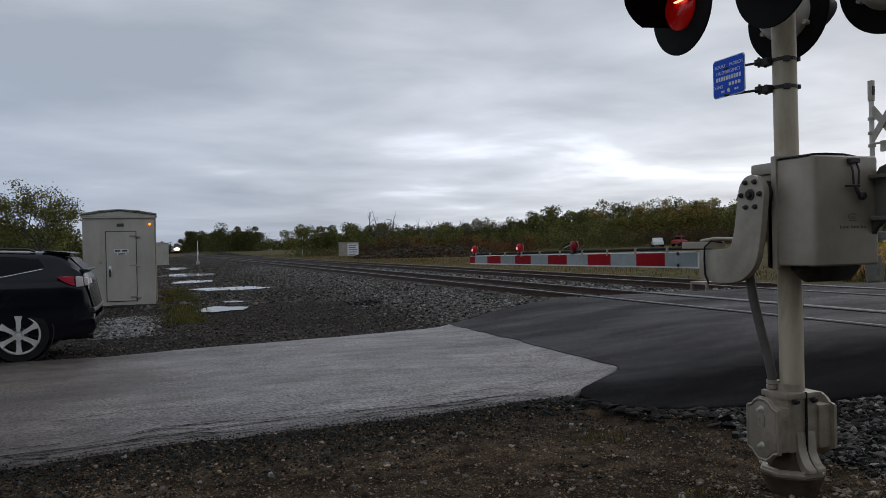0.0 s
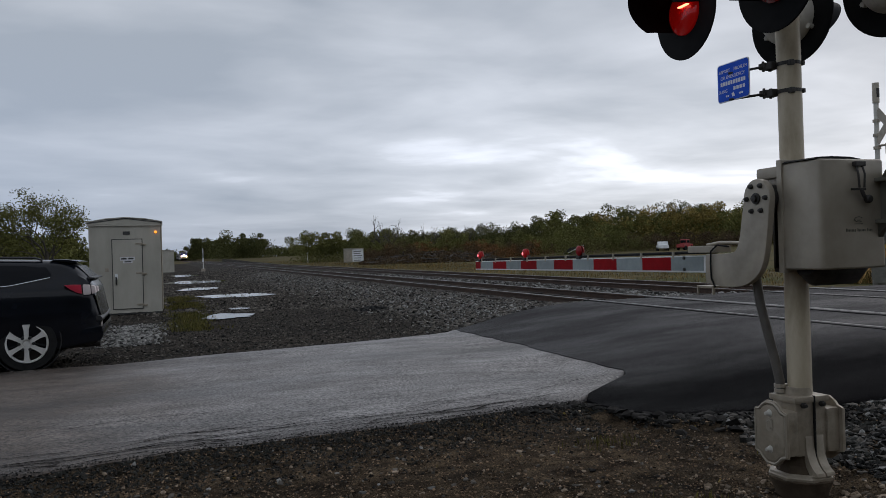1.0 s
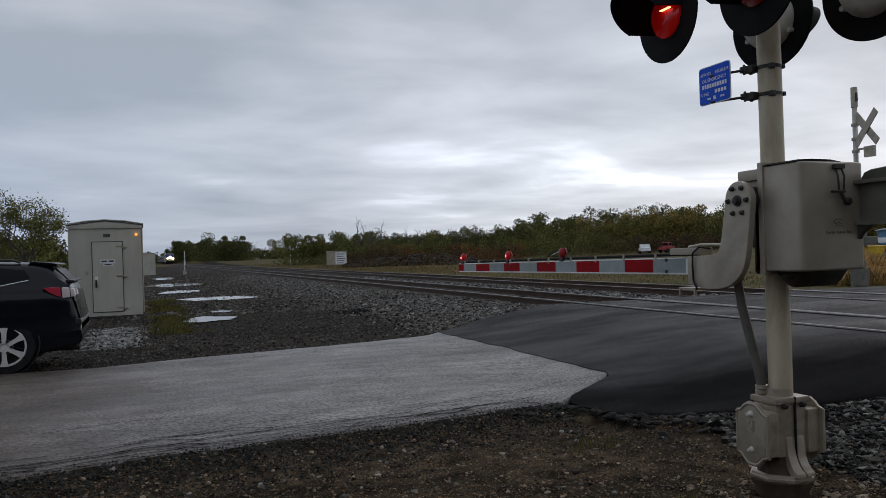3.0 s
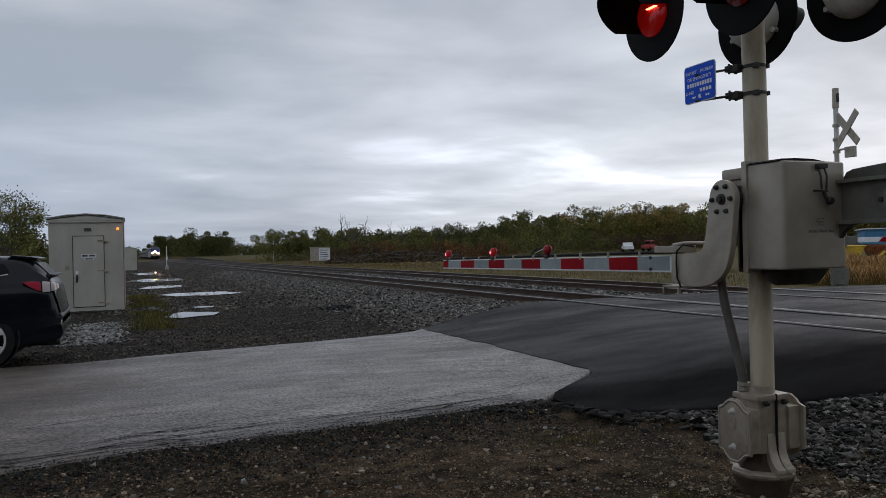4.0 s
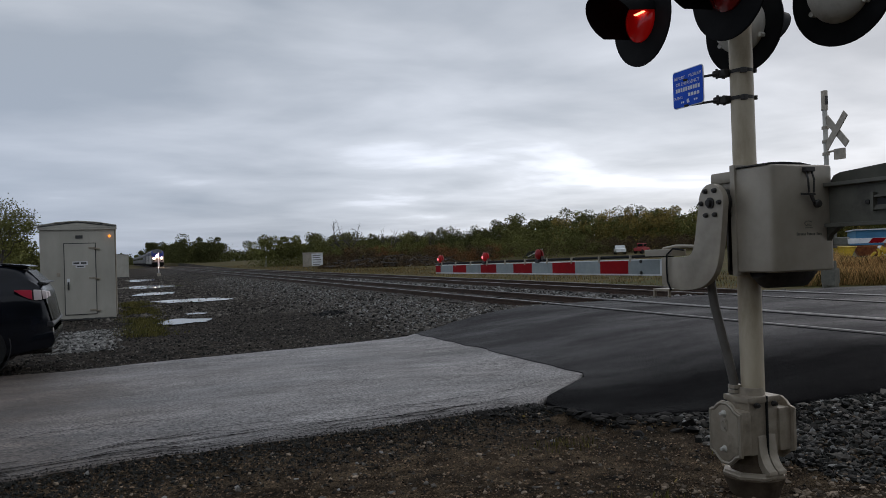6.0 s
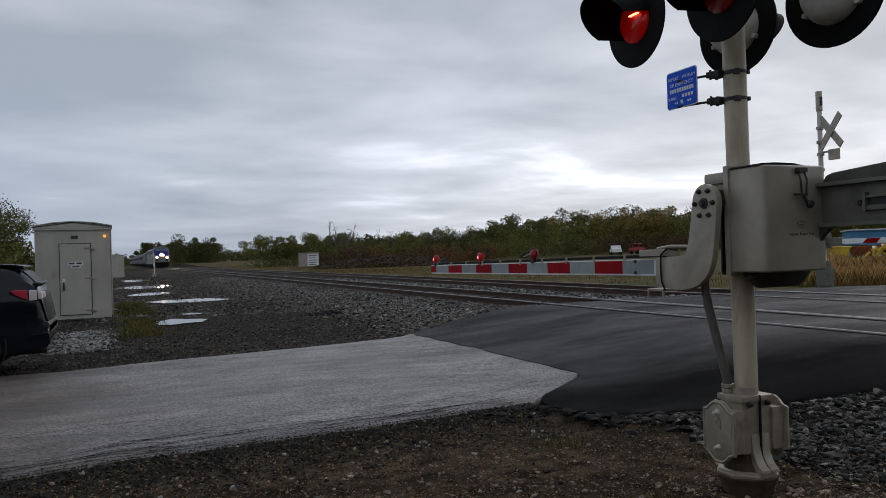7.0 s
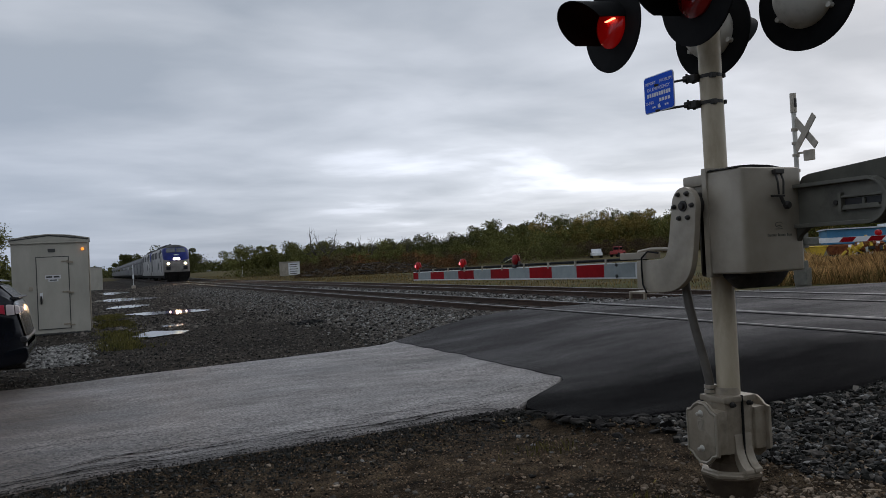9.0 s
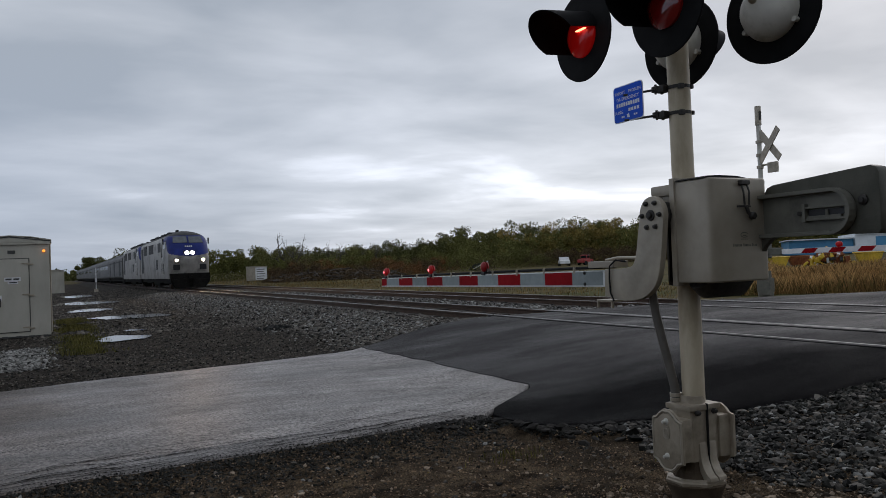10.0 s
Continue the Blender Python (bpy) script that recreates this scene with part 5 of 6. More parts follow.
            for v in ob.data.vertices:
                if v.co.z > 1.0:
                    v.co.z = 1.0 + (v.co.z - 1.0) * 0.84
    return c


build_car()


# ---- train ----
def loft_rings(bm, rings, closed=False):
    for a, b in zip(rings, rings[1:]):
        n = len(a)
        for k in range(n if closed else n - 1):
            bm.faces.new((a[k], a[(k + 1) % n], b[(k + 1) % n], b[k]))


LZ = [0.80, 1.02, 1.4, 1.8, 2.2] + [2.3 + 0.045 * k for k in range(38)] + [4.05, 4.12, 4.18, 4.24, 4.29, 4.32]


def nose_y(z):
    return float(np.interp(z, (1.0, 2.1, 2.5, 2.9, 3.2, 3.5, 3.8, 4.0, 4.15, 4.25, 4.32), (0.10, 0.0, 0.10, 0.30, 0.50, 0.78, 1.08, 1.35, 1.7, 2.1, 2.7)))


def half_w(z):
    return float(np.interp(z, (1.0, 3.4, 3.65, 3.85, 4.05, 4.2, 4.32), (1.48, 1.48, 1.44, 1.34, 1.10, 0.75, 0.25)))


def taller(g, k):
    """Stretches a thing's meshes upwards."""
    for ob in g.children_recursive:
        for v in ob.data.vertices:
            v.co.z *= k


def locomotive(y, label):
    g = thing("locomotive", 9.15, y, RAIL_TOP, label=label, category="locomotive", group="train")
    bm = B()
    rings = []
    for z in LZ:
        w, f = half_w(z), nose_y(z)
        r = min(0.75, w * 0.8)
        plan = [(-w, 20.6)] + [(-w, yy) for yy in (17, 13, 9, 6, 4.5)] + [(-w, 4.2 - 0.12 * j) for j in range(9)] + [(-w, max(f + r, 0.0))]
        for k in range(1, 16):
            a = radians(90 * k / 16)
            plan.append((-w + r * (1 - math.cos(a)), f + r * (1 - math.sin(a)) * 0.85))
        plan.append((-w + r, f))
        plan += [(-(w - r) * j, f - 0.04 * (1 - j)) for j in (0.75, 0.5, 0.25, 0.05)]
        plan = plan + [(-x, yy) for x, yy in reversed(plan)]
        rings.append([bm.verts.new((x, yy, z)) for x, yy in plan])
    loft_rings(bm, rings)
    bm.faces.new(rings[-1])
    bm.faces.new([v for r in rings for v in (r[0],)] + [v for r in reversed(rings) for v in (r[-1],)])
    for f in bm.faces:
        c = f.calc_center_median()
        v_line = 2.40 + 0.09 * abs(c.x) ** 2 + 0.62 * max(0, c.y - nose_y(c.z) - 0.25) ** 1.25
        f.material_index = 1 if c.z > v_line and c.y < 3.2 else 0
        if c.z > 3.9 or (c.y > 3 and c.z > 3.9):
            f.material_index = 2
    part("body", bm, [M_TRAIN_SILVER, M_TRAIN_BLUE, M_TRAIN_ROOF], g, "silver body with blue nose and dark roof")
    for s in (-1, 1):
        bm = B()
        za, zb = 3.36, 3.84
        q = [(s * 0.06, nose_y(za) - 0.05, za), (s * 1.10, nose_y(za) + 0.06, za), (s * 1.02, nose_y(zb) + 0.06, zb), (s * 0.06, nose_y(zb) - 0.05, zb)]
        bm.faces.new([bm.verts.new(p) for p in q])
        bm.normal_update()
        bmesh.ops.solidify(bm, geom=bm.faces[:], thickness=0.02)
        bmesh.ops.translate(bm, vec=(0, -0.035, 0.01), verts=bm.verts[:])
        part("windscreen", bm, M_WINDSCREEN, g, "dark windscreen pane")
        bm = B()
        box(bm, (s * 1.47 - .03, 2.0, 3.0), (s * 1.47 + .03, 2.9, 3.55), 0.02)
        part("cab_window", bm, M_GLASS_DARK, g, "dark cab window")
        bm = B()
        lathe(bm, (s * 0.19, nose_y(2.62) - 0.045, 2.62), (0, -1, 0), [(0, .13), (.02, .13), (.03, .11), (.032, .001)], 16)
        part("headlight", bm, M_HEADLIGHT, g, "bright headlight")
        # added ring that blocks the headlight's sideways spill
        bm = B()
        lathe(bm, (s * 0.19, nose_y(2.62) - 0.03, 2.62), (0, -1, 0), [(0, .185), (.16, .175), (.16, .145), (0, .135)], 20, caps=False)
        part("lamp_ring", bm, M_TRAIN_ROOF, g)
        # the same added spill guard round the ditch light
        bm = B()
        lathe(bm, (s * 0.95, 0.12, 2.10), (0, -1, 0), [(0, .135), (.25, .13), (.25, .105), (0, .10)], 20, caps=False)
        part("lamp_ring", bm, M_TRAIN_ROOF, g)
        bm = B()
        lathe(bm, (s * 0.95, 0.05, 2.10), (0, -1, 0), [(0, .098), (.05, .098), (.06, .08), (.062, .001)], 16)
        part("ditch_light", bm, M_HEADLIGHT, g, "bright ditch light")
        bm = B()
        box(bm, (s * 0.95 - .24, -0.02, 1.42), (s * 0.95 + .24, 0.14, 1.80), 0.02)
        part("step_recess", bm, M_TRAIN_ROOF, g, "dark recess")
        for ya, yb, za, zb in ((4.2, 4.5, 1.2, 3.4), (7.0, 7.9, 1.5, 2.3), (9.9, 12.2, 2.85, 3.6), (15.0, 17.6, 2.85, 3.65), (4.9, 6.6, 2.85, 3.55), (12.4, 13.2, 2.85, 3.6), (18.2, 19.6, 1.3, 3.5), (3.0, 3.7, 1.15, 1.9)):
            bm = B()
            box(bm, (s * 1.48 - .02, ya, za), (s * 1.48 + .02, yb, zb), 0.01)
            part("side_grille", bm, M_TRAIN_ROOF, g, "dark side grille")
        bm = B()
        tube(bm, [(s * 1.40, 1.75, 3.55), (s * 1.66, 1.70, 3.50)], 0.02, 6)
        box(bm, (s * 1.66 - .05, 1.64, 3.30), (s * 1.66 + .05, 1.74, 3.75), 0.015)
        part("mirror", bm, M_TRAIN_ROOF, g, "dark cab mirror")
        bm = B()
        tube(bm, [(s * 1.52, 3.1, 1.1), (s * 1.55, 3.1, 2.4)], 0.02, 6)
        tube(bm, [(s * 1.52, 3.8, 1.1), (s * 1.55, 3.8, 2.4)], 0.02, 6)
        part("grab_rail", bm, M_RIM, g)
    # dark block added behind the headlights so their spill misses the blue nose
    bm = B()
    box(bm, (-.42, nose_y(2.62) - 0.05, 2.45), (.42, nose_y(2.62) + 0.12, 2.79), 0.03)
    part("headlight_housing", bm, M_TRAIN_ROOF, g, "added dark block that keeps headlight spill off the nose")
    bm = B()
    for k in range(4):
        box(bm, (-.27 + .14 * k, nose_y(3.1) - 0.07, 3.05), (-.27 + .14 * k + .10, nose_y(3.1) - 0.0, 3.16))
    part("number_board", bm, M_WHITE, g, "white bars in place of a number")
    bm = B()
    prism(bm, [(-1.44, 1.16), (1.44, 1.16), (1.40, .55), (1.05, .10), (-1.05, .10), (-1.40, .55)], "y", -0.06, 0.4, 0.03)
    for s in (-1, 1):
        prism(bm, [(s * .25, .78), (s * 1.3, .72), (s * 1.05, .12), (s * .12, .10)], "y", -0.24, -0.05, 0.02)
    box(bm, (-1.3, .3, .5), (1.3, 20.5, .82))
    part("underframe", bm, M_TRAIN_UNDER, g, "black pilot and underframe")
    bm = B()
    box(bm, (-.16, -.35, .72), (.16, .2, 1.0), 0.03)
    part("coupler", bm, M_TRAIN_UNDER, g)
    bm = B()
    box(bm, (-1.2, 8.2, .25), (1.2, 12.4, 1.0), 0.1)
    part("fuel_tank", bm, M_TRAIN_UNDER, g)
    for yb in (3.6, 16.2):
        bm = B()
        box(bm, (-1.0, yb - .3, .5), (1.0, yb + .3, .78), 0.03)
        bo = part("bogie", bm, M_TRAIN_UNDER, g, "dark bogie")
        for s in (-1, 1):
            bm = B()
            box(bm, (s * 1.12 - .1, yb - 1.7, .42), (s * 1.12 + .1, yb + 1.7, .80), 0.03)
            part("side_frame", bm, M_TRAIN_UNDER, bo)
        for dy in (-1.35, 1.35):
            bm = B()
            for s in (-1, 1):
                cyl(bm, (s * .69, yb + dy, .51), (s * .82, yb + dy, .51), .51, seg=22)
            cyl(bm, (-.8, yb + dy, .51), (.8, yb + dy, .51), .08, seg=8)
            part("wheelset", bm, M_STEEL_RAIL, bo)
    for yy, l in ((5.2, 1.1), (8.0, 2.4), (12.2, 2.6), (16.0, 2.4)):
        bm = B()
        box(bm, (-.8, yy, 4.22), (.8, yy + l, 4.37), 0.05)
        part("roof_fan", bm, M_TRAIN_ROOF, g, "dark roof fan housing")
    bm = B()
    box(bm, (-.5, 3.0, 4.24), (-.3, 3.5, 4.42), 0.03)
    part("horn", bm, M_TRAIN_ROOF, g, "dark roof horn")
    taller(g, 1.035)
    return g


def coach(y, label, first):
    g = thing("passenger_coach", 9.15, y, RAIL_TOP, label=label, category="railway coach", group="train")
    bm = B()
    L_ = 25.6
    half = [(1.45, .95), (1.52, 1.1), (1.52, 3.2), (1.42, 3.65), (1.1, 3.95), (.5, 4.12)]
    prof = half + [(-a, b) for a, b in reversed(half)]
    prism(bm, prof, "y", 0, L_)
    bm.normal_update()
    for f in bm.faces:
        if f.calc_center_median().z > 3.7:
            f.material_index = 1
    part("body", bm, [M_COACH, M_TRAIN_ROOF], g, "fluted silver coach body")
    for s in (-1, 1):
        if first:
            for ya, yb in ((3.0, 5.2), (13.0, 15.2), (22.0, 23.4)):
                bm = B()
                box(bm, (s * 1.52 - .02, ya, 1.2), (s * 1.52 + .02, yb, 3.2))
                part("baggage_door", bm, M_TRAIN_ROOF, g, "dark sliding door")
        else:
            for k in range(9):
                bm = B()
                box(bm, (s * 1.52 - .02, 2.4 + 2.35 * k, 2.25), (s * 1.52 + .02, 4.1 + 2.35 * k, 2.85), 0.01)
                part("window", bm, M_GLASS_DARK, g, "dark coach window")
        bm = B()
        for zz in (1.25, 1.5, 1.75, 3.3):
            box(bm, (s * 1.52 - .015, .1, zz), (s * 1.52 + .015, L_ - .1, zz + .09))
        part("fluting", bm, M_COACH, g)
        bm = B()
        box(bm, (s * 1.525 - .012, .1, 2.95), (s * 1.525 + .012, L_ - .1, 3.08))
        part("stripe", bm, M_TRAIN_ROOF, g, "dark stripe")
    bm = B()
    box(bm, (-1.3, .2, .55), (1.3, L_ - .2, .96))
    for yb in (3.5, L_ - 3.5):
        box(bm, (-1.15, yb - 1.5, .2), (1.15, yb + 1.5, .8), 0.05)
    part("underframe", bm, M_TRAIN_UNDER, g, "dark underframe and bogies")
    return g


TRAIN = [(locomotive(0, "silver and blue diesel locomotive with lit headlights"), 0.0), (locomotive(0, "second silver and blue diesel locomotive"), 21.4)]
for ob in TRAIN[1][0].children:
    if ob.name.split(".")[0] in ("headlight", "ditch_light"):
        ob.data.materials.clear()
        ob.data.materials.append(M_TAILCLEAR)
for k_ in range(8):
    TRAIN.append((coach(0, "silver passenger coach behind the locomotives", k_ == 0), 43.2 + 26.4 * k_))


# ---- far side of the crossing ----
def far_signal():
    g = thing("far_crossing_signal", 18.82, 16.68, 0.27, label="white crossing signal mast with crossbuck beyond the tracks", category="crossing signal")
    bm = B()
    cyl(bm, (0, 0, 0), (0, 0, 5.45), .066, seg=16)
    part("pole", bm, M_HOUSING, g, "dull white pole")
    bm = B()
    cyl(bm, (0, 0, 5.0), (0, 0, 5.56), .09, seg=16)
    part("bell", bm, M_ALU, g, "grey bell housing")
    bm = B()
    box(bm, (-.05, -.11, 5.15), (.02, .02, 5.4), .01)
    part("bell_slot", bm, M_HARD, g)
    for k, a in enumerate((-45, 45)):
        bm = B()
        box(bm, (-.61, -.012, -.11), (.61, .012, .11), .004)
        for v in bm.verts:
            v.co = Matrix.Rotation(radians(a), 3, "Y") @ v.co
        b = part("crossbuck_blade", bm, M_ALU, g, "dull white crossbuck blade")
        b.matrix_basis = pose(-0.10 - 0.03 * k, -0.46, 4.34, 0, 0, 78)
        bm = B()
        for s in (-1, 1):
            box(bm, (min(s * .05, s * .54), -.016, -.062), (max(s * .05, s * .54), -.013, .062))
        for v in bm.verts:
            v.co = Matrix.Rotation(radians(a), 3, "Y") @ v.co
        p2 = part("blade_bars", bm, M_BLACK, b, "dark bars in place of lettering")
    bm = B()
    box(bm, (-.05, -.62, 3.55), (.05, -.30, 3.85), .01)
    cyl(bm, (0, 0, 3.8), (0, -.5, 3.8), .03, seg=8)
    part("track_sign", bm, M_ALU, g, "small grey sign plate")
    for zz in (3.3, 3.75, 4.1, 4.5):
        bm = B()
        cyl(bm, (0, 0, zz - .04), (0, 0, zz + .04), .10, seg=12)
        part("clamp", bm, M_ALU, g)
    for yy, zz in ((.42, 2.75), (-.42, 2.75)):
        bm = B()
        lathe(bm, (.2, yy, zz), (1, 0, 0), [(0, .3), (.012, .3), (.013, .16), (.12, .12), (.13, .001)], 24)
        part("lamp_back", bm, M_BLACK, g, "black lamp disc")
    bm = B()
    cyl(bm, (.1, -.5, 2.75), (.1, .5, 2.75), .03, seg=8)
    part("crossarm", bm, M_ALU, g)
    bm = B()
    box(bm, (-.16, -.15, 1.05), (.16, .15, 1.5), .04)
    part("mechanism_case", bm, M_CW_ARM, g, "grey mechanism case")
    bm = B()
    box(bm, (-.15, -.2, .05), (.15, .2, .48), .04)
    lathe(bm, (0, 0, -.1), (0, 0, 1), [(0, .22), (.15, .22), (.2, .16)], 12)
    part("base", bm, M_CW_ARM, g, "grey base casting")
    bm = B()
    box(bm, (-.35, -.05, .0), (-.25, -.45, .7), .02)
    part("relay_post", bm, M_CW_ARM, g)
    a = thing("far_gate_arm", 18.82, 16.33, 1.50, label="lowered red and white gate arm across the far lane", category="crossing gate")
    bm = B()
    box(bm, (-.03, -8.0, -.065), (.03, -.2, .075), .005)
    boom = part("boom", bm, M_WHITE, a, "white boom")
    y = -.95
    while y > -7.8:
        bm = B()
        prism(bm, [(y, -.06), (y - .42, -.06), (y - .56, .07), (y - .14, .07)], "x", -.034, -.029)
        part("stripe", bm, M_REDSTRIPE, boom, "slanting red stripe")
        y -= .86
    for yy in (-2.15, -5.0, -7.7):
        bm = B()
        lathe(bm, (-.04, yy, .15), (-1, 0, 0), [(0, .08), (.04, .07), (.065, .04), (.066, .001)], 16)
        lathe(bm, (.0, yy, .15), (1, 0, 0), [(0, .08), (.04, .07), (.065, .04), (.066, .001)], 16)
        box(bm, (-.02, yy - .03, .05), (.02, yy + .03, .1))
        part("gate_lamp", bm, M_ARM_LIT, a, "lit red gate lamp")
    bm = B()
    box(bm, (-.05, -.3, -.1), (.05, .9, .12), .03)
    part("arm_bracket", bm, M_CW_ARM, a)


far_signal()


def polar(head, d):
    return d * math.sin(radians(head)), d * math.cos(radians(head))


def blue_building():
    x, y = polar(50.0, 118)
    g = thing("warehouse", x, y, 1.0, label="long low blue and white metal warehouse", category="building")
    g.matrix_basis = pose(x, y, 0.95, 0, 0, -46)
    bm = B()
    box(bm, (0, 0, 0), (7.9, 16, 1.95))
    part("wall", bm, M_BLDG_BLUE, g, "blue corrugated wall")
    bm = B()
    for k in range(17):
        box(bm, (.2 + k * .45, -.04, 0), (.3 + k * .45, .0, 1.9))
    part("rib", bm, M_BLDG_BLUE, g, kind="stuff")
    bm = B()
    prism(bm, [(-.3, 1.95), (7.95, 1.95), (7.95, 2.1), (-.3, 2.1)], "y", -.4, 16)
    part("roof", bm, M_BLDG_WHITE, g, "pale roof edge")
    bm = B()
    box(bm, (8.0, -1.0, 0), (34, 16, 2.4))
    part("annex_wall", bm, M_BLDG_WHITE, g, "white annex wall")
    bm = B()
    box(bm, (10.4, -1.05, .2), (20, -.98, 2.1))
    part("shutter", bm, M_BLDG_BLUE, g, "blue shutter door")
    bm = B()
    box(bm, (8.0, -1.2, 2.4), (34.3, 16.2, 2.58))
    part("annex_roof", bm, M_BLDG_WHITE, g, "white roof edge")


blue_building()


def machine(head, d, z, kind, rz, colour, label, size=0.8):
    """Small plant far off: a body, cab, arm and wheels."""
    x, y = polar(head, d)
    g = thing(kind, x, y, z, label=label, category=kind.replace("_", " "))
    g.matrix_basis = pose(x, y, z, 0, 0, rz)
    bm = B()
    box(bm, (-1.5, -.8, .5), (1.5, .8, 1.15), .12)
    part("body", bm, colour, g)
    bm = B()
    box(bm, (-.5, -.7, 1.1), (.6, .7, 2.0), .1)
    cab = part("cab", bm, colour, g)
    bm = B()
    box(bm, (-.52, -.6, 1.35), (.62, .6, 1.85), .05)
    box(bm, (-.4, -.72, 1.35), (.5, .72, 1.85), .05)
    part("cab_glass", bm, M_GLASS_DARK, cab, "dark cab glass")
    for sx in (-1, 1):
        for sy in (-1, 1):
            bm = B()
            lathe(bm, (sx * .95, sy * .62, .42), (0, sy, 0), [(0, .42), (.24, .42), (.25, .2), (.2, .19), (.2, .001)], 18)
            part("wheel", bm, M_RUBBER, g, "black wheel")
    for ob in g.children_recursive:
        for v in ob.data.vertices:
            v.co *= size
    return g


def pickup(head, d, z, rz, colour, label):
    x, y = polar(head, d)
    g = thing("pickup_truck", x, y, z, label=label, category="truck")
    g.matrix_basis = pose(x, y, z, 0, 0, rz)
    bm = B()
    prism(bm, [(-2.6, .45), (2.5, .45), (2.55, .9), (1.2, 1.05), (.7, 1.65), (-.6, 1.68), (-.75, 1.1), (-2.6, 1.05)], "y", -.9, .9, .06)
    part("body", bm, colour, g)
    bm = B()
    prism(bm, [(1.05, 1.1), (.66, 1.56), (-.5, 1.6), (-.6, 1.1)], "y", -.92, .92)
    part("windows", bm, M_GLASS_DARK, g, "dark windows")
    for sx in (-1.6, 1.6):
        for sy in (-1, 1):
            bm = B()
            lathe(bm, (sx, sy * .75, .38), (0, sy, 0), [(0, .38), (.2, .38), (.21, .2), (.211, .001)], 18)
            part("wheel", bm, M_RUBBER, g, "black wheel")
    for ob in g.children_recursive:
        for v in ob.data.vertices:
            v.co *= 0.84
    return g


pickup(35.0, 124, land(*polar(35.0, 124)), 60, M_WHITE, "white pickup truck standing before the woods")
machine(36.5, 124, land(*polar(36.5, 124)), "tractor", 20, M_REDPAINT, "small red tractor standing before the woods")


def leaning_panel():
    x, y = polar(29.0, 122)
    g = thing("leaning_panel", x, y, land(x, y) - .02, label="white sheet leaning on a dark frame before the woods", category="panel")
    g.matrix_basis = pose(x, y, land(x, y) - .02, 0, 0, -29)
    bm = B()
    prism(bm, [(-1.35, .22), (1.15, 1.42), (1.22, 1.30), (-1.28, .10)], "y", -.9, .2)
    part("sheet", bm, M_WHITE, g, "white tilted sheet")
    bm = B()
    box(bm, (.9, -.8, 0), (1.05, -.65, 1.22))
    box(bm, (.9, .0, 0), (1.05, .15, 1.22))
    box(bm, (-.3, -.8, 0), (-.2, -.65, .62))
    box(bm, (-1.0, -.8, 0), (1.05, -.68, .12))
    part("frame", bm, M_HARD, g, "dark supporting frame")
    bm = B()
    prism(bm, [(-1.9, .05), (-.7, .05), (.6, 1.12), (-.9, 1.05)], "y", .5, 1.2, .05)
    part("dark_body", bm, M_BLACK, g, "dark bulk behind the sheet")


leaning_panel()


def skip_container(head, d, rz, l, h, colour, label):
    """Open steel skip with sloping ends, a rolled rim and upright ribs."""
    x, y = polar(head, d)
    g = thing("skip_container", x, y, land(x, y) - .02, label=label, category="skip", group="steel skips")
    g.matrix_basis = pose(x, y, land(x, y) - .02, 0, 0, rz)
    bm = B()
    prism(bm, [(-l / 2 + .35, .1), (l / 2 - .35, .1), (l / 2, h), (l / 2 - .08, h), (l / 2 - .42, .18), (-l / 2 + .42, .18), (-l / 2 + .08, h), (-l / 2, h)], "y", -.9, .9)
    for sy in (-.9, .84):
        prism(bm, [(-l / 2 + .35, .1), (l / 2 - .35, .1), (l / 2, h), (-l / 2, h)], "y", sy, sy + .06)
    part("body", bm, colour, g)
    bm = B()
    for sy in (-.93, .93):
        tube(bm, [(-l / 2 - .03, sy, h), (l / 2 + .03, sy, h)], .06, 8)
    part("rim", bm, colour, g)
    for k in range(5):
        xx = -l / 2 + .6 + k * (l - 1.2) / 4
        bm = B()
        box(bm, (xx - .06, -.98, .14), (xx + .06, -.9, h - .04), .01)
        part("rib", bm, colour, g)
    for sx in (-1, 1):
        bm = B()
        box(bm, (sx * l * .3 - .12, -.85, 0), (sx * l * .3 + .12, .85, .11))
        part("skid", bm, M_HARD, g, "dark skid")
    return g


skip_container(49.3, 72, -40, 1.5, .85, M_YELLOW, "yellow steel skip behind the dry grass")
skip_container(50.6, 74, -44, 2.0, .85, M_RUST, "rusty red steel skip behind the dry grass")
skip_container(54.6, 70, -50, 2.0, 1.02, M_YELLOW, "yellow steel skip before the warehouse")
skip_container(56.9, 71, -52, 2.8, 1.02, M_YELLOW, "yellow steel skip before the warehouse")


def scrap_heap():
    """Bent sheets and bars of old metal thrown together."""
    bm = B()
    for k in range(170):
        h, d = rng.normal(52.45, .62), rng.uniform(68, 73)
        x, y = polar(h, d)
        top = 1.35 * max(.15, 1 - abs(h - 52.4) / 1.5)
        c = Vector((x, y, land(x, y) + top * rng.uniform(.1, 1.0)))
        e = Vector((rng.uniform(.12, .6), rng.uniform(.03, .16), rng.uniform(.03, .2)))
        rot = Matrix.Rotation(rng.uniform(0, 3.1), 3, "Z") @ Matrix.Rotation(rng.normal(0, .6), 3, "Y")
        box(bm, c - e, c + e, 0, int(rng.choice([0, 0, 0, 1, 1, 2, 3])), rot)
    part("scrap_heap", bm, [M_RUST, M_YELLOW, M_WHITE, M_HARD], None, "heap of rusty and painted scrap metal", category="scrap heap", kind="stuff")


scrap_heap()


def track_cabinet():
    x, y = 23.7, 103.0
    g = thing("track_cabinet", x, y, land(x, y) - .02, label="grey and white railway equipment cabinet on legs", category="cabinet")
    g.matrix_basis = pose(x, y, land(x, y) - .02, 0, 0, -12)
    bm = B()
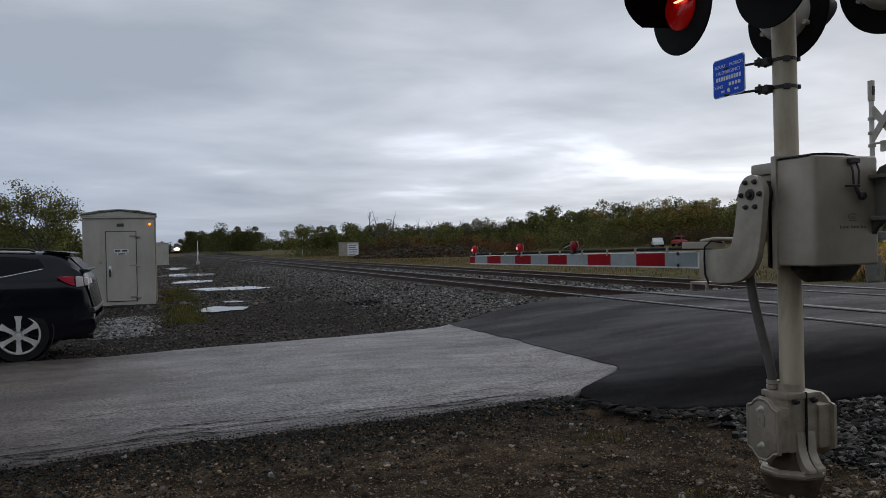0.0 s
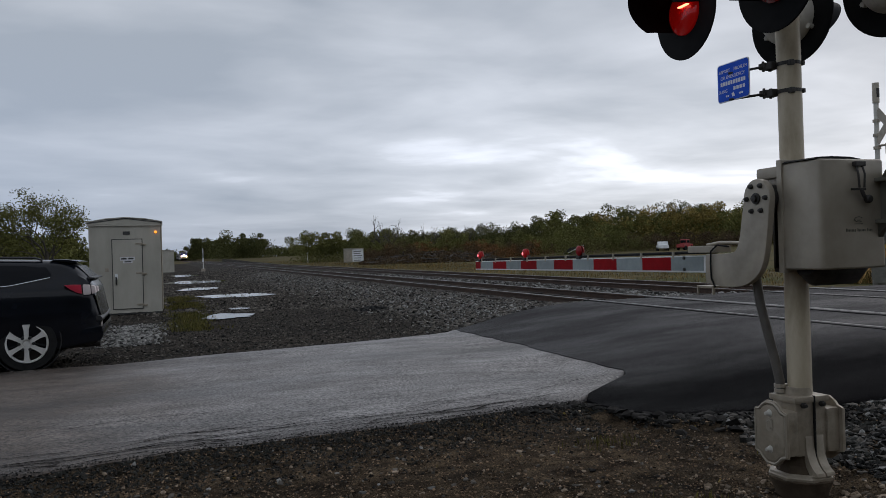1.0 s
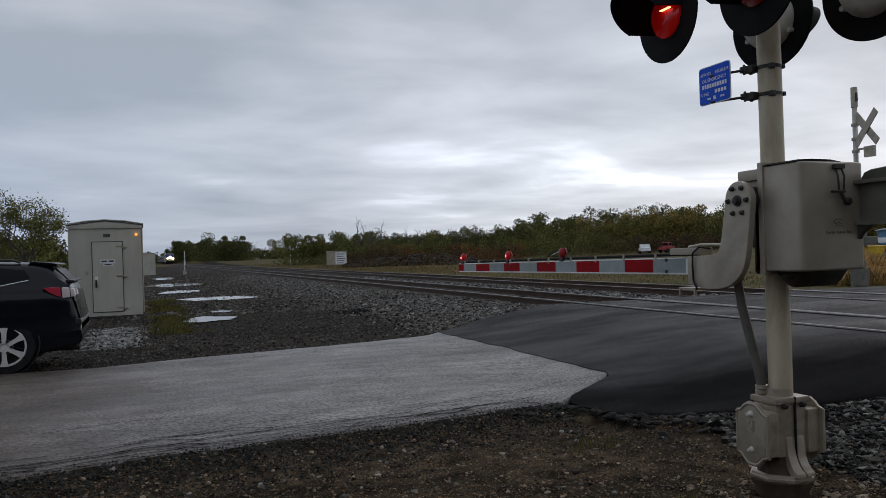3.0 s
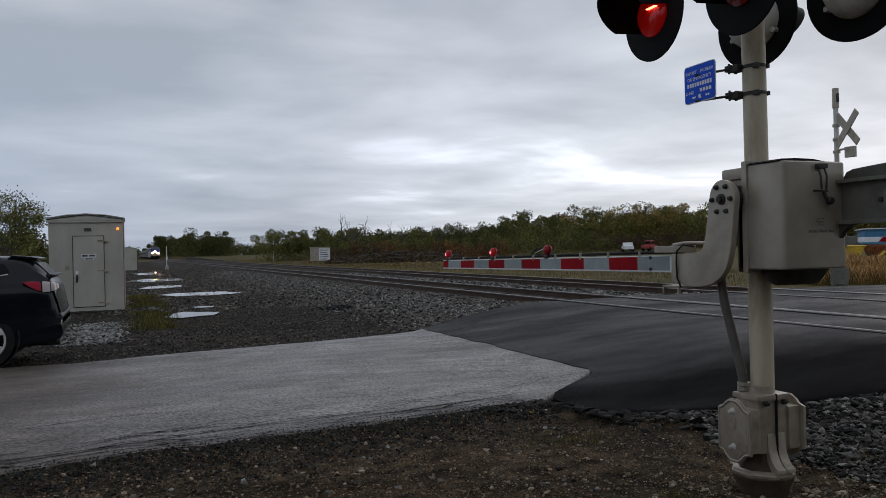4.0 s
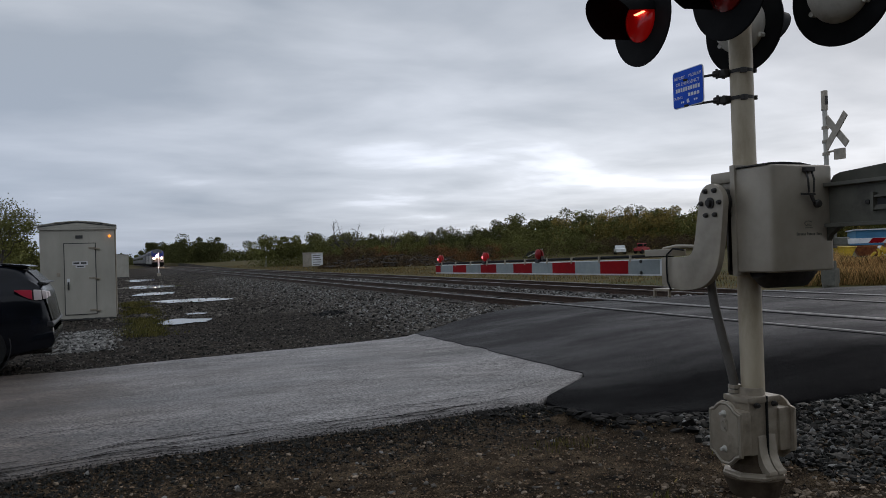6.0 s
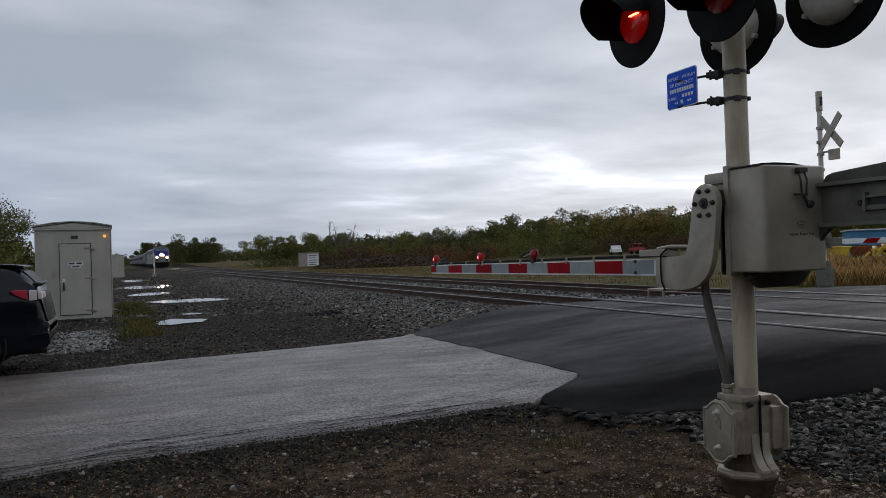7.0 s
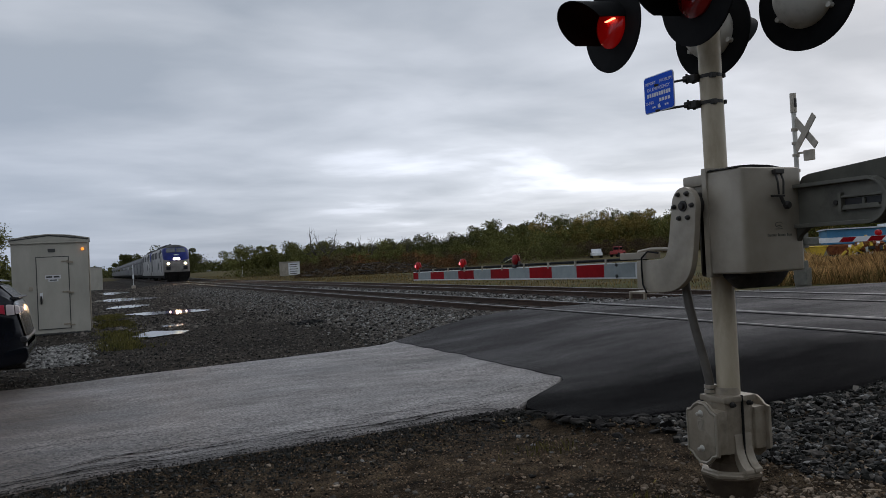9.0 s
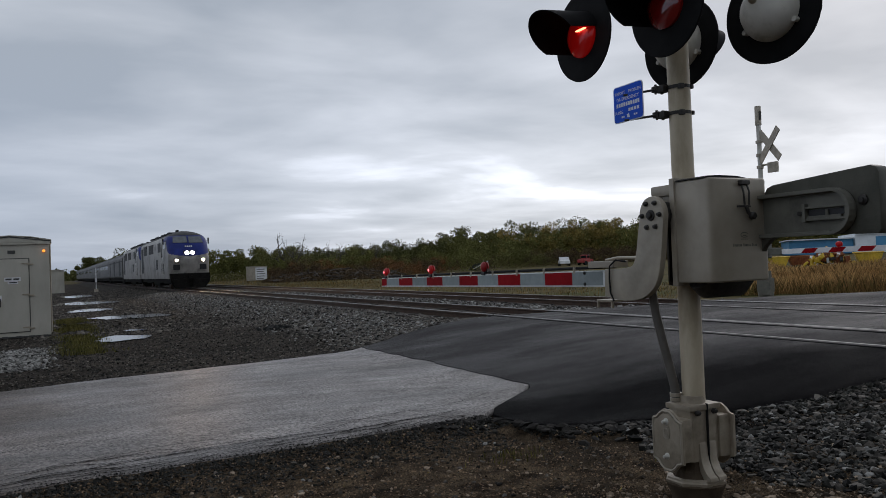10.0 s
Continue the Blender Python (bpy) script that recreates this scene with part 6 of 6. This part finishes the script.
    box(bm, (-1.5, 0, .25), (1.7, 1.6, 2.4), .03)
    part("body", bm, M_ALU, g, "grey body")
    bm = B()
    box(bm, (-.1, -.05, .35), (1.68, -.002, 2.3), .01)
    part("panel", bm, M_WHITE, g, "white panel")
    for k in range(5):
        bm = B()
        box(bm, (.1, -.06, .5 + .36 * k), (1.2 + .1 * (k % 3), -.048, .62 + .36 * k))
        part("panel_bar", bm, M_CONDUIT, g, "grey bar of unreadable writing")
    bm = B()
    box(bm, (-1.6, -.15, 2.4), (1.8, 1.7, 2.5), .02)
    part("roof", bm, M_ALU, g)
    for sx in (-1.3, 1.5):
        bm = B()
        box(bm, (sx - .1, .1, 0), (sx + .1, 1.5, .26))
        part("leg", bm, M_CONC, g)
    for ob in g.children_recursive:
        for v in ob.data.vertices:
            v.co *= 0.82


track_cabinet()


def marker_post(x, y, h, label, k=1.0):
    z = land(x, y) - .02
    g = thing("marker_post", x, y, z, label=label, category="post", group="marker posts")
    bm = B()
    cyl(bm, (0, 0, 0), (0, 0, h), .05 * k, seg=10)
    part("pole", bm, M_WHITE, g)
    bm = B()
    box(bm, (-.28 * k, -.25 * k, 0), (.28 * k, .25 * k, .5 * k), .05 * k)
    part("base", bm, M_ALU, g, "pale base")
    bm = B()
    box(bm, (-.12 * k, -.05, h * .42), (.12 * k, .05, h * .42 + .6 * k), .02)
    part("target", bm, M_WHITE, g, "white target plate")


marker_post(4.10, 92.0, 2.6, "white marker post beside the gravel lot", .72)
marker_post(21.6, 126.0, 3.4, "white relay post beyond the tracks")


# ---- plants ----
def lobes_cloud(n, x, y, z0, r, h, lob=7):
    """Points in several overlapping uneven lobes."""
    c = np.stack([rng.normal(0, .42 * r, lob), rng.normal(0, .42 * r, lob), rng.uniform(.30, .90, lob) * h], 1)
    s = rng.uniform(.30, .55, lob) * r
    k = rng.integers(0, lob, n)
    d = rng.normal(0, 1, (n, 3))
    d /= np.linalg.norm(d, axis=1)[:, None]
    rad = (rng.uniform(.25, 1.0, n) ** .6)[:, None]
    p = c[k] + d * rad * s[k][:, None] * np.array([1, 1, .8])
    p[:, 2] = np.maximum(p[:, 2], .05 * h)
    return p + np.array([x, y, z0])


def wood(name, rows, material, label, leaf=0.17, per=1500):
    """A belt of far woods; rows: heading, distance, height, radius."""
    vs, fs, off = [], [], 0
    for head, d, h, r in rows:
        x, y = polar(head, d)
        z = land(x, y)
        p = np.concatenate([lobes_cloud(per, x, y, z, r, h), np.stack([x + rng.normal(0, r * .55, per // 2), y + rng.normal(0, r * .55, per // 2), z + rng.uniform(0, .7 * h, per // 2)], 1)])
        v, f = leaves(p, leaf * (h / 8) ** .5)
        vs.append(v)
        fs.append(f + off)
        off += len(v)
    return put(name, from_arrays(name, np.concatenate(vs), np.concatenate(fs)), material, label=label, category="trees", kind="stuff")


def belt(h0, h1, n, d0, d1, hh, rr):
    return [(h0 + (h1 - h0) * (k + rng.uniform(-.3, .3)) / n, rng.uniform(d0, d1), rng.uniform(*hh), rng.uniform(*rr)) for k in range(n)]


wood("woods_dark", belt(26.6, 62, 60, 165, 190, (7.3, 9.6), (2.6, 4.2)), M_LEAF_DARK, "dark belt of broadleaf woods")
wood("woods_green", belt(26.6, 62, 46, 145, 168, (5.8, 8.2), (2.4, 3.8)), M_LEAF, "green autumn woods behind the gate")
wood("woods_autumn", belt(31, 60, 15, 140, 160, (7.0, 9.8), (2.2, 3.2)), M_LEAF_YEL, "yellowing trees in the woods")
wood("thicket", belt(13.5, 27, 34, 140, 165, (3.6, 6.0), (2.2, 3.4)), M_LEAF_DARK, "low dark thicket beyond the tracks")
wood("thicket_green", belt(9.3, 16, 12, 125, 150, (4.4, 5.8), (1.9, 3.0)), M_LEAF, "green bushes beyond the tracks")
wood("scrub", belt(14, 26, 20, 106, 124, (1.6, 2.9), (1.6, 2.6)) + belt(26, 44, 26, 128, 140, (1.8, 3.0), (1.6, 2.6)), M_BRUSH, "brown scrub before the woods", .16, 900)
wood("russet_scrub", belt(13.8, 27, 22, 108, 128, (1.3, 3.0), (1.0, 1.9)), M_RUSSET, "russet brown bushes before the thicket", .15, 600)
wood("olive_bushes", belt(14.2, 34, 20, 112, 134, (2.6, 4.6), (1.4, 2.4)), M_LEAF, "rounded olive bushes before the woods", .15, 1100)
wood("undergrowth", belt(13.5, 62, 90, 170, 196, (3.4, 4.6), (3.0, 4.4)), M_LEAF_DARK, "dark undergrowth of the woods", .55, 330)
wood("grove_far", belt(2.0, 4.0, 10, 430, 470, (8.5, 12.0), (4.0, 6.0)), M_LEAF_DARK, "far dark grove beside the track", .35)
wood("grove", belt(3.9, 6.9, 11, 235, 265, (5.5, 9.4), (2.6, 4.0)), M_LEAF_DARK, "dark grove beside the distant track", .22)
wood("far_woods", belt(-30, 14, 90, 560, 640, (4.5, 7.0), (7, 10)), M_LEAF_DARK, "far line of woods on the horizon", 1.1, 200)
wood("roadside_bushes", belt(-24, -5.2, 34, 62, 84, (3.1, 4.3), (2.0, 2.9)), M_LEAF_DARK, "dark bushes behind the shed", .17, 1800)
wood("bushes_green", belt(-22, -5.0, 16, 56, 70, (2.6, 4.2), (1.5, 2.4)), M_LEAF, "green bushes behind the shed", .15, 1500)


# never in view: added behind the camera to shade the faces turned to it
wood("woods_behind", [(h, rng.uniform(17, 22), rng.uniform(9, 11), rng.uniform(2.6, 3.4)) for h in np.linspace(125, 238, 34)], M_LEAF_DARK, "unseen woods added behind the camera to cut the light", .34, 420)


def brush_pile():
    """A long low mound of cut brush with logs lying on it."""
    def crest(h):
        return 1.75 * max(0.0, 1 - ((h - 18.6) / 5.6) ** 2) * (0.72 + 0.5 * noise.noise((h * 0.9, 3, 0)))
    n = 26000
    hs, ds = rng.uniform(13.4, 24.0, n), rng.uniform(90, 106, n)
    pts = []
    for h, d, u in zip(hs, ds, rng.uniform(0, 1, n)):
        x, y = polar(h, d)
        pts.append((x, y, land(x, y) + u ** .6 * crest(h) * (1 - ((d - 98) / 8.6) ** 2)))
    v, f = leaves(np.array(pts), .15)
    put("brush_heap", from_arrays("brush_heap", v, f), M_BRUSH, label="long heap of brown cut brush", category="brush pile", kind="stuff")
    bm = B()
    for k in range(190):
        h, d = rng.uniform(14.0, 23.5), rng.uniform(90, 100)
        x, y = polar(h, d)
        z = land(x, y) + crest(h) * (1 - ((d - 98) / 8.6) ** 2) * rng.uniform(.6, 1.05)
        a = rng.uniform(0, math.pi)
        l = rng.uniform(.3, 1.2)
        w = Vector((math.cos(a) * l, math.sin(a) * l, rng.normal(0, .18) * l))
        p = Vector((x, y, z))
        cyl(bm, p - w, p + w, rng.uniform(.03, .10), seg=6)
    part("brush_pile", bm, M_TIE, None, "dark logs lying on the cut brush", category="brush pile", kind="stuff")


brush_pile()


def limb(bm, p, d, l, r, depth, tips):
    q = p + d * l * .5 + Vector(rng.normal(0, .06 * l, 3))
    e = p + d * l
    tube(bm, [p, q, e], [r, r * .8, r * .55], 7, caps=False)
    if depth == 0:
        tips.append(e)
        return
    for k in range(rng.integers(2, 4)):
        nd = (d + Vector(rng.normal(0, .48, 3)) + Vector((0, 0, .12))).normalized()
        limb(bm, e if k else q, nd, l * rng.uniform(.55, .8), r * .52, depth - 1, tips)


def tree(x, y, h, label, material, nleaf, leaf, spread=.34, bare=False):
    z = land(x, y) - .05
    g = thing("tree", x, y, z, label=label, category="tree", group="single trees")
    bm = B()
    tips = []
    tube(bm, [(0, 0, 0), (.05, .02, h * .2), (.0, .05, h * .38)], [h * .022, h * .019, h * .015], 10)
    for k in range(6):
        a = 2 * math.pi * k / 6 + rng.uniform(-.4, .4)
        limb(bm, Vector((0, .03, h * rng.uniform(.14, .38))), Vector((math.cos(a) * .62, math.sin(a) * .62, 1)).normalized(), h * .26, h * (.017 if bare else .0105), 3, tips)
    part("trunk", bm, M_TRUNK, g, "slender branching trunk")
    if bare:
        return g
    t = np.array([v[:] for v in tips])
    p = t[rng.integers(0, len(t), nleaf)] + rng.normal(0, 1, (nleaf, 3)) * np.array([spread, spread, spread * .8])
    v, f = leaves(p, leaf)
    put("crown", from_arrays("crown", v, f), material, g, "sparse leafy crown")
    return g


tree(*polar(-7.2, 47), 5.7, "slender tree with small green leaves", M_LEAF, 9500, .055, .22)
tree(*polar(-10.5, 50), 4.6, "small green tree beside the bushes", M_LEAF, 2600, .08, .36)
for hd, dd, hh in ((15.0, 126, 7.6), (15.7, 124, 7.0), (18.6, 130, 6.6), (21.2, 128, 6.4)):
    tree(*polar(hd, dd), hh, "thin bare tree above the thicket", M_BRUSH, 0, .1, bare=True)


def blades(name, n, place, height, width, material, label, **tags):
    p = np.array([place() for _ in range(n)])
    z = np.array([land(a, b) for a, b in p])
    h = height * rng.uniform(.4, 1.2, n) * np.array([1 + .75 * noise.noise((a * .45, b * .45, 6)) for a, b in p])
    a = rng.uniform(0, 2 * math.pi, n)
    u = np.stack([np.cos(a), np.sin(a)], 1) * (width * rng.uniform(.6, 1.3, n))[:, None]
    lean = rng.normal(0, .22, (n, 2)) * h[:, None]
    v = np.zeros((n, 4, 3))
    v[:, 0, :2], v[:, 1, :2] = p - u, p + u
    v[:, 0, 2] = v[:, 1, 2] = z - .02
    v[:, 2, :2], v[:, 3, :2] = p + u * .5 + lean * .45, p + lean
    v[:, 2, 2], v[:, 3, 2] = z + h * .6, z + h
    idx = np.arange(n)[:, None] * 4
    f = np.concatenate([idx + np.array([[0, 1, 2]]), idx + np.array([[0, 2, 3]])])
    return put(name, from_arrays(name, v.reshape(-1, 3), f), material, label=label, kind="stuff", category="grass", **tags)


blades("tall_dry_grass", 95000, lambda: polar(rng.uniform(46.5, 66), rng.uniform(26.5, 45)), .56, .0036, M_DRYGRASS, "tall tawny dry grass beyond the crossing")
blades("tall_weeds", 22000, lambda: polar(rng.uniform(46.5, 66), rng.uniform(26.0, 44)), .52, .0045, M_WEED, "brown green weeds among the dry grass")
blades("verge_grass", 9000, lambda: (rng.uniform(17.0, 26), rng.uniform(18, 75)), .15, .012, M_WEED, "short dry verge grass behind the far track")
blades("verge_grass", 5000, lambda: (rng.uniform(17, 34), rng.uniform(60, 150)), .18, .03, M_WEED, "dry grass verge along the track")


def lot_grass():
    while True:
        x, y = rng.normal(.55, .28), rng.uniform(17.2, 33.0)
        if noise.noise((x * .9, y * .5, 8)) > -.18 and x > -.3:
            return x, y


blades("weeds", 9000, lot_grass, .085, .009, M_GRASS, "tufts of yellow green weeds beside the shed")


def weed_spots():
    cx, cy = ((2.9, 3.75), (3.15, 5.25), (4.3, 4.55), (2.0, 3.9))[rng.integers(0, 4)]
    return rng.normal(cx, .14), rng.normal(cy, .10)


blades("weeds", 420, weed_spots, .045, .005, M_GRASS, "few small weeds in the gravel")
blades("weeds", 1600, lambda: (rng.uniform(-14, -3), rng.uniform(20, 48)), .35, .02, M_GRASS, "rough weeds behind the car")


# ---- stones ----
def scatter(n, place, lo, hi, sink=.35, power=2.2):
    out, sz = [], []
    while len(out) < n:
        x, y = place()
        if near_edge(x) - .02 < y < far_edge(x) + .02:
            if rng.uniform() > .004:
                continue
        s = lo + (hi - lo) * rng.uniform() ** power
        out.append((x, y, land(x, y) + s * (0.5 - sink)))
        sz.append(s)
    return out, sz


def near_wedge():
    d = 2.7 + 4.6 * rng.uniform() ** 1.5
    a = radians(rng.uniform(-14, 60))
    return d * math.sin(a), d * math.cos(a)


def margin():
    x = rng.uniform(-2.4, 3.8)
    return x, near_edge(x) - abs(rng.normal(0, .42))


def heap():
    while True:
        x, y = rng.uniform(4.05, 9.5), rng.uniform(2.2, 5.6)
        if x > 4.15 + .35 * (y < 3.6) * (3.6 - y) + .25 * noise.noise((x * 2, y * 2, 4)):
            return x, y


p_, s_ = scatter(44000, near_wedge, .0026, .0105)
stones("gravel", p_, s_, M_STONE_BROWN, chips=True, label="fine brown gravel in wet dirt", category="gravel", kind="stuff")
p_, s_ = scatter(2600, near_wedge, .005, .022, power=4.0)
stones("pebbles", p_, s_, M_STONE, label="scattered grey pebbles", category="gravel", kind="stuff")
rim = []
for _ in range(2600):
    x = 3.4 + 5.5 * rng.uniform() ** 1.5
    y = near_edge(x) + .05 - abs(rng.normal(0, .16))
    rim.append((x, y, land(x, y) + .004))
stones("edge_gravel", rim, rng.uniform(.004, .015, 2600), M_STONE_DARK, label="dark gravel against the crossing edge", category="gravel", kind="stuff")
p_, s_ = scatter(420, near_wedge, .004, .026, power=3.4)
stones("pebbles", p_, s_, M_STONE_LIGHT, label="few pale pebbles in the dirt", category="gravel", kind="stuff")
p_, s_ = scatter(2200, near_wedge, .0045, .020, power=3.2)
stones("pebbles", p_, s_, M_STONE_TAN, label="tan and pale pebbles in the dirt", category="gravel", kind="stuff")
p_, s_ = scatter(1700, lambda: (rng.normal(3.75, .55), rng.normal(3.35, .45)), .005, .022, power=2.4)
stones("pebbles", p_, s_, M_STONE_TAN, label="tan and pale pebbles round the mast base", category="gravel", kind="stuff")
p_, s_ = scatter(3600, heap, .007, .030, power=1.9)
stones("pebbles", p_, s_, M_STONE_LIGHT, label="pale chips in the dark heap", category="gravel", kind="stuff")
p_, s_ = scatter(4800, heap, .009, .036, power=2.2)
stones("pebbles", p_, s_, M_STONE, label="grey stones in the dark heap", category="gravel", kind="stuff")
crumbs = []
for _ in range(900):
    x = rng.uniform(-2.4, 3.7)
    y = near_edge(x) - .01 + rng.uniform() ** 4 * .12
    crumbs.append((x, y, surf(x, y) + .003))
stones("crumbs", crumbs, rng.uniform(.002, .008, 900), M_STONE_DARK, chips=True, label="asphalt crumbs on the road edge", category="gravel", kind="stuff")
clods = []
for _ in range(260):
    x = rng.uniform(2.9, 4.7)
    y = near_edge(x) - abs(rng.normal(0, .16)) + .03
    clods.append((x, y, land(x, y) + .006))
stones("asphalt_clods", clods, .012 + .05 * rng.uniform(0, 1, 260) ** 3, M_RUBBLE, flat=.45, label="broken clods of black asphalt along the road edge", category="rubble", kind="stuff")
p_, s_ = scatter(15000, margin, .003, .016)
stones("gravel", p_, s_, M_STONE_DARK, chips=True, label="dark asphalt crumbs along the road edge", category="gravel", kind="stuff")
p_, s_ = scatter(15000, heap, .009, .034, power=2.2)
stones("ballast_heap", p_, s_, M_STONE_DARK, label="heap of dark wet ballast stones", category="ballast", kind="stuff")
p_, s_ = scatter(11000, lambda: (rng.uniform(-2.6, 6.5), 11.6 + 15 * rng.uniform() ** 1.6), .007, .025, power=2.2)
stones("lot_gravel", p_, s_, M_STONE_DARK, chips=True, label="black wet gravel of the lot", category="gravel", kind="stuff")
p_, s_ = scatter(13000, lambda: (rng.uniform(-2.6, 6.5), 11.6 + 15 * rng.uniform() ** 1.6), .007, .024, power=2.5)
stones("lot_gravel", p_, s_, M_STONE, chips=True, label="dark gravel of the lot", category="gravel", kind="stuff")
p_, s_ = scatter(16000, lambda: (rng.uniform(-.5, 8.0), 22 + 75 * rng.uniform() ** 1.5), .014, .055, power=2.0)
stones("lot_gravel", p_, s_, M_STONE, chips=True, label="dark gravel of the lot along the track", category="gravel", kind="stuff")
p_, s_ = scatter(2300, lambda: (rng.normal(-.62, .27), rng.uniform(14.8, 19.6)), .010, .042, power=1.8)
stones("pale_stones", p_, s_, M_STONE_LIGHT, label="pale broken stones before the shed", category="gravel", kind="stuff")


def bed():
    y = 13.6 + 48 * rng.uniform() ** 1.9
    x = rng.uniform(5.2, 8.2) + rng.normal(0, .25) if rng.uniform() < .62 else rng.uniform(8, 16.4)
    if (8.45 < x < 9.85 or 12.75 < x < 14.15) and rng.uniform() < .75:
        return bed()
    return x, y


p_, s_ = scatter(18000, bed, .022, .050, power=1.3)
stones("ballast", p_, s_, M_STONE, label="grey track ballast", category="ballast", kind="stuff")
p_, s_ = scatter(12000, lambda: (rng.normal(6.8, .8), 13.8 + 48 * rng.uniform() ** 1.7), .018, .042, power=1.5)
stones("ballast", p_, s_, M_STONE_LIGHT, label="pale ballast on the track shoulder", category="ballast", kind="stuff")
p_, s_ = scatter(2200, lambda: (rng.uniform(10.3, 12.3), 14.6 + 30 * rng.uniform() ** 1.5), .025, .06, power=1.3)
stones("ballast", p_, s_, M_STONE_LIGHT, label="pale ballast between the tracks", category="ballast", kind="stuff")
p_, s_ = scatter(60, lambda: (rng.normal(5.12, .16), rng.normal(20.3, .2)), .05, .11)
stones("dark_clod", p_, s_, M_RUBBER, label="dark clod lying on the gravel", category="clod", kind="stuff")


# ---- water and cracks ----
def puddle(cx, cy, rx, ry, turn, seed, holes=0.0):
    n = 72
    bm = B()
    c = bm.verts.new((0, 0, 0))
    ring = []
    for k in range(n):
        a = 2 * math.pi * k / n
        r = 1 + .38 * noise.noise((math.cos(a) * 1.4 + seed, math.sin(a) * 1.4, 0)) + .22 * noise.noise((math.cos(a) * 5 + seed, math.sin(a) * 5, 3))
        ring.append(bm.verts.new((math.cos(a) * rx * r, math.sin(a) * ry * r, 0)))
    for k in range(n):
        bm.faces.new((c, ring[k], ring[(k + 1) % n]))
    ob = part("puddle", bm, M_WATER, None, "shallow rain puddle that mirrors the sky", category="puddle", group="puddles", kind="structure")
    ob.matrix_basis = pose(cx, cy, .034, 0, 0, turn)


puddle(1.45, 20.6, .62, .85, -15, 1.0)
puddle(2.0, 23.3, .30, .35, -15, 9.0)
puddle(2.55, 31.4, 1.25, 1.5, -10, 2.0)
puddle(1.55, 39.8, 1.0, 1.8, -15, 3.0)
puddle(1.75, 51.5, 1.7, 3.0, 0, 4.0)
puddle(1.6, 72.0, 1.2, 4.5, 0, 6.0)


def crack(pts, wdt):
    """A thin dark crack laid on the pale road."""
    bm = B()
    prev = None
    n = 60
    xs = np.linspace(0, len(pts) - 1, n)
    for k, u in enumerate(xs):
        i = min(int(u), len(pts) - 2)
        t = u - i
        x = pts[i][0] * (1 - t) + pts[i + 1][0] * t
        y = pts[i][1] * (1 - t) + pts[i + 1][1] * t + .03 * noise.noise((x * 5, pts[0][1], 1)) + .012 * noise.noise((x * 21, pts[0][1], 1))
        z = surf(x, y) + .006
        w_ = wdt * (.5 + abs(noise.noise((x * 7, y, 2))))
        cur = (bm.verts.new((x, y - w_, z)), bm.verts.new((x, y + w_, z)))
        if prev:
            bm.faces.new((prev[0], cur[0], cur[1], prev[1]))
        prev = cur
    part("road_crack", bm, M_CRACK, None, "dark crack in the pale asphalt", category="crack", group="road cracks", kind="structure")


crack([(-2.2, 6.15), (-.6, 6.33), (.4, 6.52), (1.2, 6.66), (2.2, 6.72)], .009)
crack([(-1.4, 6.25), (-.2, 6.40), (.7, 6.44), (1.6, 6.55), (2.4, 6.62)], .006)
crack([(.2, 6.75), (.9, 6.95), (1.3, 6.9)], .006)
crack([(2.2, 7.0), (3.0, 7.3), (3.4, 7.25)], .005)
crack([(1.6, 6.5), (2.3, 6.62), (3.0, 6.72), (3.6, 6.9)], .008)
crack([(2.0, 6.85), (2.8, 7.05), (3.4, 7.1), (4.2, 7.5)], .006)
crack([(.9, 6.35), (1.8, 6.45), (2.9, 6.6)], .007)
crack([(-.9, 7.3), (-.2, 7.5), (.5, 7.45)], .006)
crack([(-2.5, 6.3), (-1.6, 6.45), (-.7, 6.5)], .007)
for _ in range(16):                                         # cracks that run along the broken edge
    xa = rng.uniform(-2.4, 3.0)
    n_ = int(rng.integers(4, 8))
    o_ = .06 + .55 * rng.uniform() ** 1.5
    crack([(xa + .3 * k, near_edge(xa + .3 * k) + max(.03, o_ + rng.normal(0, .05))) for k in range(n_) if xa + .3 * k < 3.45] + [(xa + .3, near_edge(xa + .3) + o_)][:1 if xa > 3.0 else 0], rng.uniform(.005, .010))


fallen = np.array([(x, y, land(x, y) + .012) for x, y in (near_wedge() for _ in range(60)) if y < near_edge(x) - .1])
v_, f_ = leaves(fallen, .016)
put("fallen_leaves", from_arrays("fallen_leaves", v_, f_), M_LEAF_YEL, label="few small yellow fallen leaves", category="leaves", kind="stuff")


def hoop(head, d, r, label):
    x, y = polar(head, d)
    g = thing("bent_hoop", x, y, land(x, y) - .05, label=label, category="hoop", group="bent hoops")
    bm = B()
    tube(bm, [(r * math.cos(radians(a)), 0, 1.0 + r * 1.1 * math.sin(radians(a))) for a in range(0, 181, 15)] + [(-r, 0, 0)], .03, 8)
    tube(bm, [(r, 0, 1.0), (r, 0, 0)], .03, 8)
    part("pipe", bm, M_HARD, g, "dark bent pipe")


hoop(-6.15, 30, .32, "dark bent pipe hoop behind the shed")
hoop(-8.0, 31, .45, "dark bent pipe hoop behind the car")


def motions():
    """The train runs in at about 38 metres a second; front of the first locomotive along the track."""
    front = [(0.0, 445.0), (2.5, 346.0), (4.5, 268.0), (5.5, 229.0), (7.5, 152.0), (9.0, 97.0), (10.0, 61.0)]
    for ob, back in TRAIN:
        walk(ob, [(t, pose(9.15, y + back, RAIL_TOP)) for t, y in front])


motions()
